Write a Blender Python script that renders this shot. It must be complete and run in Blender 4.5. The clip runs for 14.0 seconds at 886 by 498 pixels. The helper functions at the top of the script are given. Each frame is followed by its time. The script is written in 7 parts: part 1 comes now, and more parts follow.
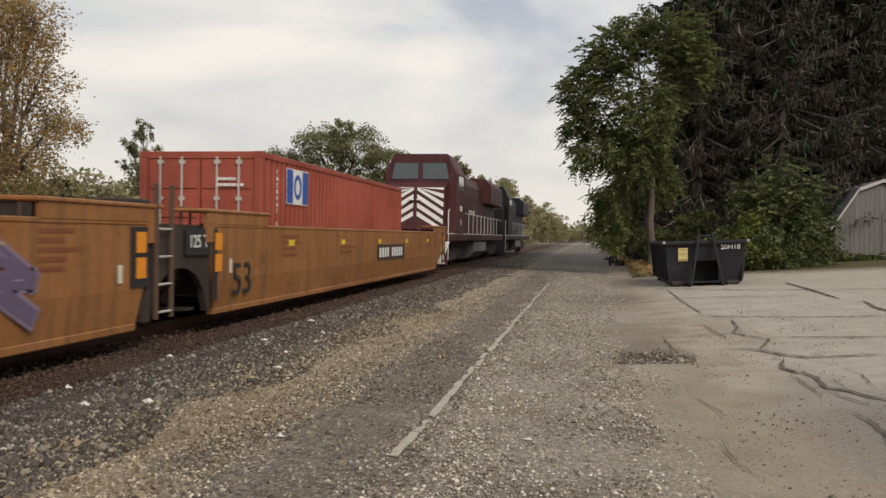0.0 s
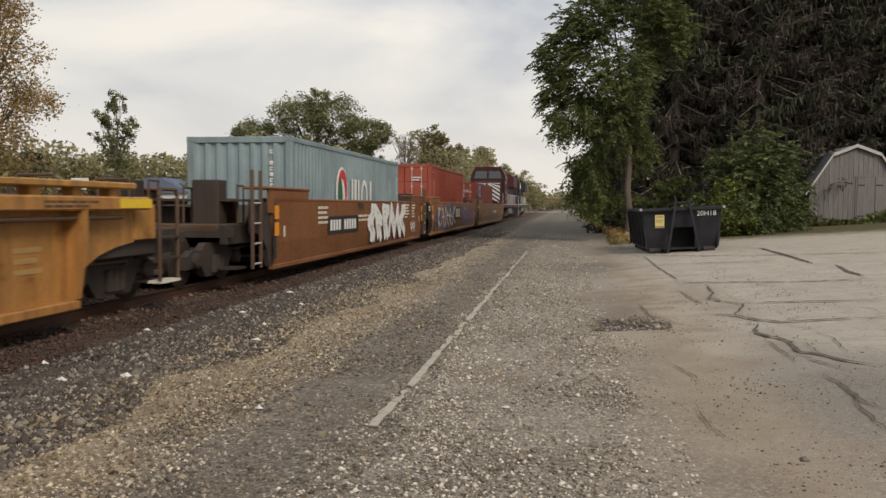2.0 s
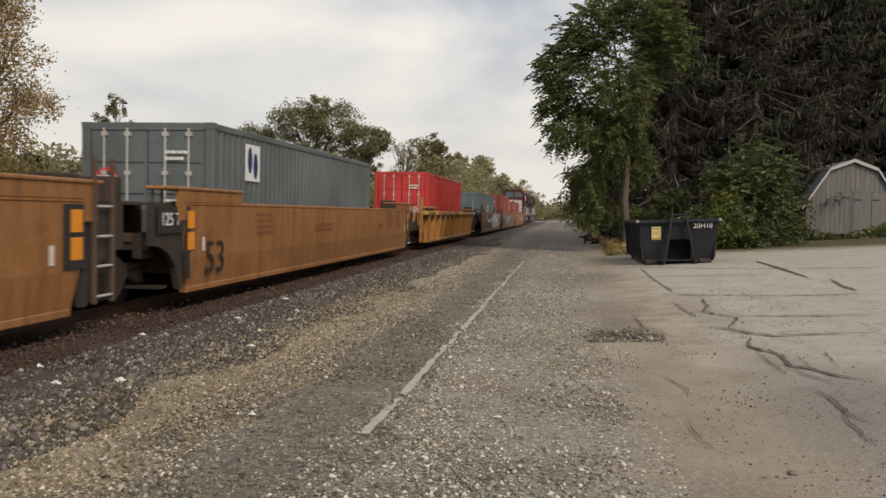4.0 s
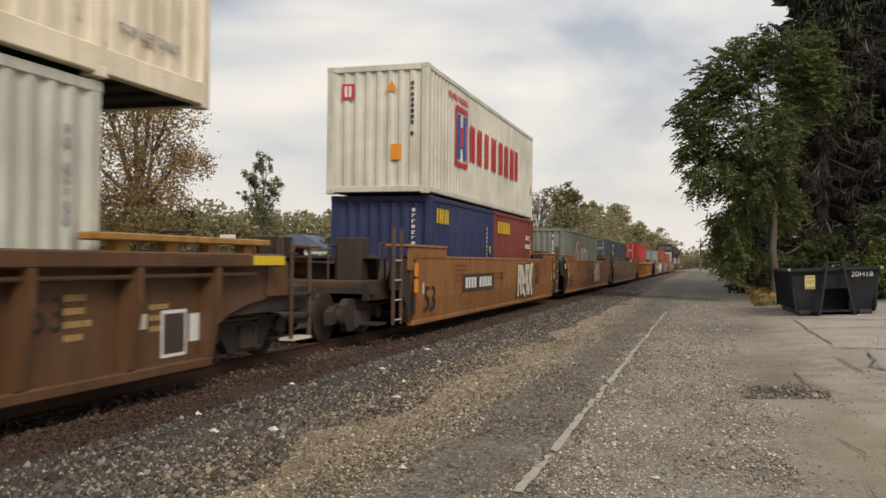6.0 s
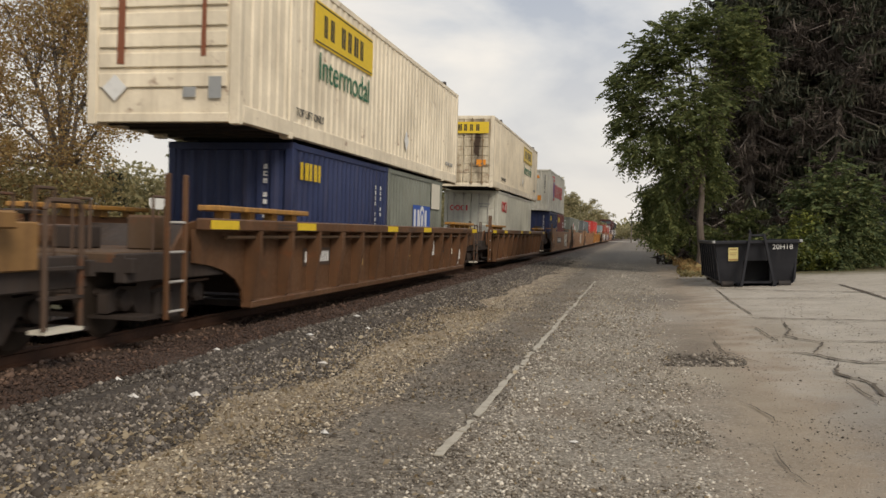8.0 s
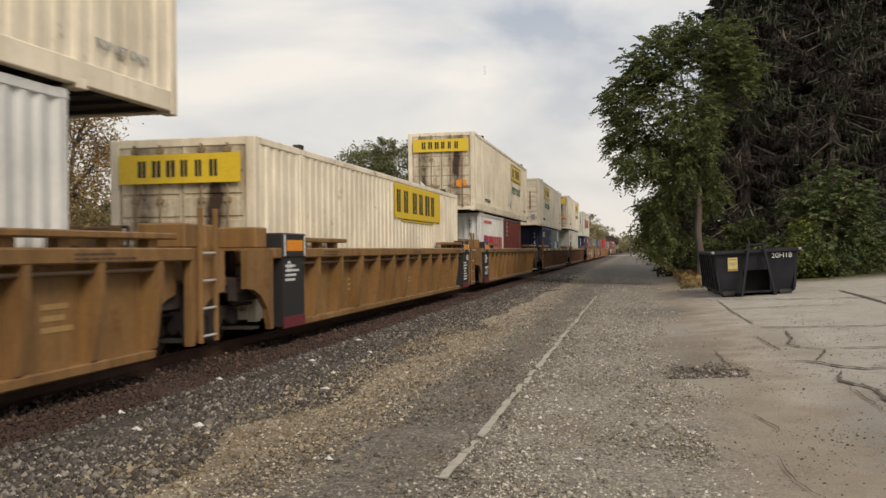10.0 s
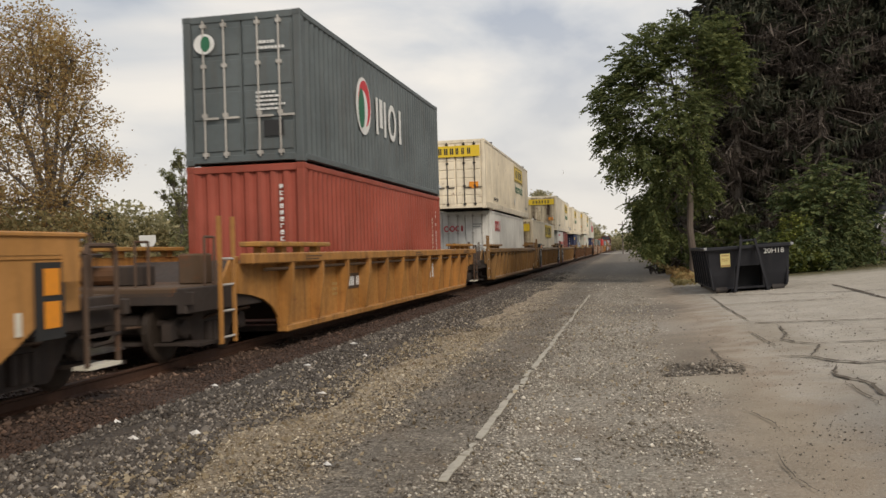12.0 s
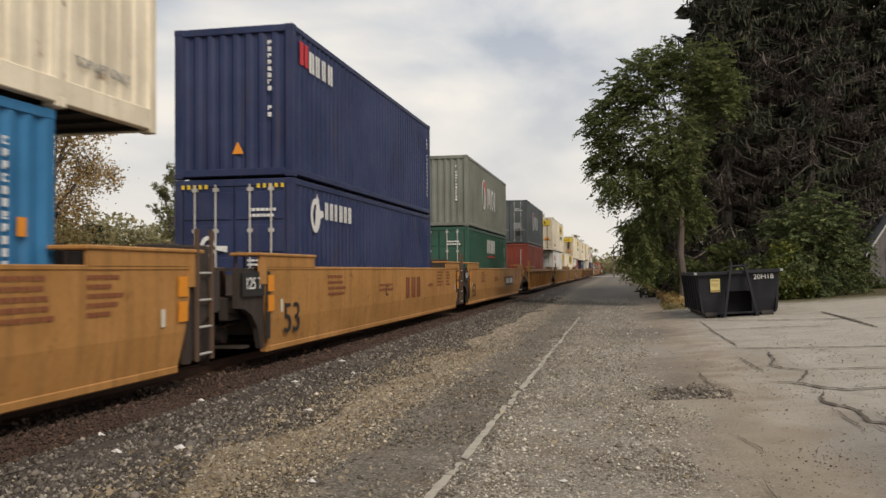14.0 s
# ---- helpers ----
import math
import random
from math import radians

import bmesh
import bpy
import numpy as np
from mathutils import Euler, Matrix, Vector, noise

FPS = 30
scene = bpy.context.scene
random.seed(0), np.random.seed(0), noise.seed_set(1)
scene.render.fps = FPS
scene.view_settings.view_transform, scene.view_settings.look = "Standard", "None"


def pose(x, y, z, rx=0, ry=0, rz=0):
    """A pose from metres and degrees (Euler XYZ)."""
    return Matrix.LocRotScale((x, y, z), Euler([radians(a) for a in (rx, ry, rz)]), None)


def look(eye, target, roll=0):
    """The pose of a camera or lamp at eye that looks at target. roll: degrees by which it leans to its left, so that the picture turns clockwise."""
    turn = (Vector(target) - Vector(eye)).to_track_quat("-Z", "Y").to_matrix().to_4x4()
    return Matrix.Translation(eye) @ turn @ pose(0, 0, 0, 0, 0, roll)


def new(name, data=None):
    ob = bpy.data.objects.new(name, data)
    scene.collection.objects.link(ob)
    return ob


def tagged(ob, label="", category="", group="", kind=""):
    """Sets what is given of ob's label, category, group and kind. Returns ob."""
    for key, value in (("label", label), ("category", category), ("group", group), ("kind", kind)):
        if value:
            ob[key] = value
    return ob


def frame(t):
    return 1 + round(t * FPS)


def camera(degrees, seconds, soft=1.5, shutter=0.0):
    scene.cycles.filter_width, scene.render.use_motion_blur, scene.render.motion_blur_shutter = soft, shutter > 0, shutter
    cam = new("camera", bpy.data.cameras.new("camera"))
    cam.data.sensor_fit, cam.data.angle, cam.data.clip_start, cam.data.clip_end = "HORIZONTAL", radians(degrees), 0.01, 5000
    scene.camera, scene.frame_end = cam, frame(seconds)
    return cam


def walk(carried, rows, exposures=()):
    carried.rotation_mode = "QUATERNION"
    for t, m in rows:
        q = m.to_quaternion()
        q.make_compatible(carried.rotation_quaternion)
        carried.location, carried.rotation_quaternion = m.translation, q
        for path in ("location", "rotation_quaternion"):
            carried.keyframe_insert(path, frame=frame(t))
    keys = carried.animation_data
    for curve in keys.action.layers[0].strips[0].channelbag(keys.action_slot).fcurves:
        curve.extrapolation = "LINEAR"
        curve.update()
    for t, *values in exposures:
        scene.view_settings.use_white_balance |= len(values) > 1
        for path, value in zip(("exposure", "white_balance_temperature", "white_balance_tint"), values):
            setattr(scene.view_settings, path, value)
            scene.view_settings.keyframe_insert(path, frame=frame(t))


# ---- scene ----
# ---- camera ----
cam = camera(53.73, 14.0, soft=1.5, shutter=0.12)
PATH = [
    (0.0, pose(0.019, -0.024, 1.502, 89.11, -0.86, 9.51)),
    (0.5, pose(0.021, -0.015, 1.500, 88.72, -0.60, 9.13)),
    (1.0, pose(0.033, -0.018, 1.486, 88.02, -0.40, 8.43)),
    (1.5, pose(0.021, -0.022, 1.505, 87.28, -0.61, 7.92)),
    (2.0, pose(0.036, -0.024, 1.512, 87.11, -0.21, 8.10)),
    (4.5, pose(0.067, -0.073, 1.538, 88.17, -1.48, 8.26)),
    (5.0, pose(0.033, -0.032, 1.547, 89.94, -0.26, 12.31)),
    (5.5, pose(-0.034, -0.017, 1.529, 90.92, -0.19, 15.82)),
    (6.0, pose(-0.075, -0.001, 1.536, 90.77, -0.62, 16.70)),
    (6.5, pose(-0.081, 0.012, 1.522, 90.15, 0.16, 17.74)),
    (7.0, pose(-0.074, 0.016, 1.520, 89.79, 0.52, 18.64)),
    (7.5, pose(-0.046, 0.003, 1.520, 89.03, -0.35, 16.76)),
    (8.0, pose(-0.004, 0.031, 1.523, 88.76, -1.49, 12.48)),
    (8.5, pose(0.002, 0.027, 1.526, 89.38, -0.79, 12.22)),
    (9.0, pose(0.013, 0.009, 1.536, 89.73, -0.20, 12.72)),
    (11.5, pose(0.023, 0.021, 1.527, 90.34, 1.53, 11.84)),
    (12.0, pose(0.000, 0.021, 1.547, 90.14, 1.66, 11.96)),
    (12.5, pose(0.013, 0.024, 1.548, 90.82, 1.31, 11.20)),
    (13.0, pose(0.014, 0.027, 1.538, 91.71, 0.64, 11.03)),
    (13.5, pose(0.008, 0.019, 1.538, 91.52, 0.36, 11.57)),
    (14.0, pose(0.013, 0.017, 1.534, 91.43, 0.48, 11.39)),
]
walk(cam, PATH, exposures=[(0.0, 0.50, 7100, 11), (14.0, 0.50, 7100, 11)])

# ---- world, sun, exposure ----
world = bpy.data.worlds.new("overcast_sky")
scene.world = world
world.use_nodes = True
wn, wl = world.node_tree.nodes, world.node_tree.links
wn.clear()
w_out = wn.new("ShaderNodeOutputWorld")
w_bg = wn.new("ShaderNodeBackground")
w_sky = wn.new("ShaderNodeTexSky")
w_sky.sky_type, w_sky.sun_disc = "NISHITA", False
w_sky.sun_elevation, w_sky.sun_rotation = radians(32), radians(20)
w_co = wn.new("ShaderNodeTexCoord")
w_map = wn.new("ShaderNodeMapping")
w_map.inputs["Scale"].default_value = (1.0, 1.0, 2.6)
w_map.inputs["Location"].default_value = (0.35, 0.1, 0.2)
w_n1 = wn.new("ShaderNodeTexNoise")
w_n1.inputs["Scale"].default_value, w_n1.inputs["Detail"].default_value = 2.4, 7
w_n1.inputs["Roughness"].default_value, w_n1.inputs["Distortion"].default_value = 0.5, 0.35
w_r1 = wn.new("ShaderNodeValToRGB")
e = w_r1.color_ramp.elements
e[0].position, e[0].color = 0.41, (0.34, 0.41, 0.53, 1)
e[1].position, e[1].color = 0.64, (0.88, 0.865, 0.84, 1)
m_ = w_r1.color_ramp.elements.new(0.50)
m_.color = (0.56, 0.61, 0.68, 1)
w_cl = wn.new("ShaderNodeMix")
w_cl.data_type, w_cl.blend_type = "RGBA", "MIX"
w_scale = wn.new("ShaderNodeMix")
w_scale.data_type, w_scale.blend_type = "RGBA", "MULTIPLY"
w_scale.inputs[0].default_value = 1.0
w_scale.inputs[7].default_value = (0.10, 0.10, 0.10, 1)
wl.new(w_co.outputs["Generated"], w_map.inputs[0])
wl.new(w_map.outputs[0], w_n1.inputs["Vector"])
wl.new(w_n1.outputs["Fac"], w_r1.inputs[0])
wl.new(w_sky.outputs[0], w_scale.inputs[6])
w_cl.inputs[0].default_value = 0.88
wl.new(w_scale.outputs[2], w_cl.inputs[6])
wl.new(w_r1.outputs[0], w_cl.inputs[7])
# the cloud thins to pale cream towards the horizon
w_sep = wn.new("ShaderNodeSeparateXYZ")
wl.new(w_co.outputs["Generated"], w_sep.inputs[0])
w_lo = wn.new("ShaderNodeMapRange")
w_lo.inputs[1].default_value, w_lo.inputs[2].default_value = 0.02, 0.30
w_lo.inputs[3].default_value, w_lo.inputs[4].default_value = 0.75, 0.0
wl.new(w_sep.outputs["Z"], w_lo.inputs[0])
w_hz = wn.new("ShaderNodeMix")
w_hz.data_type = "RGBA"
w_hz.inputs[7].default_value = (0.80, 0.79, 0.77, 1)
wl.new(w_lo.outputs[0], w_hz.inputs[0])
wl.new(w_cl.outputs[2], w_hz.inputs[6])
wl.new(w_hz.outputs[2], w_bg.inputs[0])
w_bg.inputs[1].default_value = 0.75
wl.new(w_bg.outputs[0], w_out.inputs[0])

sun_data = bpy.data.lights.new("sun", "SUN")
sun_data.energy, sun_data.angle, sun_data.color = 1.6, radians(25), (1.0, 0.93, 0.84)
sun = new("sun", sun_data)
sun.matrix_world = look((30, -20, 40), (0, 20, 0))


# ---- materials ----
def shader(name, rough=0.6, metal=0.0):
    m = bpy.data.materials.new(name)
    m.use_nodes = True
    n, l = m.node_tree.nodes, m.node_tree.links
    b = n["Principled BSDF"]
    b.inputs["Roughness"].default_value, b.inputs["Metallic"].default_value = rough, metal
    return m, n, l, b


def noise_fac(n, l, scale, detail=4, lo=0.4, hi=0.6, stretch=(1, 1, 1), coord="Object", rough=0.6):
    c = n.new("ShaderNodeTexCoord")
    mp = n.new("ShaderNodeMapping")
    mp.inputs["Scale"].default_value = stretch
    t = n.new("ShaderNodeTexNoise")
    t.inputs["Scale"].default_value, t.inputs["Detail"].default_value, t.inputs["Roughness"].default_value = scale, detail, rough
    r = n.new("ShaderNodeMapRange")
    r.inputs[1].default_value, r.inputs[2].default_value = lo, hi
    l.new(c.outputs[coord], mp.inputs[0])
    l.new(mp.outputs[0], t.inputs["Vector"])
    l.new(t.outputs["Fac"], r.inputs[0])
    return r.outputs[0], t.outputs["Fac"]


def mixed(n, l, fac, a, b, mode="MIX"):
    m = n.new("ShaderNodeMix")
    m.data_type, m.blend_type = "RGBA", mode
    for sock, v in ((0, fac), (6, a), (7, b)):
        if isinstance(v, (int, float)):
            m.inputs[sock].default_value = v
        elif isinstance(v, tuple):
            m.inputs[sock].default_value = (*v[:3], 1)
        else:
            l.new(v, m.inputs[sock])
    return m.outputs[2]


def value(n, l, op, a, b=0.0, clamp=False):
    m = n.new("ShaderNodeMath")
    m.operation, m.use_clamp = op, clamp
    for i, v in enumerate((a, b)):
        if isinstance(v, (int, float)):
            m.inputs[i].default_value = v
        else:
            l.new(v, m.inputs[i])
    return m.outputs[0]


def bumped(n, l, b, h, dist, strength=0.5):
    k = n.new("ShaderNodeBump")
    k.inputs["Strength"].default_value, k.inputs["Distance"].default_value = strength, dist
    l.new(h, k.inputs["Height"])
    l.new(k.outputs[0], b.inputs["Normal"])


def paint(name, col, dirt=(0.10, 0.07, 0.05), amount=0.5, rough=0.5, streak=True, metal=0.0, rust=0.0):
    """Weathered paint: fade, vertical grime streaks, fine grain and, where asked, rust patches."""
    m, n, l, b = shader(name, rough, metal)
    f1, _ = noise_fac(n, l, 0.7, 5, 0.35, 0.7)
    f2, h2 = noise_fac(n, l, 14, 6, 0.35, 0.75)
    faded = tuple(min(1, c * 1.12 + 0.015) for c in col)
    dark = tuple(c * 0.8 for c in col)
    c = mixed(n, l, f1, faded, dark)
    c = mixed(n, l, value(n, l, "MULTIPLY", f2, 0.22 * amount), c, dirt)
    if streak:
        s, _ = noise_fac(n, l, 2.2, 5, 0.55 - 0.11 * amount, 0.78, (2.5, 2.5, 0.22))
        c = mixed(n, l, value(n, l, "MULTIPLY", s, 0.75 * amount), c, dirt)
    if rust:
        r, _ = noise_fac(n, l, 1.7, 9, 0.62 - 0.12 * rust, 0.74, (1, 1, 1.4), rough=0.7)
        c = mixed(n, l, r, c, (0.16, 0.055, 0.02))
    l.new(c, b.inputs["Base Color"])
    b.inputs["Specular IOR Level"].default_value = 0.28
    bumped(n, l, b, h2, 0.004, 0.35)
    l.new(value(n, l, "ADD", value(n, l, "MULTIPLY", f2, 0.25), rough - 0.1), b.inputs["Roughness"])
    return m


def flat_mark(name, col, rough=0.55, wear=0.35):
    m, n, l, b = shader(name, rough)
    f, _ = noise_fac(n, l, 9, 6, 0.5, 0.85)
    c = mixed(n, l, value(n, l, "MULTIPLY", f, wear), col, tuple(x * 0.35 + 0.03 for x in col))
    l.new(c, b.inputs["Base Color"])
    return m


PAINTS = {}


def P(name, *a, **k):
    if name not in PAINTS:
        PAINTS[name] = paint(name, *a, **k)
    return PAINTS[name]


MARKS = {}


def K(name):
    cols = dict(white=(0.72, 0.72, 0.70), black=(0.02, 0.02, 0.02), yellow=(0.75, 0.46, 0.03), red=(0.55, 0.03, 0.04),
                blue=(0.03, 0.09, 0.36), navy=(0.02, 0.03, 0.12), green=(0.02, 0.14, 0.07), orange=(0.75, 0.27, 0.02),
                cream=(0.66, 0.62, 0.52), purple=(0.125, 0.09, 0.155), lilac=(0.24, 0.19, 0.28), grey=(0.30, 0.31, 0.31),
                brown=(0.06, 0.04, 0.03), rust=(0.22, 0.07, 0.03), maroon=(0.14, 0.02, 0.03), tan=(0.40, 0.26, 0.10), jbyellow=(0.72, 0.50, 0.03))
    if name not in MARKS:
        MARKS[name] = flat_mark("mark_" + name, cols[name])
    return MARKS[name]


ORANGE = P("well_orange", (0.315, 0.135, 0.042), dirt=(0.09, 0.05, 0.03), amount=0.9, rust=0.35)
YELLOW = P("well_yellow", (0.44, 0.21, 0.06), dirt=(0.12, 0.065, 0.03), amount=0.7, rust=0.1)
OCHRE = P("well_ochre", (0.42, 0.195, 0.05), dirt=(0.09, 0.05, 0.028), amount=1.0, rust=0.45)
BROWN = P("well_brown", (0.125, 0.058, 0.025), dirt=(0.06, 0.036, 0.024), amount=1.0, rust=0.5)
TANCAR = P("well_tan", (0.255, 0.138, 0.047), dirt=(0.10, 0.055, 0.03), amount=1.0, rust=0.3)
GALV = P("grab_iron_steel", (0.17, 0.11, 0.07), amount=0.7, rough=0.6)
PALEROD = P("pale_door_rod", (0.45, 0.43, 0.40), amount=0.5, rough=0.5)
RUSTY = P("well_rust", (0.21, 0.075, 0.022), amount=0.8, rust=0.6)
STEEL = P("dark_running_gear", (0.034, 0.025, 0.021), dirt=(0.075, 0.05, 0.036), amount=0.8, rough=0.75)
BRAKE = P("soot_black_steel", (0.025, 0.022, 0.022), amount=0.6, rough=0.7)
WHEELSTEEL = P("wheel_steel", (0.04, 0.028, 0.02), dirt=(0.05, 0.034, 0.024), amount=0.7, rough=0.5, streak=False, metal=0.3)
GUIDE = P("worn_yellow_guide", (0.40, 0.20, 0.045), amount=0.9, rust=0.4)
RAILING = P("rusty_handrail", (0.085, 0.05, 0.032), amount=0.8, rust=0.4, rough=0.7)
DECK = P("grimy_deck", (0.08, 0.045, 0.022), amount=1.0, rust=0.5, rough=0.75)


# ---- mesh helpers ----
class Shape:
    """Collects faces for one mesh."""

    def __init__(self):
        self.v, self.f = [], []

    def add(self, v, f):
        k = len(self.v)
        self.v += [tuple(p) for p in v]
        self.f += [tuple(i + k for i in q) for q in f]
        return self

    def box(self, x0, x1, y0, y1, z0, z1, c=0.0):
        if c <= 0:
            v = [(x, y, z) for z in (z0, z1) for y in (y0, y1) for x in (x0, x1)]
            return self.add(v, [(0, 2, 3, 1), (4, 5, 7, 6), (0, 1, 5, 4), (2, 6, 7, 3), (0, 4, 6, 2), (1, 3, 7, 5)])
        bm = bmesh.new()
        bmesh.ops.create_cube(bm, size=1)
        for p in bm.verts:
            p.co = ((x0 + x1) / 2 + p.co.x * (x1 - x0), (y0 + y1) / 2 + p.co.y * (y1 - y0), (z0 + z1) / 2 + p.co.z * (z1 - z0))
        bmesh.ops.bevel(bm, geom=list(bm.edges), offset=c, segments=1, affect="EDGES")
        bm.verts.index_update()
        self.add([p.co for p in bm.verts], [[q.index for q in f.verts] for f in bm.faces])
        bm.free()
        return self

    def tube(self, a, b, r, n=8, r2=None):
        a, b = Vector(a), Vector(b)
        d = (b - a).normalized()
        s = d.orthogonal().normalized()
        t = d.cross(s)
        r2 = r if r2 is None else r2
        v = [c + (s * math.cos(2 * math.pi * i / n) + t * math.sin(2 * math.pi * i / n)) * q for c, q in ((a, r), (b, r2)) for i in range(n)]
        f = [(i, (i + 1) % n, n + (i + 1) % n, n + i) for i in range(n)] + [tuple(range(n - 1, -1, -1)), tuple(range(n, 2 * n))]
        return self.add(v, f)

    def pipe(self, pts, r, n=6):
        for a, b in zip(pts, pts[1:]):
            self.tube(a, b, r, n)
        return self

    def prism(self, outline, axis, a, b):
        """A flat outline (two coordinates a point) pushed out along an axis from a to b."""
        n = len(outline)
        put = {"x": lambda p, k: (k, p[0], p[1]), "y": lambda p, k: (p[0], k, p[1]), "z": lambda p, k: (p[0], p[1], k)}[axis]
        v = [put(p, k) for k in (a, b) for p in outline]
        f = [(i, (i + 1) % n, n + (i + 1) % n, n + i) for i in range(n)] + [tuple(range(n - 1, -1, -1)), tuple(range(n, 2 * n))]
        return self.add(v, f)

    def lathe(self, profile, n=20, axis="x", at=(0, 0, 0)):
        """A profile of (along, radius) turned round an axis through a point."""
        v = []
        for s, r in profile:
            for i in range(n):
                a = 2 * math.pi * i / n
                p = (s, r * math.cos(a), r * math.sin(a))
                p = p if axis == "x" else (p[1], p[2], p[0])
                v.append((p[0] + at[0], p[1] + at[1], p[2] + at[2]))
        f = []
        for j in range(len(profile) - 1):
            for i in range(n):
                k = (i + 1) % n
                f.append((j * n + i, j * n + k, (j + 1) * n + k, (j + 1) * n + i))
        f.append(tuple(range(n - 1, -1, -1)))
        f.append(tuple(range((len(profile) - 1) * n, len(profile) * n)))
        return self.add(v, f)

    def mesh(self, name):
        me = bpy.data.meshes.new(name)
        me.from_pydata(self.v, [], self.f)
        bm = bmesh.new()
        bm.from_mesh(me)
        bmesh.ops.recalc_face_normals(bm, faces=bm.faces)
        bm.to_mesh(me)
        bm.free()
        return me


SMALL = {"code_marks", "stencil_mark", "number_bar", "marking", "sticker_print", "graffiti_line"}


def part(name, shape, material, parent, label="", at=None):
    me = shape.mesh(name) if isinstance(shape, Shape) else shape
    if not me.materials:
        me.materials.append(material)
    ob = new(name, me)
    ob.parent = parent
    if at is not None:
        ob.matrix_basis = at if isinstance(at, Matrix) else Matrix.Translation(at)
    if label:
        ob["label"] = label
    if name in SMALL:
        ob["kind"] = "stuff"
    return ob


def thing(name, m, label, category, group="", kind=""):
    ob = new(name)
    ob.empty_display_size = 0.3
    ob.matrix_basis = m
    return tagged(ob, label, category, group, kind)


SIDE = Matrix(((0, 0, 1, 0), (1, 0, 0, 0), (0, 1, 0, 0), (0, 0, 0, 1)))
END = Matrix(((1, 0, 0, 0), (0, 0, -1, 0), (0, 1, 0, 0), (0, 0, 0, 1)))


def words(text, size, m, material, parent, name="lettering", wide=1.0):
    cu = bpy.data.curves.new(name, "FONT")
    cu.body, cu.size, cu.extrude, cu.align_x = text, size, 0.003, "CENTER"
    tmp = bpy.data.objects.new(name, cu)
    scene.collection.objects.link(tmp)
    me = bpy.data.meshes.new_from_object(tmp.evaluated_get(bpy.context.evaluated_depsgraph_get()))
    bpy.data.objects.remove(tmp)
    me.transform(Matrix.Diagonal((wide, 1, 1, 1)))
    return part(name, me, material, parent, "", m)


def side_m(x, y, z):
    return Matrix.Translation((x, y, z)) @ SIDE


def end_m(x, y, z):
    return Matrix.Translation((x, y, z)) @ END


def plate(m, rects, material, parent, name="marking", label="", t=0.004):
    """Thin flat bars or panels (x0, x1, y0, y1 in the plane of m)."""
    s = Shape()
    for x0, x1, y0, y1 in rects:
        s.box(x0, x1, y0, y1, 0, t)
    return part(name, s, material, parent, label, m)


def blob(m, outlines, material, parent, name="marking", label="", t=0.004):
    s = Shape()
    for o in outlines:
        s.prism(o, "z", 0, t)
    return part(name, s, material, parent, label, m)


def ring(cx, cy, rx, ry, w, n=18):
    """Quads of an upright oval ring."""
    out = []
    for i in range(n):
        a, b = 2 * math.pi * i / n, 2 * math.pi * (i + 1) / n
        out.append([(cx + rx * math.cos(a), cy + ry * math.sin(a)), (cx + rx * math.cos(b), cy + ry * math.sin(b)),
                    (cx + (rx - w) * math.cos(b), cy + (ry - w) * math.sin(b)), (cx + (rx - w) * math.cos(a), cy + (ry - w) * math.sin(a))])
    return out


def oval(cx, cy, rx, ry, n=18, rot=0.0):
    return [(cx + rx * math.cos(a) * math.cos(rot) - ry * math.sin(a) * math.sin(rot), cy + rx * math.cos(a) * math.sin(rot) + ry * math.sin(a) * math.cos(rot))
            for a in (2 * math.pi * i / n for i in range(n))]


def q(x0, x1, y0, y1, lean=0.0):
    return [(x0, y0), (x1, y0), (x1 + lean, y1), (x0 + lean, y1)]


def blocks(n, w, h, gap, seed, stroke=0.28):
    """A row of plain upright bars of uneven width that stands for a painted name of a firm."""
    rnd = random.Random(seed)
    out, x = [], -(n * w + (n - 1) * gap) / 2
    for i in range(n):
        k = w * rnd.uniform(0.62, 0.95)
        out.append(q(x, x + k * 0.44, 0, h))
        out.append(q(x + k * 0.60, x + k, 0, h))
        x += w + gap
    return out


def fine_print(w, h, lines, seed):
    rnd = random.Random(seed)
    out = []
    step = h / lines
    for i in range(lines):
        x, end = 0.0, w * rnd.uniform(0.6, 1)
        while x < end:
            k = rnd.uniform(0.05, 0.16) * max(w, 0.3)
            out.append((x, min(x + k, w), h - (i + 0.8) * step, h - (i + 0.3) * step))
            x += k + 0.03 * max(w, 0.3)
    return out


# ---- the train ----
TX = -7.2            # centre line of the track
RAIL = 0.12          # top of rail
SPEED = 21.42        # metres a second, away from the camera
HLEN, HIGH = {}, {}
MOVING = []          # (thing, place along the train)


def rolling(name, u, z, label, category, group):
    ob = thing(name, pose(TX, u, z), label, category, group)
    MOVING.append((ob, u, z))
    return ob


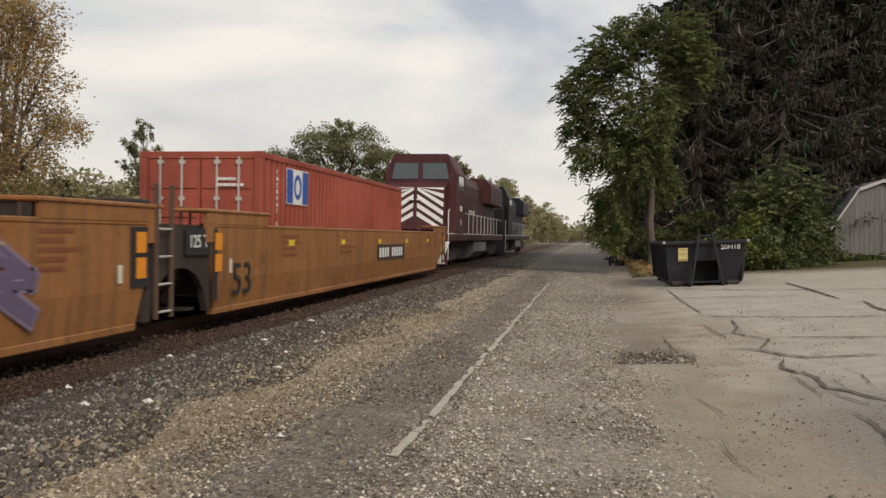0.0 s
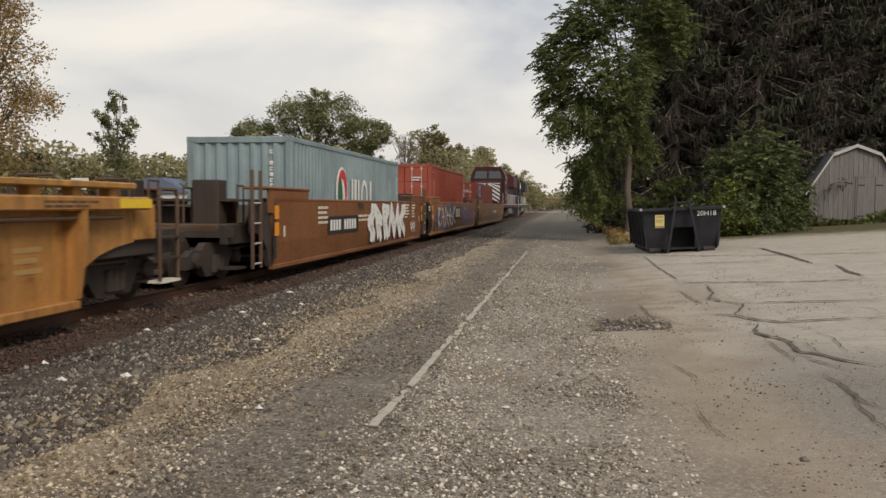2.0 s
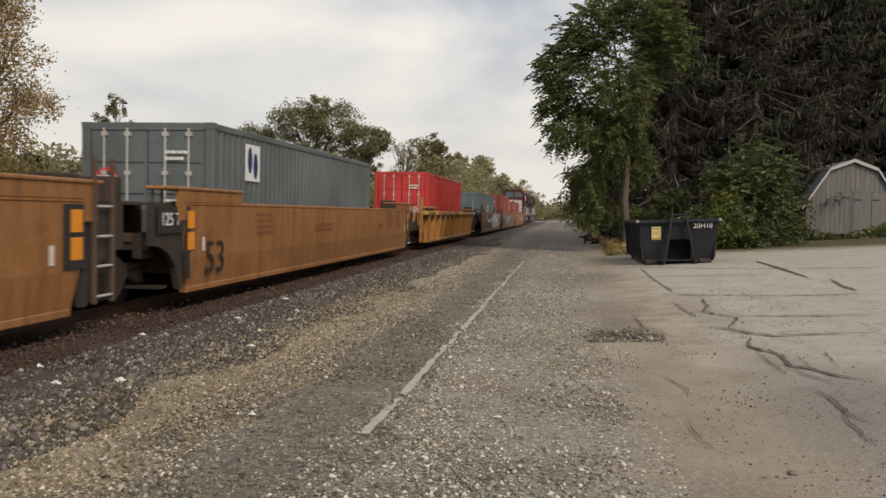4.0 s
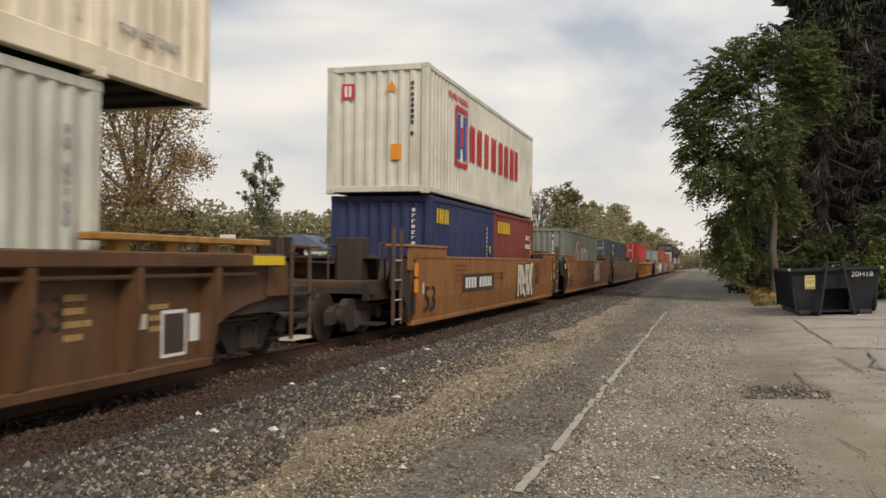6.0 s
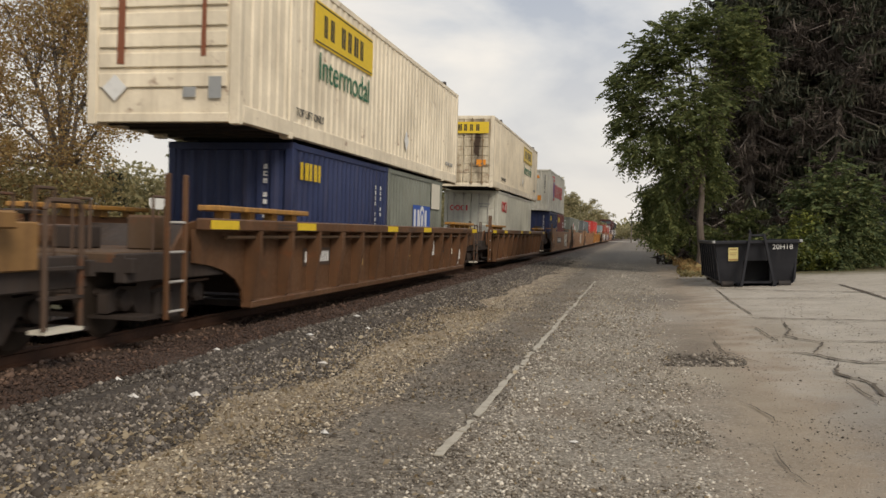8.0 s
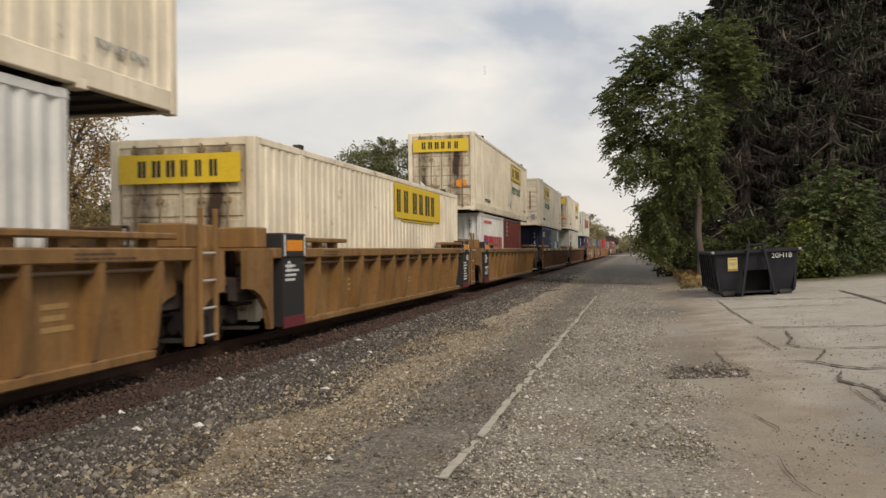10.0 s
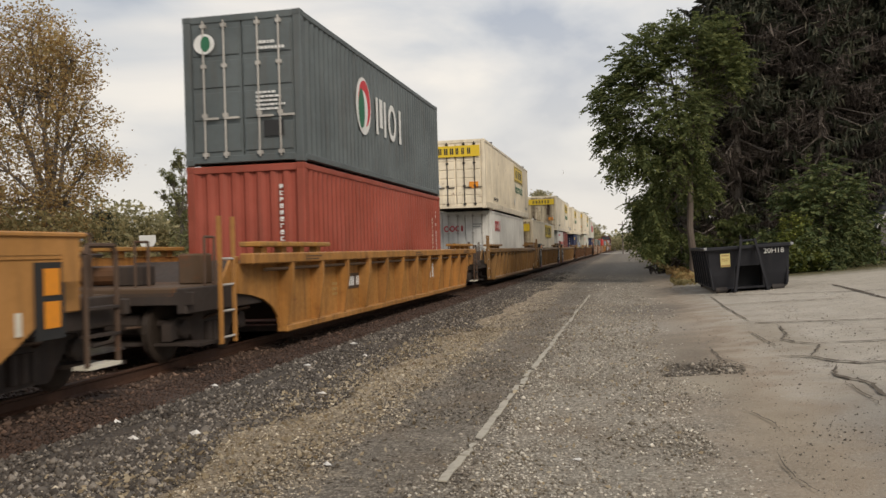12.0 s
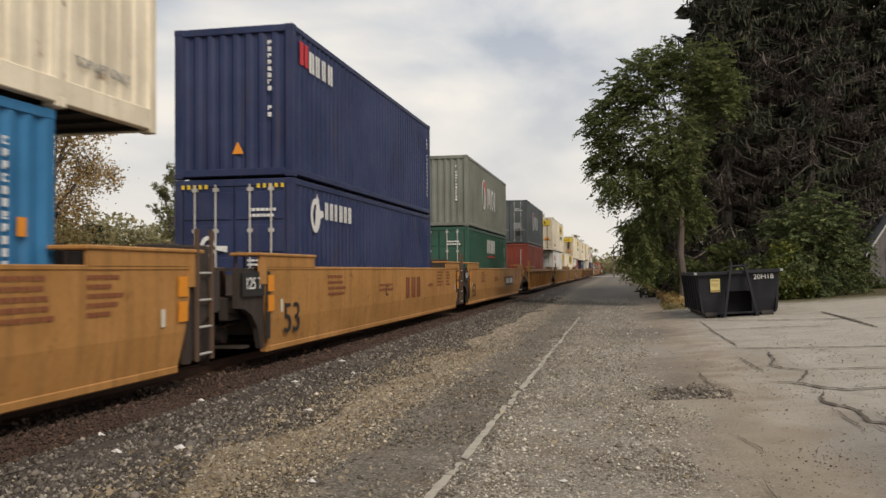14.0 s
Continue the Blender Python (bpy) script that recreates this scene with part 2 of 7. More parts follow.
def corrugated(L, H, pitch, depth, flat):
    """A standing corrugated sheet in the y-z plane; the outer face at x = 0, valleys at -depth."""
    s = Shape()
    n = max(2, int(round(L / pitch)))
    p = L / n
    pts = []
    slope = (p - 2 * flat * p) / 2
    for i in range(n):
        y = -L / 2 + i * p
        pts += [(y, 0), (y + flat * p, 0), (y + flat * p + slope, -depth), (y + 2 * flat * p + slope, -depth)]
    pts.append((L / 2, 0))
    for (ya, xa), (yb, xb) in zip(pts, pts[1:]):
        s.add([(xa, ya, 0), (xb, yb, 0), (xb, yb, H), (xa, ya, H)], [(0, 1, 2, 3)])
    # back face, so that the sheet has thickness
    s.add([(-depth - 0.02, -L / 2, 0), (-depth - 0.02, L / 2, 0), (-depth - 0.02, L / 2, H), (-depth - 0.02, -L / 2, H)], [(0, 3, 2, 1)])
    return s.mesh("corrugated")


SHEETS = {}


def sheet(*a):
    if a not in SHEETS:
        SHEETS[a] = corrugated(*a)
    return SHEETS[a]


W = 2.44
CASTING = Shape().box(-0.09, 0.09, -0.09, 0.09, -0.06, 0.06, 0.012).mesh("corner_casting")
CROSS = Shape().box(-W / 2 + 0.13, W / 2 - 0.13, -0.03, 0.03, 0.03, 0.079).mesh("cross_member")
CROSS.materials.append(BRAKE)


def box_door(root, x0, x1, y, H, mat, rods, handle_mat, panels=4):
    """One leaf of the end doors with ribs, lock rods and handles."""
    s = Shape().box(x0, x1, y, y + 0.05, 0.14, H - 0.12, 0.01)
    d = part("door", s, mat, root)
    gap = 0.05 if panels < 6 else 0.028
    for i in range(panels):
        z0 = 0.2 + (H - 0.4) * i / panels
        z1 = 0.2 + (H - 0.4) * (i + 1) / panels
        part("panel", Shape().box(x0 + 0.04, x1 - 0.04, y - 0.022, y + 0.004, z0 + gap, z1 - gap, 0.008), mat, d)
    for k in rods:
        r = Shape().tube((k, y - 0.05, 0.12), (k, y - 0.05, H - 0.1), 0.02, 6)
        for z in (0.2, H * 0.33, H * 0.66, H - 0.2):
            r.box(k - 0.05, k + 0.05, y - 0.065, y, z - 0.035, z + 0.035)
        r.box(k - 0.02, k + 0.30, y - 0.075, y - 0.06, H * 0.30, H * 0.30 + 0.04)
        part("lock_rod", r, handle_mat, d)
    return d


def container(u0, u1, zb, H, mat, label, end="ribs", name="shipping_container", long53=False, rod=None, door_mat=None):
    L, uc = u1 - u0, (u0 + u1) / 2
    c = rolling(name, uc, zb, label, "container", "containers on the train")
    hw, hl = W / 2, L / 2
    fr = Shape()
    for sx in (-1, 1):
        for y in (-hl + 0.08, hl - 0.08) + ((-6.1, 6.1) if long53 else ()):
            fr.box(sx * hw - (0.16 if sx > 0 else 0), sx * hw + (0.16 if sx < 0 else 0), y - 0.08, y + 0.08, 0.0, H, 0.015)
        xa, xb = (hw - 0.12, hw) if sx > 0 else (-hw, -hw + 0.12)
        fr.box(xa, xb, -hl + 0.16, hl - 0.16, H - 0.12, H - 0.005, 0.012)
        low = 0.30 if long53 else 0.16
        fr.box(xa, xb, -hl + 0.16, hl - 0.16, 0.04, low, 0.012)
    for y in (-hl, hl - 0.12):
        fr.box(-hw + 0.16, hw - 0.16, y, y + 0.12, H - 0.14, H, 0.012)
        fr.box(-hw + 0.16, hw - 0.16, y, y + 0.12, 0.03, 0.17, 0.012)
    part("frame", fr, mat, c)
    fl = Shape().box(-hw + 0.12, hw - 0.12, -hl + 0.12, hl - 0.12, 0.08, 0.13)
    uf = part("underfloor", fl, BRAKE, c, "dark steel underfloor with cross members")
    for i in range(int(L / 0.6)):
        part("cross_member", CROSS, BRAKE, uf, "", (0, -hl + 0.4 + i * 0.6, 0))
    low = 0.30 if long53 else 0.16
    pitch, depth, flat = (0.33, 0.022, 0.36) if long53 else (0.278, 0.038, 0.26)
    me = sheet(round(L - 0.32, 2), round(H - 0.12 - low, 3), pitch, depth, flat)
    for sx in (1, -1):
        m = Matrix.Translation((sx * (hw - 0.012), 0, low)) @ (Matrix.Identity(4) if sx > 0 else Matrix.Rotation(math.pi, 4, "Z"))
        me2 = me.copy()
        me2.materials.append(mat)
        part("side_panel", me2, mat, c, "corrugated steel side", m)
    rp = sheet(round(L - 0.24, 2), round(W - 0.24, 2), 0.4, 0.02, 0.3).copy()
    rp.materials.append(mat)
    part("roof", rp, mat, c, "", Matrix.Translation((hw - 0.12, 0, H - 0.03)) @ Matrix.Rotation(-math.pi / 2, 4, "Y"))
    if end == "doors":
        rm = rod or PALEROD
        box_door(c, -hw + 0.17, -0.01, -hl + 0.02, H, door_mat or mat, (-0.78, -0.35), rm, 7 if long53 else 4)
        box_door(c, 0.01, hw - 0.17, -hl + 0.02, H, door_mat or mat, (0.35, 0.78), rm, 7 if long53 else 4)
    elif end == "slats":
        s = Shape().box(-hw + 0.16, hw - 0.16, -hl + 0.03, -hl + 0.08, 0.17, H - 0.14)
        ep = part("end_panel", s, mat, c, "ribbed steel front wall")
        for i in range(6):
            z = 0.55 + i * 0.30
            part("slat", Shape().box(-hw + 0.2, hw - 0.2, -hl - 0.01, -hl + 0.03, z, z + 0.22, 0.012), mat, ep)
    else:
        ep = sheet(round(W - 0.32, 2), round(H - 0.31, 3), 0.25, 0.05, 0.28).copy()
        ep.materials.append(mat)
        part("end_panel", ep, mat, c, "corrugated steel end wall", Matrix.Translation((0, -hl + 0.02, 0.17)) @ Matrix.Rotation(-math.pi / 2, 4, "Z"))
    fp = sheet(round(W - 0.32, 2), round(H - 0.31, 3), 0.25, 0.05, 0.28).copy()
    fp.materials.append(mat)
    part("end_panel", fp, mat, c, "", Matrix.Translation((0, hl - 0.02, 0.17)) @ Matrix.Rotation(math.pi / 2, 4, "Z"))
    cm = CASTING.copy()
    cm.materials.append(mat)
    yc = 6.1 if long53 else hl - 0.085
    for sx in (-1, 1):
        for y in (-yc, yc):
            for z in (0.055, H - 0.055):
                part("corner_casting", cm, mat, c, "", (sx * (hw - 0.085), y, z))
    HLEN[c], HIGH[c] = hl, H
    return c


def vertical_code(c, y, z0, z1, mat="white", seed=1, face="side"):
    """Small upright column of identification marks, as plain bars."""
    rnd = random.Random(seed)
    rects, z = [], z1
    while z > z0:
        k = 0.085
        if rnd.random() > 0.12:
            rects.append((-0.038, -0.016, z - k, z))
            rects.append((-0.01, 0.036, z - k * rnd.choice((0.3, 0.62, 1.0)), z - k * rnd.choice((0.0, 0.05))))
            if rnd.random() > 0.4:
                rects.append((-0.016, 0.036, z - k, z - k * 0.76))
        z -= 0.125
    m = side_m(W / 2 + 0.004, y, 0) if face == "side" else end_m(y, -HLEN[c] - 0.002, 0)
    plate(m, rects, K(mat), c, "code_marks")


def end_print(c, rects, mat="white", m=None, name="marking"):
    plate(m or end_m(0, -HLEN[c] - 0.035, 0), rects, K(mat), c, name)


def side_sign(c, y, z, w, h, mat, name="sign_panel", proud=0.004):
    return plate(side_m(W / 2 + proud, y, z), [(-w / 2, w / 2, -h / 2, h / 2)], K(mat), c, name)


def side_blob(c, y, z, outlines, mat, proud=0.004, name="painted_sign"):
    return blob(side_m(W / 2 + proud, y, z), outlines, K(mat), c, name)


WHEEL = Shape().lathe([(-0.07, 0.40), (-0.055, 0.45), (-0.03, 0.42), (0.05, 0.415), (0.06, 0.36), (0.03, 0.33), (0.02, 0.16), (0.07, 0.13), (0.07, 0.02)], 22, "x").mesh("wheel")
AXLE = Shape().tube((-0.95, 0, 0), (0.95, 0, 0), 0.075, 10).mesh("axle")


def truck_frame():
    s = Shape()
    out = [(-1.18, 0.30), (-1.18, 0.52), (-0.95, 0.62), (-0.6, 0.60), (-0.42, 0.72), (0.42, 0.72), (0.6, 0.60), (0.95, 0.62), (1.18, 0.52), (1.18, 0.30),
           (0.9, 0.34), (0.7, 0.42), (0.45, 0.14), (-0.45, 0.14), (-0.7, 0.42), (-0.9, 0.34)]
    s.prism([(y, z) for y, z in out], "x", -0.07, 0.07)
    for y in (-0.16, 0, 0.16):
        s.tube((0.09, y, 0.2), (0.09, y, 0.5), 0.065, 8)
    for y in (-0.89, 0.89):
        s.lathe([(0.06, 0.14), (0.14, 0.13), (0.16, 0.08)], 12, "x", (0, y, 0.44))
    return s.mesh("side_frame")


FRAME = truck_frame()
for me_, ma_ in ((WHEEL, WHEELSTEEL), (AXLE, STEEL), (FRAME, STEEL)):
    me_.materials.append(ma_)


def truck(car, y):
    """Two axles, four wheels, two cast side frames and the bolster between them."""
    b = Shape().box(-0.95, 0.95, -0.2, 0.2, RAIL + 0.32, RAIL + 0.62, 0.03)
    t = part("truck", b, STEEL, car, "dark cast-steel two-axle truck", (0, y, 0))
    for sx in (1, -1):
        m = Matrix.Translation((sx * 1.0, 0, RAIL)) @ (Matrix.Identity(4) if sx > 0 else Matrix.Rotation(math.pi, 4, "Z"))
        part("side_frame", FRAME, STEEL, t, "", m)
        for dy in (-0.89, 0.89):
            part("wheel", WHEEL, WHEELSTEEL, t, "", Matrix.Translation((sx * 0.75, dy, RAIL + 0.42)) @ (Matrix.Identity(4) if sx < 0 else Matrix.Rotation(math.pi, 4, "Z")))
    for dy in (-0.89, 0.89):
        part("axle", AXLE, STEEL, t, "", (0, dy, RAIL + 0.42))
    return t


def grab(car, x, y, z, w=0.4, h=0.7, mat=None):
    s = Shape().pipe([(x, y, z), (x, y, z + h), (x, y + w, z + h), (x, y + w, z)], 0.02, 6)
    return part("grab_iron", s, mat or GALV, car)


HALF = 1.70
TOPZ, BOTZ = 1.60, 0.30


def end_deck(car, y, d, mat, single, cheek=None, blunt=False):
    """End of a well unit: bulkhead, deck, crosswise beams, posts and coupler. d: +1 for the front end, -1 for the rear."""
    s = Shape()
    ya, yb = sorted((y - 1.3 * d, y + (1.5 if single else 0.75) * d))
    s.box(-1.25, 1.25, ya, yb, 1.02, 1.16, 0.02)
    s.box(-0.35, 0.35, *sorted((y - 1.2 * d, y + (1.3 if single else 1.0) * d)), 0.62, 1.02, 0.03)
    part("end_deck", s, DECK, car, "grimy steel end deck")
    b = Shape().prism([(y - 2.1 * d, 0.45), (y - 2.1 * d, 1.45), (y - 1.9 * d, 1.5), (y - 1.2 * d, 1.1), (y - 1.2 * d, 1.0)], "x", -1.4, 1.4)
    part("bulkhead", b, STEEL, car, "dark steel sloped bulkhead")
    reach = 1.5 if single else 0.75
    for sx in (-1, 1):
        grab(car, sx * 1.3, y + (0.75 if single else 0.2) * d, 1.1, 0.3, 0.75, RAILING)
        xa, xb = sorted((sx * 1.26, sx * 1.40))
        part("side_sill", Shape().box(xa, xb, *sorted((y - 1.0 * d, y + reach * d)), 0.80, 1.15, 0.015), STEEL, car, "soot-dark deck side sill")
        part("deck_gusset", Shape().prism([(y - 0.3 * d, 1.14), (y + 0.34 * d, 1.14), (y - 0.02 * d, 1.5), (y - 0.3 * d, 1.56)], "x", *sorted((sx * 1.28, sx * 1.33))), mat, car, "slanting gusset plate on the deck")
    part("brake_cylinder", Shape().lathe([(-0.3, 0.10), (-0.28, 0.15), (0.22, 0.15), (0.25, 0.08), (0.6, 0.045)], 12, "x", (0.35, y + (reach - 0.3) * d, 0.66)), STEEL, car, "dark brake cylinder")
    part("air_tank", Shape().lathe([(-0.55, 0.05), (-0.5, 0.15), (0.4, 0.15), (0.45, 0.05)], 12, "x", (-0.4, y + 0.35 * d, 1.32)), BROWN, car, "rust-brown air reservoir")
    part("brake_pipe", Shape().pipe([(1.2, y - 0.9 * d, 0.74), (1.2, y + 0.3 * d, 0.72), (0.9, y + 0.5 * d, 0.6), (0.5, y + reach * d, 0.62)], 0.022), RAILING, car)
    part("crossover_rail", Shape().pipe([(-1.1, y + (reach - 0.2) * d, 1.1), (-1.1, y + (reach - 0.2) * d, 1.95), (-0.5, y + (reach - 0.2) * d, 1.95), (-0.5, y + (reach - 0.2) * d, 1.1)], 0.026), RAILING, car, "rusty crossover handrail")
    grab(car, 0.45, y + (reach - 0.35) * d, 1.1, 0.35, 0.7, RAILING)
    part("ratchet_box", Shape().box(0.55, 0.95, *sorted((y - 0.2 * d, y + 0.15 * d)), 1.15, 1.62, 0.03), DECK, car, "grimy brake ratchet box")
    if single and d > 0:
        ya, yb = y + 0.62, y + 1.20
        part("corner_handle", Shape().pipe([(1.52, ya, 0.42), (1.52, ya, 1.62), (1.52, ya + 0.05, 1.72), (1.52, yb - 0.05, 1.72), (1.52, yb, 1.62), (1.52, yb, 0.42)], 0.03), RAILING, car, "bent corner handrail")
        part("corner_plate", Shape().box(1.42, 1.49, y - 0.02, y + 0.58, 1.02, 1.50, 0.015), mat, car, "side plate at the deck corner")
        part("sill_step", Shape().box(1.34, 1.56, ya, yb, 0.38, 0.42), K("cream"), car, "pale-edged sill step")
        for z in (0.72, 1.02):
            part("sill_step", Shape().box(1.44, 1.56, ya, yb, z, z + 0.03), STEEL, car)
    elif single or d > 0:
        yl = y + (0.95 if single else 0.35) * d - 0.2
        lm = mat if cheek is None else RAILING
        for k in (0.0, 0.42):
            part("ladder_post", Shape().box(1.70, 1.76, yl + k - 0.025, yl + k + 0.025, 0.36, 2.12, 0.008), lm, car, "flat steel ladder post")
        for i in range(4):
            part("rung", Shape().tube((1.735, yl, 0.45 + 0.36 * i), (1.735, yl + 0.42, 0.45 + 0.36 * i), 0.018, 6), PALEROD, car, "worn bright rung")
    if not single and cheek is None:
        part("deck_box", Shape().box(0.9, 1.58, *sorted((y + 0.02 * d, y + 0.42 * d)), 1.6, 1.92, 0.02), mat, car, "tan steel box on the end deck")
    if not single or blunt:
        for sx in (-1, 1):
            o = [(y, 1.56), (y + 0.95 * d, 1.56), (y + 0.95 * d, 1.0), (y + 0.72 * d, 0.98), (y + 0.45 * d, 0.88), (y + 0.22 * d, 0.66), (y + 0.10 * d, 0.34), (y, 0.34)]
            xa, xb = sorted((sx * (HALF - 0.12), sx * (HALF - 0.03)))
            part("end_cheek", Shape().prism(o, "x", xa, xb), cheek or mat, car, "arched end cheek over the truck")
            xa, xb = sorted((sx * 0.55, sx * 1.05))
            part("end_post", Shape().box(xa, xb, *sorted((y + 0.62 * d, y + 1.02 * d)), 1.0, 1.95, 0.02), cheek or mat, car, "boxed steel end post")
        part("top_plate", Shape().box(-HALF + 0.1, HALF - 0.1, *sorted((y, y + 0.95 * d)), 1.56, 1.60), cheek or mat, car)
    e_ = Shape().box(-1.45, 1.52, *sorted((y + (0.9 if single else 0.2) * d, y + (1.35 if single else 0.45) * d)), 0.36, 0.40).box(-1.5, 1.5, *sorted((y + (1.4 if single else 0.62) * d, y + (1.5 if single else 0.72) * d)), 0.92, 1.1, 0.01)
    part("crossover_step", e_, STEEL, car, "dark steel crossover step")
    v = Shape().tube((-0.7, y + 0.5 * d, 1.1), (-0.7, y + 0.5 * d, 1.75), 0.035, 6).lathe([(-0.02, 0.26), (0.02, 0.28), (0.04, 0.2)], 14, "y", (-0.7, y + 0.62 * d, 1.62)).box(-0.3, 0.15, *sorted((y + 0.1 * d, y + 0.5 * d)), 1.16, 1.46, 0.02)
    part("brake_gear", v, STEEL, car, "hand-brake wheel and valve box")
    if single:
        k = Shape().box(-0.12, 0.12, *sorted((y + 1.2 * d, y + 1.75 * d)), RAIL + 0.62, RAIL + 0.92, 0.03).box(-0.2, 0.16, *sorted((y + 1.7 * d, y + 2.0 * d)), RAIL + 0.58, RAIL + 0.95, 0.05)
        k.pipe([(0.3, y + 1.3 * d, 0.8), (0.3, y + 1.5 * d, 0.45), (0.22, y + 1.85 * d, 0.42)], 0.03, 6)
        part("coupler", k, STEEL, car, "knuckle coupler with air hose")
        truck(car, y + (1.2 if blunt else 0.15) * d)


def smooth_well(u0, u1, mat, label, rear="artic", front="artic", tag=1, strips=False):
    """A smooth-sided well unit: kinked side sheets, raised end caps, end decks and trucks."""
    uc, hl = (u0 + u1) / 2, (u1 - u0) / 2
    car = rolling("well_car", uc, 0, label, "rail car", "well cars of the train")
    HLEN[car] = hl
    lowr = 1.5 if rear == "single" else 0.2
    lowf = 1.5 if front == "single" else 0.2
    blunt_r, blunt_f = rear == "blunt", front == "blunt"
    for sx in (1, -1):
        s = Shape()
        # plate with sloped ends and an inward kink
        a, b = -hl, hl
        x0, x1, x2 = HALF - 0.07, HALF - 0.008, HALF
        pts = [(x0, a + lowr, BOTZ), (x0, b - lowf, BOTZ), (x1, b - lowf * 0.45, 0.78), (x1, a + lowr * 0.45, 0.78), (x2, a, 1.2), (x2, b, 1.2), (x2, a, TOPZ), (x2, b, TOPZ)]
        t = 0.05
        ins = [(p[0] - t, p[1], p[2]) for p in pts]
        fs = [(0, 1, 2, 3), (3, 2, 5, 4), (4, 5, 7, 6)]
        v = [(sx * p[0], p[1], p[2]) for p in pts + ins]
        f = fs + [tuple(i + 8 for i in reversed(k)) for k in fs]
        rim = [0, 3, 4, 6, 7, 5, 2, 1]
        for i, k in enumerate(rim):
            j = rim[(i + 1) % 8]
            f.append((k, j, j + 8, k + 8))
        s.add(v, f)
        panel = part("side_sheet", s, mat, car, "smooth steel side sheet")
        r = Shape()
        xa, xb = sorted((sx * (HALF - 0.22), sx * (HALF + 0.012)))
        r.box(xa, xb, a + 0.02, b - 0.02, TOPZ - 0.03, TOPZ + 0.03, 0.012)
        xa, xb = sorted((sx * (HALF - 0.18), sx * (HALF - 0.05)))
        r.box(xa, xb, a + lowr, b - lowf, BOTZ - 0.05, BOTZ + 0.05, 0.015)
        part("chord", r, mat, car)
        for (ya, yb) in ((a - 0.35, a + 2.3), (b - 2.3, b + 0.35)):
            c = Shape()
            xa, xb = sorted((sx * (HALF - 0.45), sx * (HALF + 0.045)))
            c.box(xa, xb, ya, yb, TOPZ + 0.19, TOPZ + 0.245, 0.015)
            xa, xb = sorted((sx * (HALF - 0.02), sx * (HALF + 0.02)))
            c.prism([(ya + 0.1, TOPZ - 0.25), (ya + 0.1, TOPZ + 0.2), (yb - 0.04, TOPZ + 0.2), (yb - 0.04, TOPZ + 0.02), (a + 0.03, TOPZ + 0.02), (a + 0.03, TOPZ - 0.25)] if ya < 0 else
                    [(yb - 0.1, TOPZ - 0.25), (yb - 0.1, TOPZ + 0.2), (ya + 0.04, TOPZ + 0.2), (ya + 0.04, TOPZ + 0.02), (b - 0.03, TOPZ + 0.02), (b - 0.03, TOPZ - 0.25)], "x", xa, xb)
            part("end_cap", c, mat, car, "raised flanged end cap")
    fl = Shape().box(-1.35, 1.35, -hl + lowr + 1.2, hl - lowf - 1.2, 0.34, 0.38)
    for i in range(6):
        y = -hl + 2.6 + i * (2 * hl - 5.2) / 5
        fl.box(-1.5, 1.5, y - 0.15, y + 0.15, 0.24, 0.34)
    part("well_floor", fl, STEEL, car, "dark steel floor beams of the well")
    end_deck(car, -hl, -1, mat, rear != "artic", STEEL, blunt_r)
    end_deck(car, hl, 1, mat, front != "artic", STEEL, blunt_f)
    if rear == "artic":
        truck(car, -hl - 1.2)
        ends = Shape().box(-1.6, 1.6, -hl - 0.05, -hl + 0.06, 0.55, 1.0, 0.02)
        part("end_sill", ends, STEEL, car)
    # dark end plates and reflectors
    X = HALF + 0.006
    for y, d in ((-hl, 1), (hl, -1)):
        for z in (1.36, 1.04):
            plate(side_m(X + 0.012, y + 0.20 * d, z), [(-0.12, 0.12, -0.13, 0.13)], K("orange"), car, "placard", "orange placard")
        plate(side_m(X, y + 0.68 * d, 0.98), [(-0.045, 0.045, -0.11, 0.11)], K("cream"), car, "reflector")
    for i in range(1, 6) if strips else ():
        y = -hl + 2 * hl * i / 6
        plate(side_m(X, y, 1.32), [(-0.16, 0.16, -0.055, 0.055)], K("jbyellow"), car, "reflector", "yellow reflective strip")
    for y, w, h, n in ((-hl + 3.6, 1.1, 0.45, 4), (-hl + 7.6, 1.7, 0.22, 2), (hl - 3.2, 0.9, 0.5, 5), (hl - 1.9, 0.7, 0.6, 6), (hl - 4.6, 0.6, 0.16, 1)):
        plate(side_m(X, y - w / 2, 1.05), fine_print(w, h, n, tag * 7 + n), K("rust" if mat not in (RUSTY,) else "cream"), car, "stencil_mark", "", 0.003)
    return car


RECESS = 0.24        # depth of the side panels behind the ribs


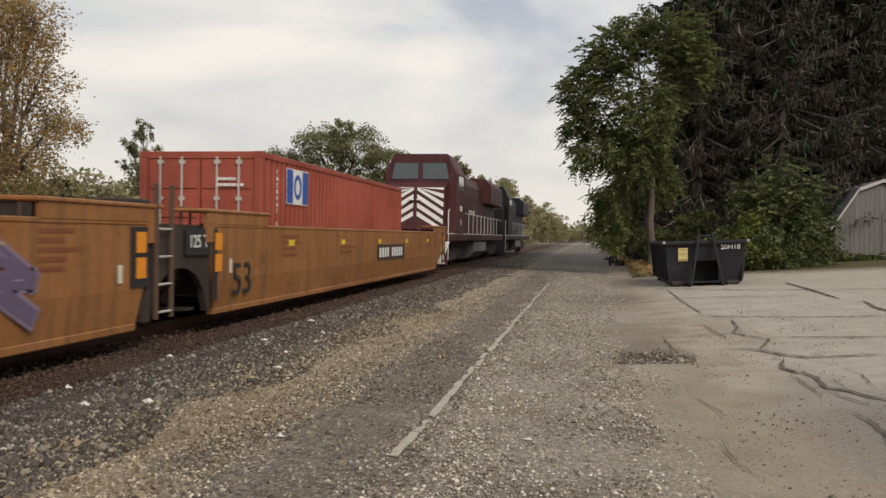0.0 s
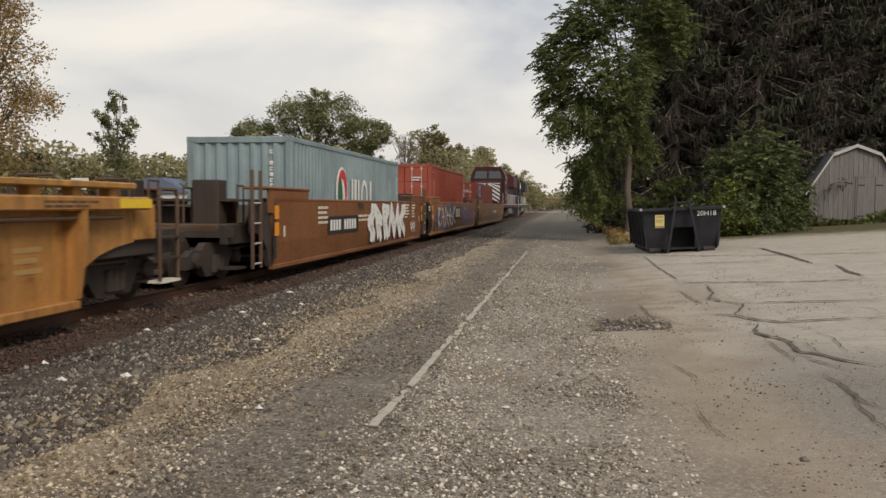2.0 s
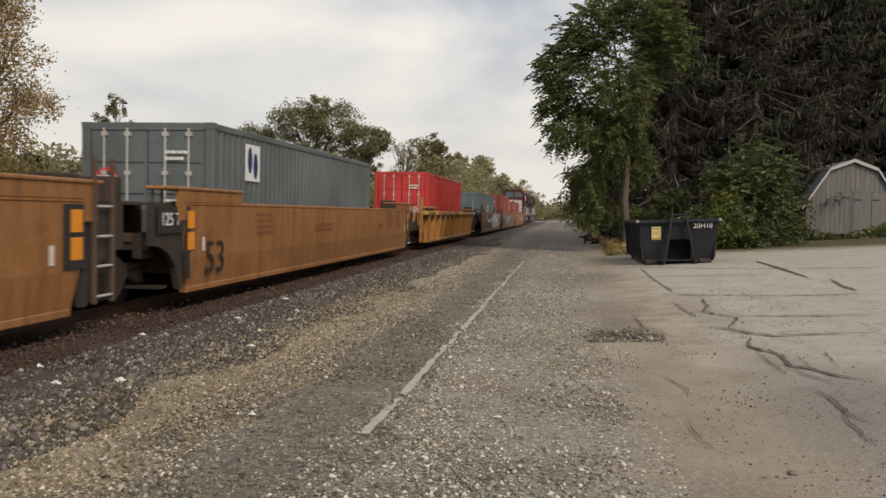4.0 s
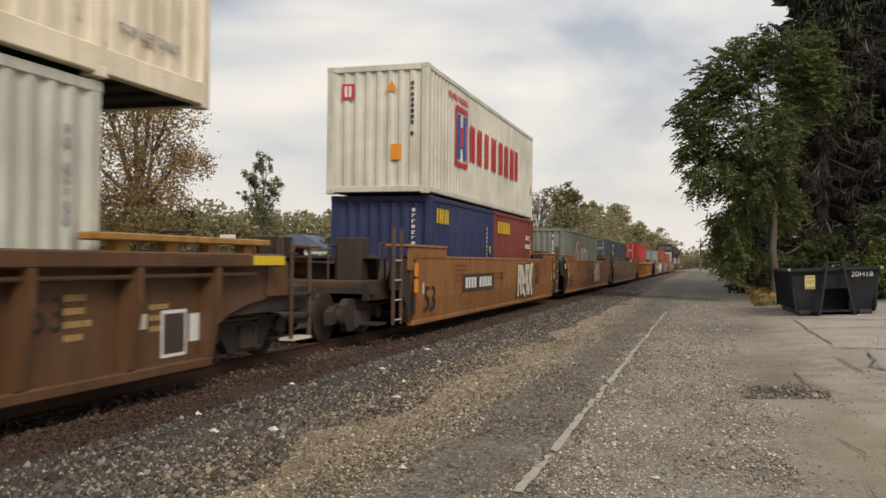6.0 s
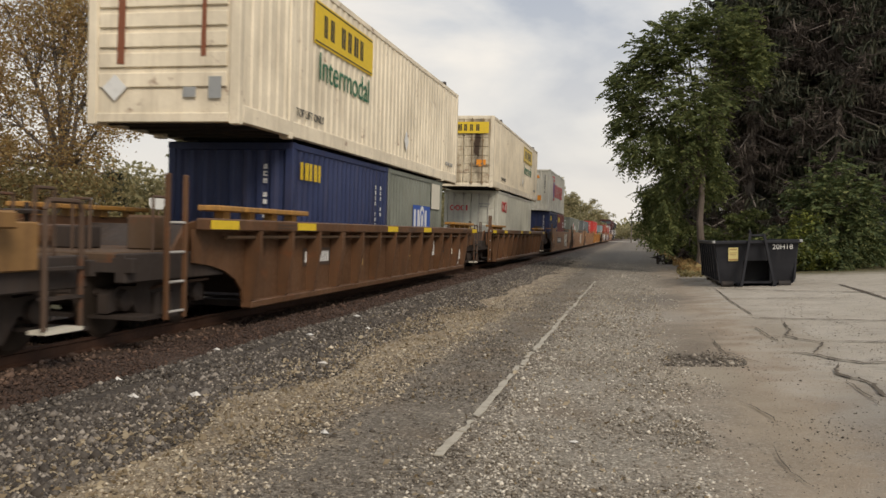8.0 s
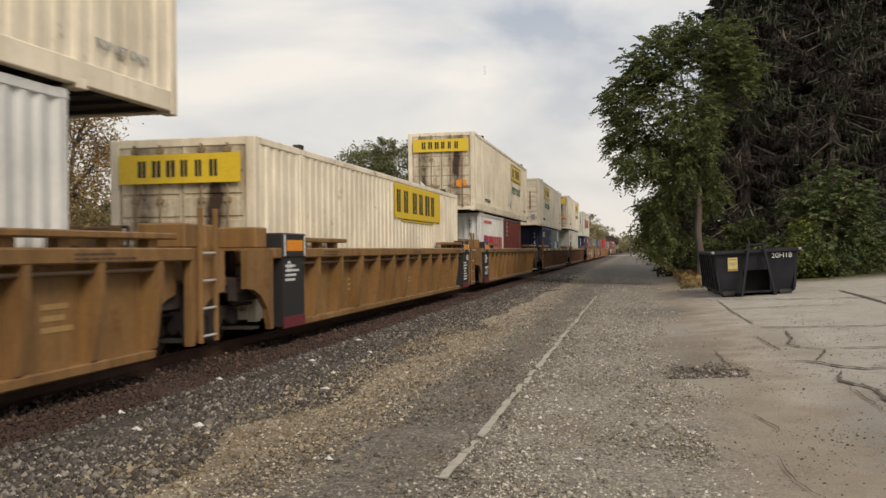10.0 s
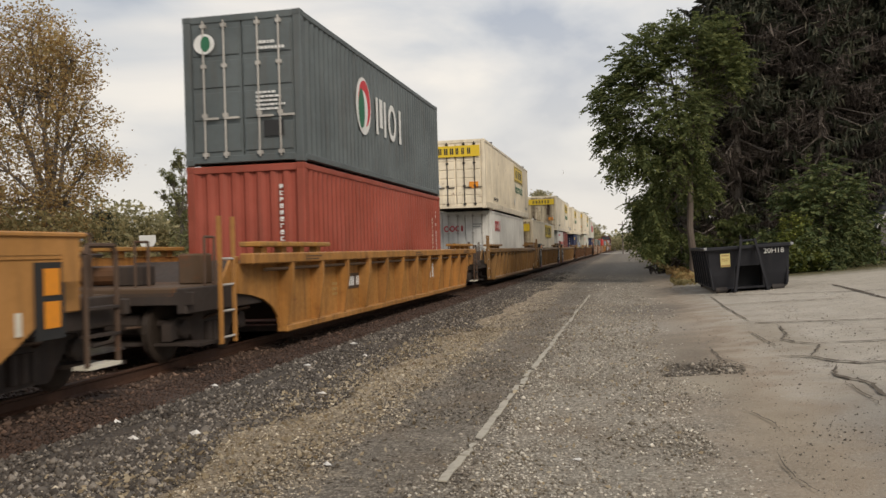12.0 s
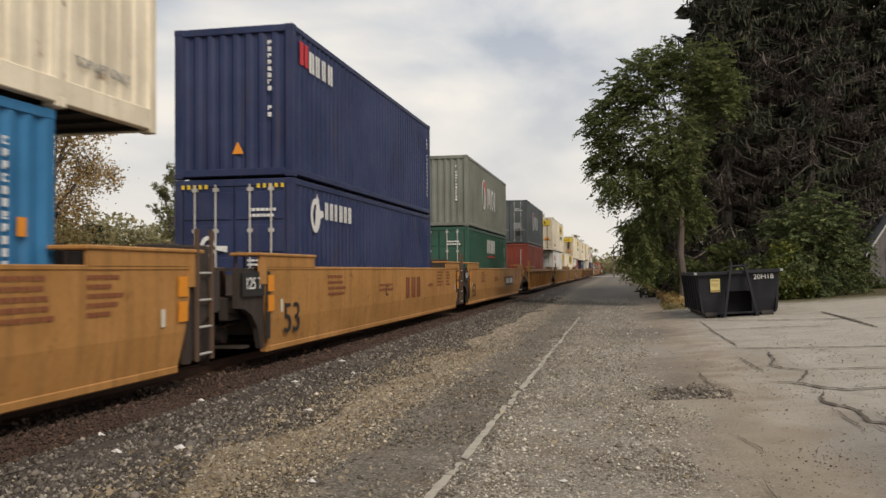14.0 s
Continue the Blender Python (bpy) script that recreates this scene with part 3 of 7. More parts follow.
def ribbed_well(u0, u1, mat, label, rear="single", front="single", ribs=12, tag=1, strips=True):
    """A rib-sided well car: heavy top chord, recessed side sheet, upright ribs, bottom chord."""
    uc, hl = (u0 + u1) / 2, (u1 - u0) / 2
    car = rolling("well_car", uc, 0, label, "rail car", "well cars of the train")
    HLEN[car] = hl
    lowr = 1.55 if rear == "single" else 0.7
    lowf = 1.55 if front == "single" else 0.7
    a, b = -hl, hl
    for sx in (1, -1):
        s = Shape()
        xa, xb = sorted((sx * (HALF - RECESS), sx * (HALF - RECESS - 0.04)))
        arc = lambda y, d, low: [(y, 1.45), (y, 1.0)] + [(y + d * low * math.sin(k * math.pi / 10), 0.98 - 0.63 * (1 - math.cos(k * math.pi / 10))) for k in range(1, 6)]
        s.prism(arc(a, 1, lowr) + arc(b, -1, lowf)[::-1], "x", xa, xb)
        part("side_sheet", s, mat, car, "recessed steel side sheet")
        r = Shape()
        xa, xb = sorted((sx * (HALF - 0.22), sx * (HALF + 0.01)))
        r.box(xa, xb, a, b, TOPZ - 0.17, TOPZ, 0.02)
        part("top_chord", r, mat, car, "boxed top chord")
        r = Shape()
        xa, xb = sorted((sx * (HALF - RECESS - 0.06), sx * (HALF - 0.10)))
        r.box(xa, xb, a + lowr, b - lowf, BOTZ - 0.03, BOTZ + 0.09, 0.02)
        part("bottom_chord", r, mat, car)
        part("conduit", Shape().tube((sx * (HALF - 0.08), a + 0.6, TOPZ - 0.26), (sx * (HALF - 0.08), b - 0.6, TOPZ - 0.26), 0.028, 8), DECK, car, "grimy pipe under the top chord")
        x_in, x_out = HALF - RECESS - 0.01, HALF + 0.005
        for i in range(ribs):
            y = a + lowr + 0.05 + (2 * hl - lowr - lowf - 0.1) * i / (ribs - 1)
            w = 0.10 if i in (3, ribs - 4) else 0.05
            rb = Shape().prism([(x_in * sx, BOTZ + 0.06), ((x_out - 0.10) * sx, BOTZ + 0.1), (x_out * sx, TOPZ - 0.5), (x_out * sx, TOPZ - 0.16), (x_in * sx, TOPZ - 0.16)], "y", y - w, y + w)
            part("rib", rb, mat, car)
        for (ya, yb) in ((a + 0.3, a + 3.6), (b - 3.6, b - 0.3)):
            n = 4
            for i in range(n):
                g = Shape()
                y0, y1 = ya + (yb - ya) * i / n, ya + (yb - ya) * (i + 0.97) / n
                xa, xb = sorted((sx * (HALF - 0.36), sx * (HALF - 0.02)))
                g.box(xa, xb, y0, y1, TOPZ + 0.10, TOPZ + 0.18, 0.015)
                g.box(xa + 0.1, xb - 0.1, y0 + 0.3, y0 + 0.5, TOPZ - 0.01, TOPZ + 0.11)
                part("guide_rail", g, GUIDE if mat is BROWN or mat is OCHRE else mat, car)
    fl = Shape().box(-1.3, 1.3, a + lowr + 0.9, b - lowf - 0.9, 0.34, 0.38)
    for i in range(7):
        y = a + 2.2 + i * (2 * hl - 4.4) / 6
        fl.box(-1.5, 1.5, y - 0.12, y + 0.12, 0.24, 0.34)
    part("well_floor", fl, STEEL, car, "dark steel floor beams of the well")
    end_deck(car, a, -1, mat, rear == "single")
    end_deck(car, b, 1, mat, front == "single")
    if rear == "artic":
        truck(car, a - 1.2)
    X = HALF + 0.012
    for y in (a + 0.4, a + 0.35 * hl, -0.1 * hl, 0.25 * hl, b - 0.4) if strips else ():
        plate(side_m(X, y, TOPZ - 0.085), [(-0.42, 0.42, -0.06, 0.06)], K("jbyellow"), car, "reflector", "yellow reflective strip")
    for y, w in ((a + 2.2, 1.0), (0.5, 0.9), (b - 2.4, 1.1)):
        plate(side_m(X, y, TOPZ - 0.14), fine_print(w, 0.1, 2, tag + int(y * 3)), K("brown"), car, "stencil_mark", "", 0.003)
    XS = HALF - RECESS + 0.004
    for y, w, h, n in ((b - 2.6, 0.5, 0.35, 3), (b - 3.9, 0.4, 0.5, 4), (0.8, 1.0, 0.16, 2), (a + 4.2, 0.7, 0.3, 3)):
        plate(side_m(XS, y, 0.72), fine_print(w, h, n, tag * 5 + n), K("tan"), car, "stencil_mark", "", 0.003)
    return car


def number_plate(car, y, z, w=1.55, h=0.34, x=HALF + 0.008, back="brown", ink="white"):
    plate(side_m(x, y, z), [(-w / 2, w / 2, -h / 2, h / 2)], K(back), car, "number_panel", "dark panel with a white car number")
    n = 10
    cw = w * 0.86 / n
    rects = [(-w * 0.43 + i * cw, -w * 0.43 + (i + 0.68) * cw, -h * 0.3, h * 0.3) for i in range(n) if i != 4]
    plate(side_m(x + 0.004, y, z), rects, K(ink), car, "number_bar", "", 0.003)


def firm_sign(car, y, z, w=0.9, h=0.42, x=HALF + 0.008, ink="white", n=3, seed=3):
    return blob(side_m(x, y, z - h / 2), blocks(n, w / n * 0.86, h, w / n * 0.14, seed), K(ink), car, "firm_sign")


def stroke_quad(a, b, w):
    """A thick stroke from a to b as one outline."""
    d = Vector((b[0] - a[0], b[1] - a[1]))
    d = d.normalized() if d.length else Vector((1, 0))
    nx, ny = -d.y * w, d.x * w
    ex, ey = d.x * w * 0.8, d.y * w * 0.8
    return [(a[0] - ex + nx, a[1] - ey + ny), (a[0] - ex - nx, a[1] - ey - ny), (b[0] + ex - nx, b[1] + ey - ny), (b[0] + ex + nx, b[1] + ey + ny)]


def bubble_word(car, y, z, w, h, n, fill, edge, seed, x=HALF + 0.006, lean=0.0, thick=0.17):
    """Sprayed lettering without any readable word: angular interlocking strokes with a dark or pale outline."""
    rnd = random.Random(seed)
    cw = w / n
    outer, inner, line = [], [], []
    for i in range(n):
        cx = -w / 2 + (i + 0.5) * cw
        grid = [[(cx + (k - 1) * cw * 0.40 + rnd.uniform(-0.08, 0.08) * cw + lean * (j - 1) * h * 0.4, (j - 1) * h * 0.40 + rnd.uniform(-0.06, 0.06) * h) for k in range(3)] for j in range(3)]
        path = [grid[0][rnd.choice((0, 0, 1))], grid[2][rnd.choice((0, 1))], grid[rnd.choice((1, 2))][2], grid[1][rnd.choice((0, 1))], grid[0][2]]
        t = thick * cw * rnd.uniform(0.85, 1.15)
        for a, b in zip(path, path[1:]):
            outer.append(stroke_quad(a, b, t + 0.035))
            inner.append(stroke_quad(a, b, t))
            m_ = rnd.uniform(0.25, 0.6)
            line.append(stroke_quad((a[0] + (b[0] - a[0]) * 0.2, a[1] + (b[1] - a[1]) * 0.2), (a[0] + (b[0] - a[0]) * m_, a[1] + (b[1] - a[1]) * m_), 0.012))
    g = blob(side_m(x, y, z), outer, K(edge), car, "graffiti", "sprayed graffiti on the side sheet", 0.002)
    s_ = Shape()
    for i, o in enumerate(inner):
        s_.prism(o, "z", 0.0024, 0.003 + 0.00025 * i)
    part("graffiti_fill", s_, K(fill), g)
    blob(Matrix.Translation((0, 0, 0.014)), line, K(edge), g, "graffiti_line", "", 0.001)
    return g


def scrawl(car, y, z, w, h, ink, seed, x=HALF + 0.006, n=9):
    rnd = random.Random(seed)
    s = Shape()
    for i in range(n):
        px, py = -w / 2 + w * (i + 0.5) / n, rnd.uniform(-0.2, 0.2) * h
        ang = rnd.uniform(-0.9, 0.9)
        L = h * rnd.uniform(0.5, 0.9) / 2
        dx, dy = math.sin(ang) * L, math.cos(ang) * L
        t = 0.022
        s.prism([(px - dx - t, py - dy), (px - dx + t, py - dy), (px + dx + t, py + dy), (px + dx - t, py + dy)], "z", 0, 0.002)
        if rnd.random() < 0.6:
            s.prism([(px - dx, py + dy * 0.2 - t), (px + w / n, py + dy * 0.3 - t), (px + w / n, py + dy * 0.3 + t), (px - dx, py + dy * 0.2 + t)], "z", 0, 0.002)
    return part("graffiti", s, K(ink), car, "sprayed scrawl", side_m(x, y, z))


# ---- paints of the containers ----
C_RED = P("container_red", (0.30, 0.06, 0.036), amount=0.45)
C_BRIGHT = P("container_bright_red", (0.48, 0.035, 0.03), amount=0.25)
C_MAROON = P("container_maroon", (0.18, 0.034, 0.026), amount=0.4)
C_TEAL = P("container_blue_grey", (0.20, 0.27, 0.29), amount=0.5)
C_GREY = P("container_grey", (0.175, 0.19, 0.16), amount=0.5)
C_SLATE = P("container_slate", (0.10, 0.12, 0.125), amount=0.45)
C_NAVY = P("container_navy", (0.014, 0.026, 0.085), amount=0.4)
C_BLUE = P("container_blue", (0.02, 0.16, 0.34), amount=0.3)
C_GREEN = P("container_green", (0.016, 0.075, 0.05), amount=0.4)
C_PALE = P("container_pale_grey", (0.52, 0.52, 0.45), amount=0.45)
C_WHITE = P("container_white", (0.66, 0.66, 0.63), amount=0.35)
C_JB = P("container_cream_white", (0.80, 0.71, 0.55), dirt=(0.30, 0.22, 0.14), amount=0.5, rust=0.1)
RUSTROD = P("rusty_rod", (0.30, 0.22, 0.13), amount=0.9, rough=0.7)


def sooty_door_paint():
    """Cream door paint with brown soot run down beside the lock rods and rust along the sills."""
    m = paint("sooty_cream_door", (0.70, 0.62, 0.46), dirt=(0.17, 0.11, 0.06), amount=1.3, rust=0.4)
    n, l = m.node_tree.nodes, m.node_tree.links
    b = n["Principled BSDF"]
    c = b.inputs["Base Color"].links[0].from_socket
    co = n.new("ShaderNodeTexCoord")
    sep = n.new("ShaderNodeSeparateXYZ")
    l.new(co.outputs["Object"], sep.inputs[0])
    run, h = noise_fac(n, l, 2.4, 6, 0.30, 0.62, (1.0, 1.0, 0.5), rough=0.65)
    for px, wx, amt in ((0.56, 0.24, 1.0), (-0.62, 0.20, 0.8)):
        k = value(n, l, "DIVIDE", value(n, l, "ABSOLUTE", value(n, l, "SUBTRACT", sep.outputs["X"], px)), wx)
        k = value(n, l, "SUBTRACT", value(n, l, "ADD", 0.65, value(n, l, "MULTIPLY", h, 0.7)), k, True)
        c = mixed(n, l, value(n, l, "MULTIPLY", value(n, l, "MULTIPLY", k, run), amt * 1.6, True), c, (0.055, 0.034, 0.022))
    l.new(c, b.inputs["Base Color"])
    return m


C_JBDOOR = sooty_door_paint()
C_YM = P("container_off_white", (0.60, 0.58, 0.50), amount=0.4)

FLOOR = 0.42         # underside of the lower containers
LO, HI = 2.59, 2.90

# ---- cars, from the head of the train to its tail ----
car_a = smooth_well(12.2, 33.2, ORANGE, "weathered orange-brown smooth-sided well car behind the locomotives", "artic", "single", tag=1, strips=True)
car_b = smooth_well(-7.4, 10.3, ORANGE, "orange-brown well car covered in purple graffiti", "artic", "artic", tag=2, strips=True)
car_c = smooth_well(-26.9, -9.7, RUSTY, "rust-brown well car with white graffiti", "blunt", "artic", tag=3)
car_d = ribbed_well(-51.4, -31.8, OCHRE, "yellow rib-sided well car with a worn firm sign", ribs=11, tag=4)
car_e = smooth_well(-73.5, -55.0, ORANGE, "orange smooth-sided well car", "artic", "blunt", tag=5)
car_f = smooth_well(-92.7, -76.2, ORANGE, "orange smooth-sided well car with cream graffiti", "artic", "artic", tag=6)
car_g = smooth_well(-112.5, -95.9, ORANGE, "orange-tan smooth-sided well car with black scrawls", "blunt", "artic", tag=7)
car_h = ribbed_well(-137.4, -117.9, BROWN, "brown rib-sided well car with yellow chord strips", ribs=12, tag=8)
car_i = ribbed_well(-160.7, -141.1, BROWN, "dark brown rusty rib-sided well car", ribs=14, tag=9)
car_j = ribbed_well(-182.4, -164.4, TANCAR, "tan rib-sided well car with black end panels", "artic", "single", ribs=15, tag=10, strips=False)
car_k = ribbed_well(-201.4, -185.0, TANCAR, "tan rib-sided well car with a black stencilled end panel", "artic", "artic", ribs=13, tag=11, strips=False)
car_l = ribbed_well(-221.6, -204.0, TANCAR, "tan-brown rib-sided well car", "single", "artic", ribs=14, tag=12, strips=False)
car_m = ribbed_well(-244.8, -225.3, OCHRE, "yellow-ochre rib-sided well car", ribs=12, tag=13, strips=False)
car_n = smooth_well(-267.6, -249.3, YELLOW, "clean yellow smooth-sided well car", "artic", "single", tag=14)
car_o = smooth_well(-286.8, -269.8, YELLOW, "clean yellow smooth-sided well car", "artic", "artic", tag=15)
car_p = smooth_well(-307.0, -289.3, YELLOW, "yellow smooth-sided well car at the tail", "single", "artic", tag=16)

X = HALF + 0.008
for car, y, w, back in ((car_a, 1.44, 3.4, "brown"), (car_c, -3.26, 3.0, "black"), (car_g, -3.06, 3.1, "brown"), (car_n, 3.08, 3.0, "brown")):
    number_plate(car, y, 1.02, w, 0.42, X, back)
for car in (car_a, car_b, car_e, car_f, car_g, car_n, car_o):
    words("53", 0.72, side_m(X, -HLEN[car] + 1.15, 0.52), K("black"), car, wide=1.15)
for car in (car_n, car_o, car_f, car_c, car_g, car_a, car_e, car_b):
    hl = HLEN[car]
    plate(side_m(X, -hl + 0.2, 1.1), [(-0.2, -0.02, -0.62, 0.45)], K("black"), car, "end_plate", "black end plate")
    plate(side_m(X, hl - 0.25, 1.1), [(-0.2, 0.25, -0.3, 0.45)], K("black"), car, "end_plate", "black end plate")
    if car is not car_c and car is not car_g:
        plate(side_m(X, -hl - 0.42, 1.36), [(-0.46, 0.36, -0.19, 0.19)], K("black"), car, "capacity_panel")
        words("125 T", 0.26, side_m(X + 0.008, -hl - 0.47, 1.28), K("white"), car)
words("B", 0.36, side_m(X, 1.08, 0.97), K("black"), car_n)
words("C", 0.36, side_m(X, -1.09, 0.95), K("black"), car_o)
words("C", 0.36, side_m(X, -1.46, 0.95), K("black"), car_f)
words("B", 0.34, side_m(X, -0.6, 1.0), K("black"), car_g)
firm_sign(car_o, 1.74, 1.10, 1.9, 0.55, ink="rust")
firm_sign(car_f, 0.5, 1.02, 0.7, 0.55, ink="rust", n=1)
bubble_word(car_b, -4.4, 0.98, 6.4, 1.0, 7, "purple", "lilac", 4, thick=0.12)
bubble_word(car_b, -4.4, 0.98, 6.4, 1.0, 5, "cream", "purple", 61, x=HALF + 0.022, thick=0.035)
bubble_word(car_b, 3.95, 0.98, 5.2, 0.95, 6, "purple", "lilac", 9, thick=0.12)
plate(side_m(X, 0.0, 1.12), [(-1.2, 1.05, -0.3, 0.3)], K("brown"), car_b, "sign_panel")
firm_sign(car_b, -0.05, 1.12, 1.9, 0.42, x=X + 0.005, ink="cream", seed=6)
bubble_word(car_c, 2.2, 1.0, 5.6, 1.0, 6, "white", "black", 21, lean=0.12)
scrawl(car_c, -1.4, 1.46, 0.8, 0.28, "brown", 5)
scrawl(car_c, 6.6, 0.75, 1.0, 0.4, "white", 6)
bubble_word(car_f, 2.0, 1.03, 2.2, 0.95, 4, "cream", "black", 31, lean=0.1)
scrawl(car_f, 3.8, 1.15, 0.7, 0.8, "brown", 7)
bubble_word(car_g, 2.75, 0.95, 2.2, 1.0, 4, "cream", "black", 33, lean=0.1)
words("STS", 0.40, side_m(X, 4.62, 1.16), K("brown"), car_g, "graffiti", wide=1.05)
words("AUB", 0.40, side_m(X, 4.72, 0.80), K("brown"), car_g, "graffiti", wide=1.05)
XS = HALF - RECESS + 0.006
for car, y, bk in ((car_h, -4.7, "brown"), (car_m, -4.0, "brown"), (car_i, -5.2, "brown"), (car_j, 3.37, "brown")):
    number_plate(car, y, 0.98, 1.45, 0.32, XS, bk)
for car, y, ink in ((car_h, 3.23, "white"), (car_i, 3.8, "white"), (car_m, 3.6, "white"), (car_d, 4.9, "rust")):
    firm_sign(car, y, 1.0, 1.25, 0.42, XS + 0.004, ink)
for car, y in ((car_h, 5.65), (car_i, 5.7), (car_m, 5.4), (car_k, 5.8), (car_d, 6.4)):
    words("53", 0.46, side_m(XS, y, 0.85), K("black"), car)
for car, hl in ((car_j, 9.0), (car_k, 8.2)):
    for y, d in ((-hl, 1), (hl, -1)) if car is car_k else ((-hl, 1),):
        yc = y + 0.75 * d
        pl = part("end_plate", Shape().box(HALF - RECESS, HALF + 0.006, yc - 0.46, yc + 0.46, 0.34, 1.46), K("black"), car, "black panel with white stencils")
        cap = part("end_cap", Shape().box(HALF - 0.3, HALF + 0.03, yc - 0.5, yc + 0.5, 1.44, 1.84, 0.02), K("black"), car, "black end cap with an orange panel")
        plate(side_m(HALF + 0.032, yc, 1.64), [(-0.34, 0.34, -0.09, 0.09)], K("orange"), cap, "placard")
        plate(side_m(HALF + 0.034, yc, 1.64), [(-0.45, -0.40, -0.17, 0.17), (0.40, 0.45, -0.17, 0.17)], K("white"), cap, "reflector", "white reflective bar")
        top = 0.30 if d > 0 else 0.62
        plate(side_m(HALF + 0.010, yc, 0.0), [(a - 0.36, b - 0.36, c + (1.05 if d > 0 else 0.55), d2 + (1.05 if d > 0 else 0.55)) for a, b, c, d2 in fine_print(0.6, top, 4 if d > 0 else 7, 3)], K("white"), pl, "stencil_mark", "", 0.003)
        blob(side_m(HALF + 0.010, yc - 0.2 * d, 1.30), ring(0, 0, 0.08, 0.09, 0.03), K("white"), pl, "emblem")
        st_ = plate(side_m(HALF + 0.012, yc, 0.40), [(-0.46, 0.46, -0.09, 0.09)], K("maroon"), car, "stripe", "maroon stripe under the panel")
        plate(side_m(HALF + 0.018, yc - 0.2, 0.36), fine_print(0.4, 0.09, 2, 8), K("white"), st_, "stencil_mark", "", 0.003)
words("53", 0.26, side_m(HALF + 0.014, 8.2 - 0.5, 1.2), K("white"), car_k)
words("25T", 0.44, side_m(HALF + 0.014, -9.0 + 0.75, 0.62), K("white"), car_j)
for car, y in ((car_h, -2.8), (car_i, -2.7)):
    plate(side_m(XS, y, 0.95), [(-0.26, 0.26, -0.22, 0.26)], K("tan"), car, "emblem", "faded tan emblem")
for car in (car_h, car_i):
    fx = HLEN[car]
    plate(side_m(XS, fx - 2.85, 0.86), [(-0.2, 0.2, -0.08, 0.08)], K("cream"), car, "label_panel", "pale stencilled panel")
    plate(side_m(XS, fx - 2.15, 0.7), [(-0.24, 0.24, -0.26, 0.26)], K("white"), car, "label_panel", "white framed panel")
    plate(side_m(XS + 0.004, fx - 2.15, 0.7), [(-0.2, 0.2, -0.22, 0.22)], K("brown"), car, "label_panel")
    plate(side_m(XS, fx - 1.75, 0.74), [(-0.10, 0.10, -0.16, 0.16)], K("white"), car, "label_panel", "white panel")


def firm_emblem(c, y, z, s):
    """Round red, white and green emblem with three plain white letter shapes beside it."""
    side_blob(c, y - 1.25 * s, z, [oval(0, 0, 0.45 * s, 0.52 * s)], "white", 0.004)
    side_blob(c, y - 1.25 * s, z, [oval(0.05 * s, 0.05 * s, 0.36 * s, 0.42 * s)], "red", 0.008)
    side_blob(c, y - 1.25 * s, z, [oval(-0.03 * s, -0.06 * s, 0.27 * s, 0.34 * s)], "white", 0.010)
    side_blob(c, y - 1.25 * s, z, [oval(-0.14 * s, -0.06 * s, 0.18 * s, 0.36 * s)], "green", 0.014)
    out = [q(0, 0.13 * s, 0, 0.7 * s), q(0.24 * s, 0.44 * s, 0.15 * s, 0.7 * s), q(0.55 * s, 0.68 * s, 0, 0.7 * s)]
    out += ring(1.15 * s, 0.35 * s, 0.3 * s, 0.37 * s, 0.12 * s)
    out += [q(1.68 * s, 1.84 * s, 0, 0.7 * s)]
    side_blob(c, y - 0.45 * s, z - 0.4 * s, out, "white", 0.004)


def std_end(c, seed, ink="white"):
    h = HIGH[c]
    end_print(c, [(0.35 + a, 0.35 + b, h * 0.74 + k, h * 0.74 + d) for a, b, k, d in fine_print(0.55, 0.22, 2, seed)], ink)
    end_print(c, [(0.3 + a, 0.3 + b, h * 0.34 + k, h * 0.34 + d) for a, b, k, d in fine_print(0.6, 0.4, 5, seed + 1)], ink)


# A to F: single containers in the wells
c = container(15.4, 27.6, FLOOR, LO, C_RED, "brick-red steel shipping container with white door rods", "doors")
std_end(c, 3)
vertical_code(c, -5.3, 1.1, 2.3, "white", 2)
side_sign(c, -4.1, 2.03, 1.35, 0.72, "white")
side_blob(c, -4.1, 2.03, [q(-0.66, -0.3, -0.34, 0.34), q(0.3, 0.66, -0.34, 0.34)], "blue", 0.008)
side_blob(c, -4.1, 2.03, ring(0, 0, 0.24, 0.26, 0.1), "blue", 0.008)
c = container(-4.35, 7.8, FLOOR, HI, C_RED, "brick-red corrugated shipping container with white door rods", "doors")
std_end(c, 5)
vertical_code(c, -5.3, 1.3, 2.6, "white", 4)
vertical_code(c, 5.7, 1.3, 2.5, "cream", 4)
c = container(-24.2, -12.0, FLOOR, LO, C_TEAL, "faded blue-grey shipping container with a round emblem", "ribs")
firm_emblem(c, -0.15, 1.4, 1.35)
vertical_code(c, 5.75, 1.2, 2.3, "white", 6)
vertical_code(c, 0.75, 1.2, 2.3, "white", 7, "end")
c = container(-47.4, -35.2, FLOOR, HI, C_BRIGHT, "bright red shipping container on a yellow well car", "doors")
std_end(c, 7)
vertical_code(c, 5.3, 0.9, 2.5, "cream", 8)
side_sign(c, 5.55, 1.6, 0.12, 0.2, "orange")
side_blob(c, 5.6, 0.75, [[(-0.1, 0), (0.12, 0), (-0.05, 0.25)]], "jbyellow")
c = container(-71.3, -59.1, FLOOR, LO, C_SLATE, "slate-grey shipping container with grey door rods", "doors")
std_end(c, 9)
blob(end_m(-0.72, -HLEN[c] - 0.04, 1.6), ring(0, 0, 0.22, 0.2, 0.07), K("red"), c, "emblem")
blob(end_m(-0.72, -HLEN[c] - 0.044, 1.6), [q(-0.18, 0.18, -0.06, 0.06)], K("white"), c, "emblem")
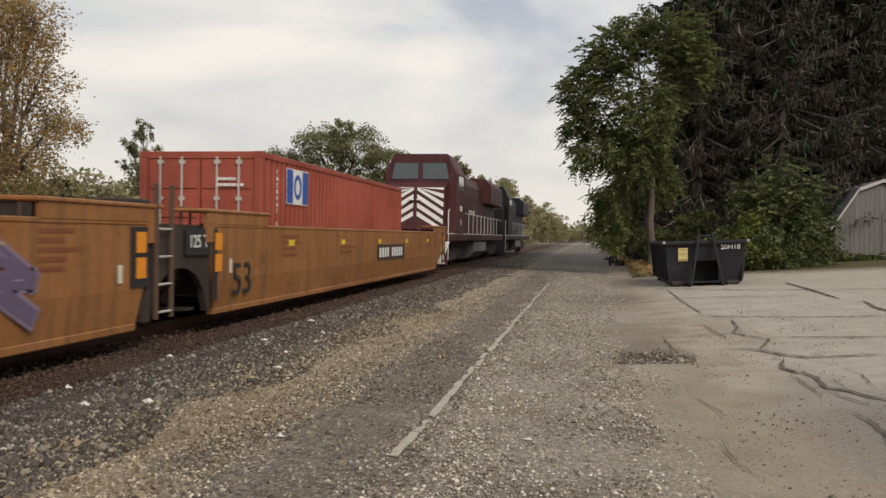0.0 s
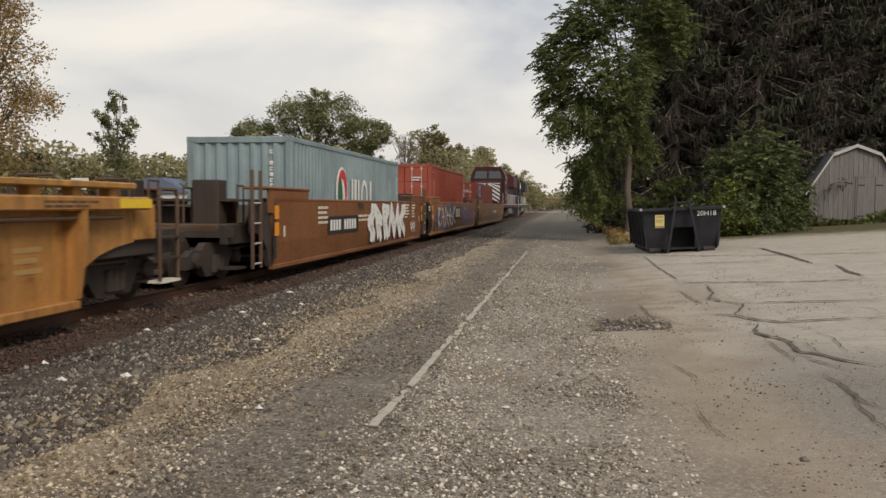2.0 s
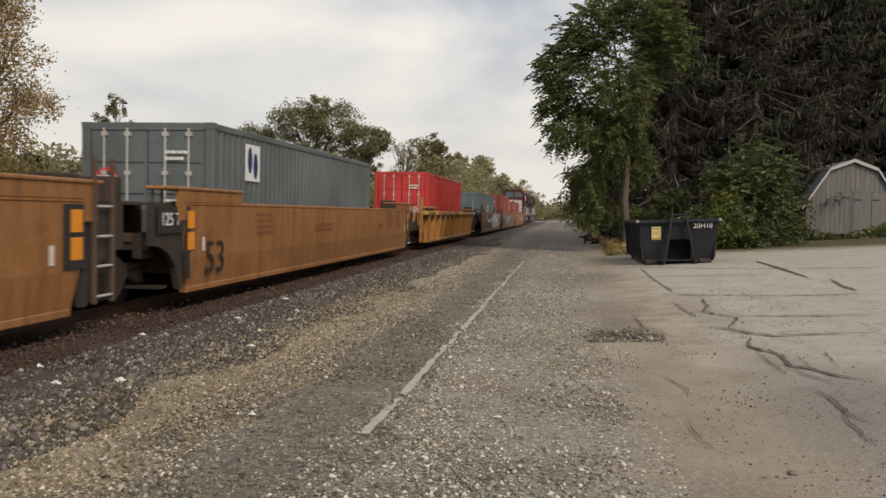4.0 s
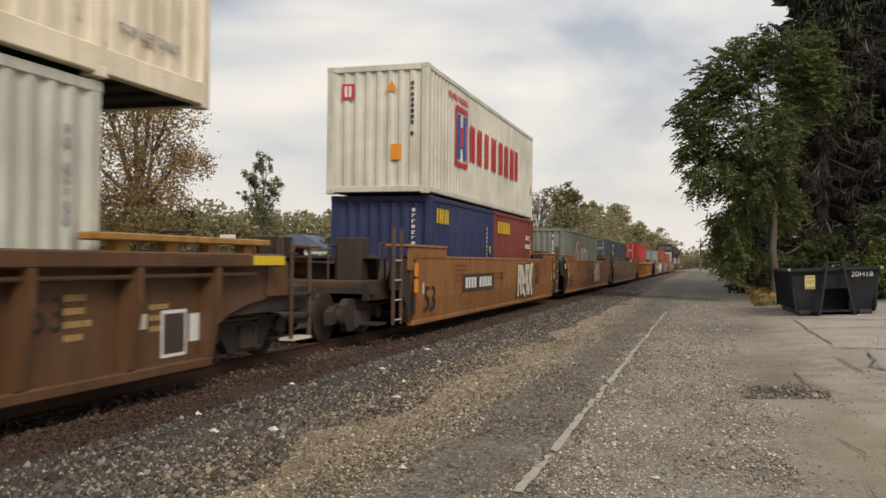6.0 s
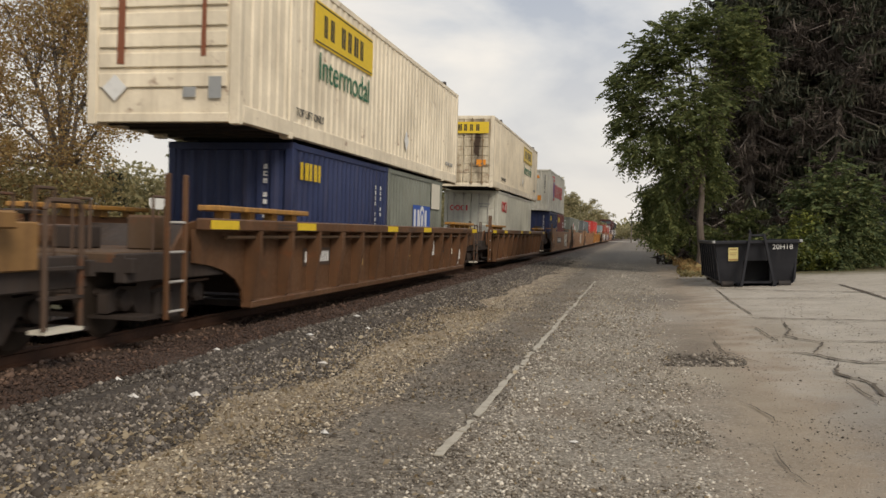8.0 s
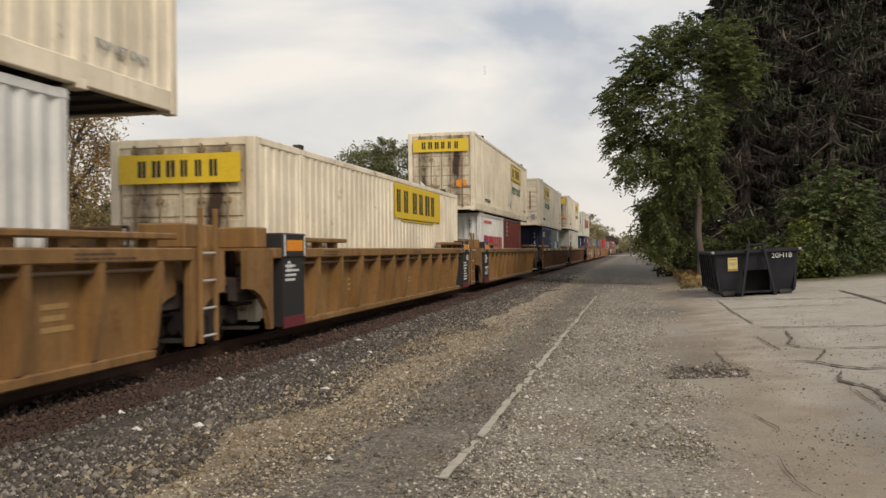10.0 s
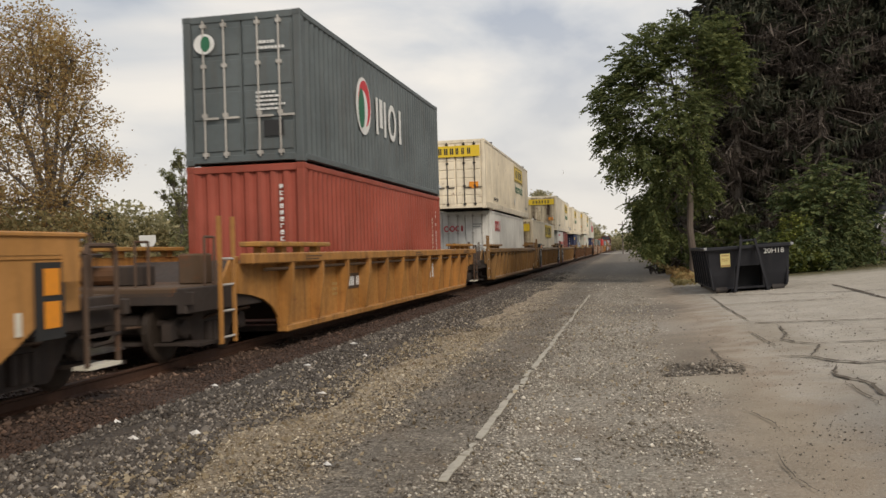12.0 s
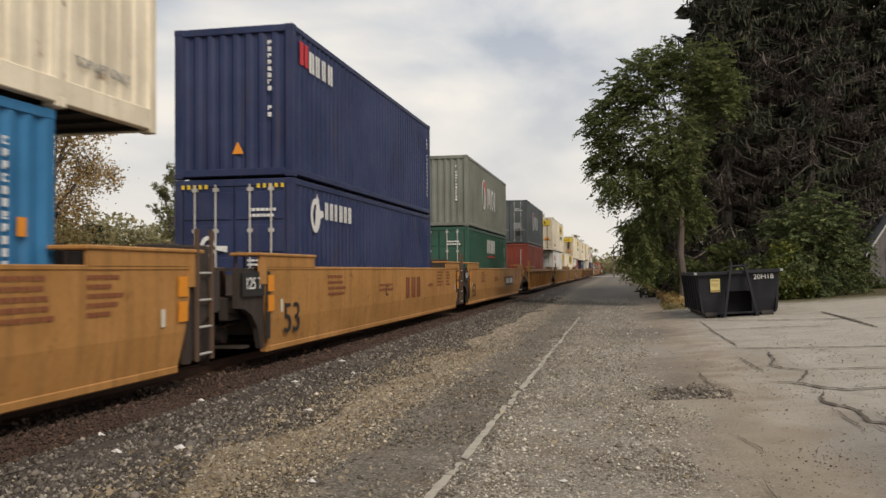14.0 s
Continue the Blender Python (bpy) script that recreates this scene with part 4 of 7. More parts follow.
side_sign(c, -4.2, 2.0, 0.8, 0.7, "white")
side_blob(c, -4.2, 2.0, [oval(-0.15, 0.05, 0.12, 0.25), oval(0.15, -0.05, 0.12, 0.25)], "navy", 0.008)
c = container(-90.6, -78.4, FLOOR, LO, C_GREY, "grey corrugated shipping container with a round emblem", "ribs")
firm_emblem(c, -0.1, 1.4, 1.38)
vertical_code(c, 5.3, 1.2, 2.3, "white", 11)
vertical_code(c, 0.75, 1.2, 2.3, "white", 12, "end")

# G
c = container(-109.8, -103.75, FLOOR, LO, C_NAVY, "navy blue corrugated twenty-foot container in a well", "ribs")
vertical_code(c, 0.8, 1.0, 2.3, "white", 13, "end")
side_blob(c, -2.1, 1.98, blocks(5, 0.17, 0.34, 0.04, 8, 0.4), "jbyellow")
vertical_code(c, 2.2, 1.0, 2.2, "white", 14)
side_sign(c, 2.55, 1.45, 0.14, 0.2, "jbyellow")
c = container(-103.65, -97.6, FLOOR, LO, C_MAROON, "maroon corrugated twenty-foot container in a well", "ribs")
side_blob(c, -1.77, 1.95, blocks(5, 0.28, 0.36, 0.06, 5, 0.36), "jbyellow")
vertical_code(c, 2.4, 1.2, 2.0, "white", 15)
side_blob(c, 1.9, 1.85, blocks(4, 0.12, 0.16, 0.04, 15), "white")
side_blob(c, 1.9, 1.55, blocks(5, 0.12, 0.16, 0.04, 16), "white")
c = container(-110.1, -97.9, FLOOR + LO + 0.03, HI, C_YM, "off-white forty-foot container with red lettering", "ribs")
side_blob(c, -3.3, 0.85, [q(-0.55, -0.45, 0, 1.5), q(0.45, 0.55, 0, 1.5), q(-0.45, 0.45, 1.38, 1.5), q(-0.45, 0.45, 0, 0.12)], "red")
side_blob(c, -3.3, 0.85, [q(-0.4, -0.14, 0.2, 1.3), q(0.14, 0.4, 0.2, 1.3)], "blue")
side_blob(c, -3.3, 0.85, [q(-0.14, 0.14, 0.5, 1.0)], "red")
side_blob(c, -0.98, 1.1, blocks(4, 0.62, 0.95, 0.16, 41, 0.24), "red")
side_blob(c, 2.3, 1.1, blocks(4, 0.6, 0.95, 0.15, 44, 0.24), "red")
side_blob(c, -3.6, 2.45, blocks(11, 0.12, 0.14, 0.05, 46), "red")
vertical_code(c, 0.85, 1.3, 2.5, "black", 16, "end")
end_print(c, [(-0.85, -0.55, 2.15, 2.5)], "red", end_m(0, -HLEN[c] - 0.005, 0))
end_print(c, [(-0.78, -0.72, 2.2, 2.45), (-0.68, -0.62, 2.2, 2.45)], "white", end_m(0, -HLEN[c] - 0.010, 0))
end_print(c, [(0.35, 0.6, 0.75, 1.1)], "orange", end_m(0, -HLEN[c] - 0.005, 0), "sticker")
blob(end_m(0.35, -HLEN[c] - 0.005, 2.3), [[(-0.14, 0), (0.14, 0), (0, 0.24)]], K("orange"), c, "sticker")
side_sign(c, 5.85, 1.0, 0.16, 0.24, "jbyellow", "sticker")


def trailer_box(u0, u1, zb, label, end, sign_y=4.6, H=HI, rod=None, word=True, sooty=True):
    """Cream-white 53-foot domestic container with its yellow sign."""
    c = container(u0, u1, zb, H, C_JB, label, end, long53=True, rod=rod or RUSTROD, door_mat=C_JBDOOR if sooty else None)
    c.scale = (1.06, 1.0, 1.03)      # domestic boxes are 2.59 m wide
    side_sign(c, sign_y, 2.22, 3.6, 0.78, "jbyellow")
    side_blob(c, sign_y - 1.0, 2.22 - 0.2, blocks(2, 0.26, 0.4, 0.1, 3, 0.32), "black", 0.009)
    side_blob(c, sign_y + 0.45, 2.22 - 0.2, blocks(4, 0.32, 0.4, 0.08, 7, 0.32), "black", 0.009)
    side_blob(c, sign_y, 2.22, [q(-1.75, 1.75, 0.33, 0.355), q(-1.75, 1.75, -0.355, -0.33)], "black", 0.009)
    if word:
        words("Intermodal", 0.72, side_m(W / 2 + 0.006, sign_y + 0.05, 1.22), K("green"), c)
    words("TOP LIFT ONLY", 0.20, side_m(W / 2 + 0.006, -5.2, 0.42), K("black"), c)
    words("TOP LIFT ONLY", 0.16, side_m(W / 2 + 0.006, 6.9, 0.5), K("grey"), c)
    blob(side_m(W / 2 + 0.006, 1.6, 0.75), [[(-0.22, 0), (0, -0.26), (0.22, 0), (0, 0.26)]], K("white"), c, "placard", "white diamond placard")
    s = Shape()
    for sx in (-1, 1):
        for y in (-6.1, 6.1):
            s.box(sx * (W / 2 - 0.06) - 0.07, sx * (W / 2 - 0.06) + 0.07, y - 0.09, y + 0.09, H - 0.02, H + 0.07, 0.01)
    part("lifting_fitting", s, BRAKE, c, "dark steel lifting fittings")
    yb = -HLEN[c]
    if end == "doors":
        end_print(c, [(-1.02, 1.02, H - 0.72, H - 0.26)], "jbyellow", end_m(0, yb - 0.085, 0), "sign_panel")
        blob(end_m(0, yb - 0.092, H - 0.62), blocks(6, 0.17, 0.26, 0.07, 12, 0.32), K("black"), c, "firm_sign")
        end_print(c, [(0.55, 0.92, 0.85, 1.12)], "orange", end_m(0, yb - 0.03, 0), "sticker")
        blob(end_m(-0.75, yb - 0.01, 0.95), [[(-0.16, 0), (0, -0.16), (0.16, 0), (0, 0.16)]], K("white"), c, "placard", "white diamond placard")
    else:
        end_print(c, [(-0.45, 0.45, H - 0.42, H - 0.2)], "jbyellow", end_m(0, yb - 0.005, 0), "sign_panel")
        blob(end_m(-0.75, yb - 0.014, 0.55), [[(-0.2, 0), (0, -0.2), (0.2, 0), (0, 0.2)]], K("white"), c, "placard")
        end_print(c, [(0.35, 0.55, 0.4, 0.55), (0.75, 0.95, 0.38, 0.7)], "grey", end_m(0, yb - 0.014, 0), "label_plate")
        streaks = [[(-0.72, 0.9), (-0.6, 0.9), (-0.58, 2.2), (-0.7, 2.2)], [(0.62, 1.0), (0.7, 1.0), (0.7, 2.1), (0.64, 2.1)]]
        blob(end_m(0, yb - 0.016, 0), streaks, K("rust"), c, "stain", "rust streaks", 0.003)
    return c


def four_letters(c, y, z, s, end=False):
    out = ring(-0.75 * s, 0.3 * s, 0.3 * s, 0.32 * s, 0.12 * s) + ring(-0.12 * s, 0.3 * s, 0.3 * s, 0.32 * s, 0.12 * s) + ring(0.5 * s, 0.3 * s, 0.28 * s, 0.32 * s, 0.12 * s)[3:-3] + [q(0.88 * s, 1.04 * s, 0, 0.62 * s)]
    if end:
        blob(end_m(y, -HLEN[c] - 0.03, z), out, K("red"), c, "firm_sign")
    else:
        side_blob(c, y, z, out, "red")


# H, I, J, K, L
c = container(-133.2, -121.0, FLOOR, HI, C_PALE, "pale grey forty-foot container with red ring letters", "doors")
four_letters(c, -4.35, 2.0, 0.78)
four_letters(c, -0.55, 2.0, 0.38, True)
std_end(c, 17, "grey")
end_print(c, [(-0.2, 0.12, 0.95, 1.25)], "jbyellow", None, "sticker")
vertical_code(c, 5.6, 1.5, 2.4, "grey", 17)
trailer_box(-135.3, -119.1, FLOOR + HI + 0.03, "cream-white 53-foot container with yellow sign and sooty doors", "doors", 3.55)
c = container(-156.75, -150.7, FLOOR, LO, C_NAVY, "navy blue corrugated twenty-foot container in a well", "ribs")
side_blob(c, -2.14, 1.95, blocks(5, 0.18, 0.32, 0.045, 8, 0.4), "jbyellow")
vertical_code(c, 2.0, 0.9, 2.1, "white", 19)
vertical_code(c, 2.4, 1.3, 2.1, "white", 20)
vertical_code(c, 0.7, 0.9, 2.2, "white", 20, "end")
c = container(-150.6, -144.6, FLOOR, LO, C_GREY, "grey twenty-foot container with a blue and white sign", "ribs")
side_sign(c, 0.4, 1.35, 2.0, 0.85, "blue")
side_blob(c, 0.4, 1.35, [q(-0.9, -0.7, -0.3, 0.3), q(-0.5, -0.32, -0.3, 0.3), q(0.4, 0.56, -0.3, 0.3), q(0.56, 0.9, -0.3, -0.16)], "white", 0.008)
side_blob(c, 0.4, 1.35, [oval(0.02, 0, 0.3, 0.42)], "white", 0.008)
side_blob(c, 0.4, 1.35, ring(0.02, 0, 0.22, 0.3, 0.1), "blue", 0.012)
side_sign(c, 2.1, 2.1, 1.1, 0.75, "cream")
trailer_box(-159.1, -142.8, FLOOR + LO + 0.03, "cream-white 53-foot container with a rust-streaked ribbed front", "slats", -3.3)
c = container(-180.1, -174.0, FLOOR, LO, C_WHITE, "white twenty-foot container with red lettering", "ribs")
side_blob(c, 0.5, 1.15, blocks(8, 0.42, 0.55, 0.11, 61, 0.28), "red")
side_blob(c, -1.98, 1.1, [q(-0.3, 0.3, 0, 0.62)], "red")
side_blob(c, -1.98, 1.1, [q(-0.2, 0, 0.1, 0.52), q(0.06, 0.2, 0.1, 0.52)], "blue", 0.008)
side_blob(c, -1.3, 2.2, blocks(14, 0.1, 0.13, 0.04, 62), "red")
end_print(c, [(-0.85, -0.4, 1.7, 2.15)], "red", end_m(0, -HLEN[c] - 0.005, 0))
end_print(c, [(-0.75, -0.66, 1.78, 2.08), (-0.6, -0.5, 1.78, 2.08)], "white", end_m(0, -HLEN[c] - 0.010, 0))
vertical_code(c, 0.8, 1.0, 2.3, "black", 22, "end")
c = container(-173.9, -167.8, FLOOR, LO, C_MAROON, "maroon twenty-foot container with a small navy panel", "ribs")
side_sign(c, -2.07, 2.08, 0.46, 0.62, "white")
side_sign(c, -2.07, 2.08, 0.40, 0.56, "navy", proud=0.008)
side_blob(c, -2.07, 2.08, [q(-0.12, 0.16, 0.05, 0.15, 0.05), q(-0.16, 0.12, -0.15, -0.05, 0.05)], "jbyellow", 0.012)
vertical_code(c, 2.4, 0.9, 2.1, "cream", 23)
trailer_box(-181.7, -165.5, FLOOR + LO + 0.03, "cream-white 53-foot container with sooty rear doors and yellow sign", "doors", 3.53)
c = trailer_box(-201.2, -185.0, FLOOR, "cream-white 53-foot container with a large yellow side sign", "doors", 2.7, word=False)
side_sign(c, 2.7, 2.33, 5.2, 0.85, "jbyellow", proud=0.012)
side_blob(c, 3.3, 2.05, blocks(4, 0.6, 0.56, 0.12, 7, 0.3), "black", 0.017)
side_blob(c, 0.9, 2.05, blocks(2, 0.5, 0.56, 0.2, 3, 0.3), "black", 0.017)
c = container(-218.0, -205.8, FLOOR, HI, C_WHITE, "white forty-foot container with red ring letters on its door", "doors")
four_letters(c, -4.35, 2.0, 0.78)
four_letters(c, -0.55, 2.0, 0.42, True)
end_print(c, [(-0.3, 0.1, 0.95, 1.25)], "orange", None, "sticker")
std_end(c, 25, "grey")
trailer_box(-219.9, -203.6, FLOOR + HI + 0.03, "cream-white 53-foot container with dark rods and a yellow door sign", "doors", 3.55, rod=BRAKE, sooty=False)

# M, N, O, P
c = container(-241.3, -229.1, FLOOR, HI, C_RED, "brick-red forty-foot container under a grey one", "ribs")
vertical_code(c, 0.75, 0.9, 2.5, "white", 27, "end")
vertical_code(c, 4.9, 0.6, 2.3, "cream", 28)
vertical_code(c, 5.4, 0.9, 2.4, "white", 29)
c = container(-241.3, -229.1, FLOOR + HI + 0.03, HI, C_SLATE, "slate-grey forty-foot container with emblem and grey doors", "doors")
firm_emblem(c, -0.5, 1.65, 1.3)
blob(end_m(-0.75, -HLEN[c] - 0.04, 2.35), [oval(0, 0, 0.22, 0.2)], K("white"), c, "emblem")
blob(end_m(-0.72, -HLEN[c] - 0.046, 2.35), [oval(0, 0, 0.1, 0.15)], K("green"), c, "emblem")
std_end(c, 31)
end_print(c, [(0.45, 0.85, 0.5, 0.8)], "black", None, "plate")
c = container(-264.9, -252.6, FLOOR, HI, C_GREEN, "dark green forty-foot container with white lettering", "doors")
side_blob(c, 0.35, 1.92, blocks(7, 0.3, 0.62, 0.085, 71, 0.3), "white")
side_blob(c, 0.35, 1.72, [q(-1.3, -0.18, 0, 0.06), q(0.18, 1.3, 0, 0.06)], "red")
side_blob(c, 0.35, 1.66, [[(-0.2, 0.1), (0, 0), (0.2, 0.1), (0, 0.22)]], "red")
vertical_code(c, 5.0, 0.6, 2.3, "white", 33)
vertical_code(c, 5.4, 1.2, 2.3, "white", 34)
blob(end_m(-0.75, -HLEN[c] - 0.05, 2.05), blocks(7, 0.1, 0.18, 0.03, 72), K("white"), c, "firm_sign")
std_end(c, 35)
c = container(-264.9, -252.6, FLOOR + HI + 0.03, HI, C_GREY, "grey forty-foot container with corrugated end and emblem", "ribs")
firm_emblem(c, -0.1, 1.62, 1.35)
vertical_code(c, 0.75, 1.0, 2.5, "white", 36, "end")
c = container(-284.3, -272.1, FLOOR, HI, C_NAVY, "navy forty-foot container with a white door emblem", "doors")
side_blob(c, -4.9, 2.25, ring(0, 0, 0.28, 0.35, 0.12) + [[(-0.05, -0.3), (0.12, -0.3), (0.2, 0.3), (0.08, 0.45)], [(0.1, -0.1), (0.5, 0.0), (0.45, 0.12), (0.1, 0.1)]], "white")
side_blob(c, -3.4, 2.2, blocks(6, 0.24, 0.36, 0.08, 75, 0.26), "white")
blob(end_m(-0.5, -HLEN[c] - 0.05, 1.6), ring(0, 0, 0.16, 0.22, 0.08) + [[(-0.3, 0.05), (0.4, -0.1), (0.4, 0.02)]], K("white"), c, "emblem")
std_end(c, 37)
end_print(c, [(-1.05 + i * 0.12, -0.99 + i * 0.12, 2.72, 2.80) for i in range(5)] + [(0.5 + i * 0.12, 0.56 + i * 0.12, 2.72, 2.80) for i in range(5)], "jbyellow")
c = container(-284.3, -272.1, FLOOR + HI + 0.03, HI, C_NAVY, "navy blue forty-foot container with a small red and white sign", "ribs")
side_blob(c, -5.2, 2.2, [q(-0.55, -0.35, 0, 0.45), q(-0.28, -0.1, 0, 0.45)], "red")
side_blob(c, -4.5, 2.15, blocks(4, 0.32, 0.42, 0.06, 77, 0.36), "white")
vertical_code(c, 0.75, 1.2, 2.6, "white", 38, "end")
blob(end_m(0.1, -HLEN[c] - 0.005, 0.45), [[(-0.12, 0), (0.12, 0), (0, 0.24)]], K("orange"), c, "sticker")
vertical_code(c, 5.6, 0.5, 2.4, "white", 39)
c = container(-304.0, -291.4, FLOOR, HI, C_BLUE, "bright blue forty-foot container under a cream one", "doors")
vertical_code(c, 5.0, 1.0, 2.3, "white", 40)
vertical_code(c, 5.5, 0.9, 2.5, "white", 41)
side_sign(c, 5.75, 1.6, 0.14, 0.2, "orange", "sticker")
trailer_box(-305.6, -289.4, FLOOR + HI + 0.03, "cream-white 53-foot container at the tail", "doors", 3.53)


# ---- locomotives ----
M_BODY = P("loco_maroon", (0.06, 0.010, 0.014), amount=0.5, rough=0.6)
M_DARK = P("loco_dark", (0.012, 0.012, 0.017), amount=0.5, rough=0.6)
GLASS, gn, gl, gb = shader("cab_glass", 0.05)
gb.inputs["Base Color"].default_value = (0.05, 0.07, 0.08, 1)
gb.inputs["Specular IOR Level"].default_value = 0.8


def locomotive(u0, u1, mat, label, striped):
    """Six-axle diesel with its wide cab at the rear end; u0 is the rear coupler."""
    uc, hl = (u0 + u1) / 2, (u1 - u0) / 2
    lo = rolling("locomotive", uc, 0, label, "locomotive", "locomotives")
    y0 = -hl + 0.9
    part("underframe", Shape().box(-1.5, 1.5, -hl + 0.6, hl - 0.6, 1.25, 1.62, 0.03), mat, lo)
    part("pilot", Shape().prism([(-1.5, 0.3), (1.5, 0.3), (1.5, 1.3), (-1.5, 1.3)], "y", -hl + 0.5, -hl + 0.75), mat, lo, "steel pilot plate")
    part("nose", Shape().prism([(y0 + 0.5, 1.62), (y0 + 0.3, 1.75), (y0 + 0.45, 3.4), (y0 + 1.1, 3.72), (y0 + 2.0, 3.8), (y0 + 2.0, 1.62)], "x", -1.25, 1.25), mat, lo, "blunt nose")
    cab = part("cab", Shape().prism([(-1.56, 1.62), (1.56, 1.62), (1.56, 4.2), (1.15, 5.0), (-1.15, 5.0), (-1.56, 4.2)], "y", y0 + 1.5, y0 + 4.3), mat, lo, "wide cab")
    for x0, x1 in ((-1.25, -0.1), (0.1, 1.25)):
        part("windscreen", Shape().prism([(x0, 3.92), (x1, 3.92), (x1 * 0.9, 4.6), (x0 * 0.9, 4.6)], "y", y0 + 1.46, y0 + 1.5), GLASS, cab)
    part("side_window", Shape().box(1.56, 1.575, y0 + 2.2, y0 + 3.6, 3.5, 4.1), GLASS, cab)
    part("hood", Shape().prism([(-0.95, 1.62), (0.95, 1.62), (0.95, 4.1), (0.7, 4.6), (-0.7, 4.6), (-0.95, 4.1)], "y", y0 + 4.3, hl - 1.2), mat, lo, "long engine hood")
    part("radiator", Shape().prism([(-1.5, 3.4), (1.5, 3.4), (1.5, 4.45), (1.1, 4.86), (-1.1, 4.86), (-1.5, 4.45)], "y", hl - 8.0, hl - 1.3), mat, lo, "flared radiator section")
    g = Shape()
    for i in range(14):
        g.box(0.955, 0.975, y0 + 5 + i * 0.75, y0 + 5.6 + i * 0.75, 1.9, 3.5)
    part("hood_doors", g, mat, lo)
    part("fuel_tank", Shape().prism([(-1.4, 1.2), (-1.45, 0.7), (-1.1, 0.4), (1.1, 0.4), (1.45, 0.7), (1.4, 1.2)], "y", -2.6, 2.6), P("tank_grey", (0.16, 0.15, 0.14)), lo, "grey fuel tank")
    for y in (-hl + 4.2, hl - 4.2):
        t = part("truck", Shape().box(-1.05, 1.05, y - 2.2, y + 2.2, 0.72, 1.2, 0.05), STEEL, lo, "three-axle truck")
        for sx in (-1, 1):
            f = Shape().prism([(-2.6, 0.5), (-2.6, 0.95), (2.6, 0.95), (2.6, 0.5), (2.0, 0.62), (1.2, 0.42), (-1.2, 0.42), (-2.0, 0.62)], "x", 1.05 * sx - 0.1, 1.05 * sx + 0.1)
            part("side_frame", f, STEEL, t, "", (0, y, 0))
            for dy in (-1.9, 0, 1.9):
                part("wheel", WHEEL, WHEELSTEEL, t, "", Matrix.Translation((sx * 0.76, y + dy, RAIL + 0.5)) @ Matrix.Scale(1.18, 4))
    r = Shape()
    for sx in (-1, 1):
        r.pipe([(sx * 1.5, -hl + 0.8, 0.5), (sx * 1.5, -hl + 0.8, 2.5), (sx * 1.42, -hl + 1.6, 2.6)], 0.022)
        for i in range(10):
            y = y0 + 4.8 + i * 1.6
            if y < hl - 1.2:
                r.tube((sx * 1.45, y, 1.6), (sx * 1.45, y, 2.55), 0.018, 5)
        r.tube((sx * 1.45, y0 + 4.6, 2.55), (sx * 1.45, hl - 1.2, 2.55), 0.018, 5)
    part("handrail", r, K("white"), lo, "white handrails")
    part("walkway_edge", Shape().box(1.5, 1.512, -hl + 0.6, hl - 0.6, 1.56, 1.6).box(-1.512, -1.5, -hl + 0.6, hl - 0.6, 1.56, 1.6), K("white"), lo, "white walkway edge")
    part("headlight", Shape().lathe([(-0.04, 0.1), (0.0, 0.1)], 12, "y", (-0.15, y0 + 0.33, 3.0)).lathe([(-0.04, 0.1), (0.0, 0.1)], 12, "y", (0.15, y0 + 0.33, 3.0)), K("white"), lo)
    part("fans", Shape().lathe([(0, 0.55), (0.12, 0.5)], 18, "z", (0, hl - 3, 4.86)).lathe([(0, 0.55), (0.12, 0.5)], 18, "z", (0, hl - 5.4, 4.86)).lathe([(0, 0.3), (0.3, 0.22)], 12, "z", (0, y0 + 8, 4.6)), M_DARK, lo)
    k = Shape().box(-0.15, 0.15, -hl - 0.1, -hl + 0.6, 0.7, 1.05, 0.04)
    part("coupler", k, STEEL, lo)
    if striped:
        # slanting white bands on the nose and pilot
        s = Shape()
        for side in (-1, 1):
            for i in range(6):
                z = 1.75 + i * 0.36
                v = [(side * 0.08, z + 0.55), (side * 1.2, z - 0.15), (side * 1.2, z + 0.05), (side * 0.08, z + 0.75)]
                v = [(x, min(3.5, max(1.66, zz))) for x, zz in v]
                ys = [y0 + 0.29 + 0.1 * (zz - 1.75) - 0.012 for x, zz in v]
                s.add([(x, yy, zz) for (x, zz), yy in zip(v, ys)] + [(x, yy - 0.006, zz) for (x, zz), yy in zip(v, ys)], [(0, 1, 2, 3), (7, 6, 5, 4), (0, 4, 5, 1), (1, 5, 6, 2), (2, 6, 7, 3), (3, 7, 4, 0)])
        part("nose_stripes", s, K("white"), lo, "slanting white warning bands")
        s = Shape()
        for i in range(7):
            x = -1.4 + i * 0.42
            s.add([(x, -hl + 0.49, 0.4), (x + 0.2, -hl + 0.49, 0.4), (x + 0.5, -hl + 0.49, 1.25), (x + 0.3, -hl + 0.49, 1.25)], [(0, 1, 2, 3)])
        part("pilot_stripes", s, K("white"), lo)
        plate(side_m(1.565, y0 + 3.0, 2.7), [(-0.35, 0.35, -0.12, 0.12)], K("cream"), cab, "number_bar")
        plate(side_m(1.565, y0 + 3.0, 2.1), [(-0.12, 0.12, -0.12, 0.12)], K("white"), cab, "emblem")
        blob(side_m(0.98, y0 + 11, 2.6), [q(-1.2, -0.7, 0, 0.25), q(-0.5, 0.1, 0, 0.25), q(0.3, 1.1, 0, 0.25)], K("cream"), lo, "firm_sign")
    return lo


locomotive(34.6, 58.9, M_BODY, "dark maroon diesel locomotive with white slanting nose bands", True)
locomotive(59.3, 84.3, M_DARK, "near-black diesel locomotive at the head of the train", False)


# ---- ground ----
def ground_z(x, y=0.0):
    """The yard rises gently to the right of the gravel."""
    return 0.068 * max(0.0, min(x, 14.0) - 0.6)


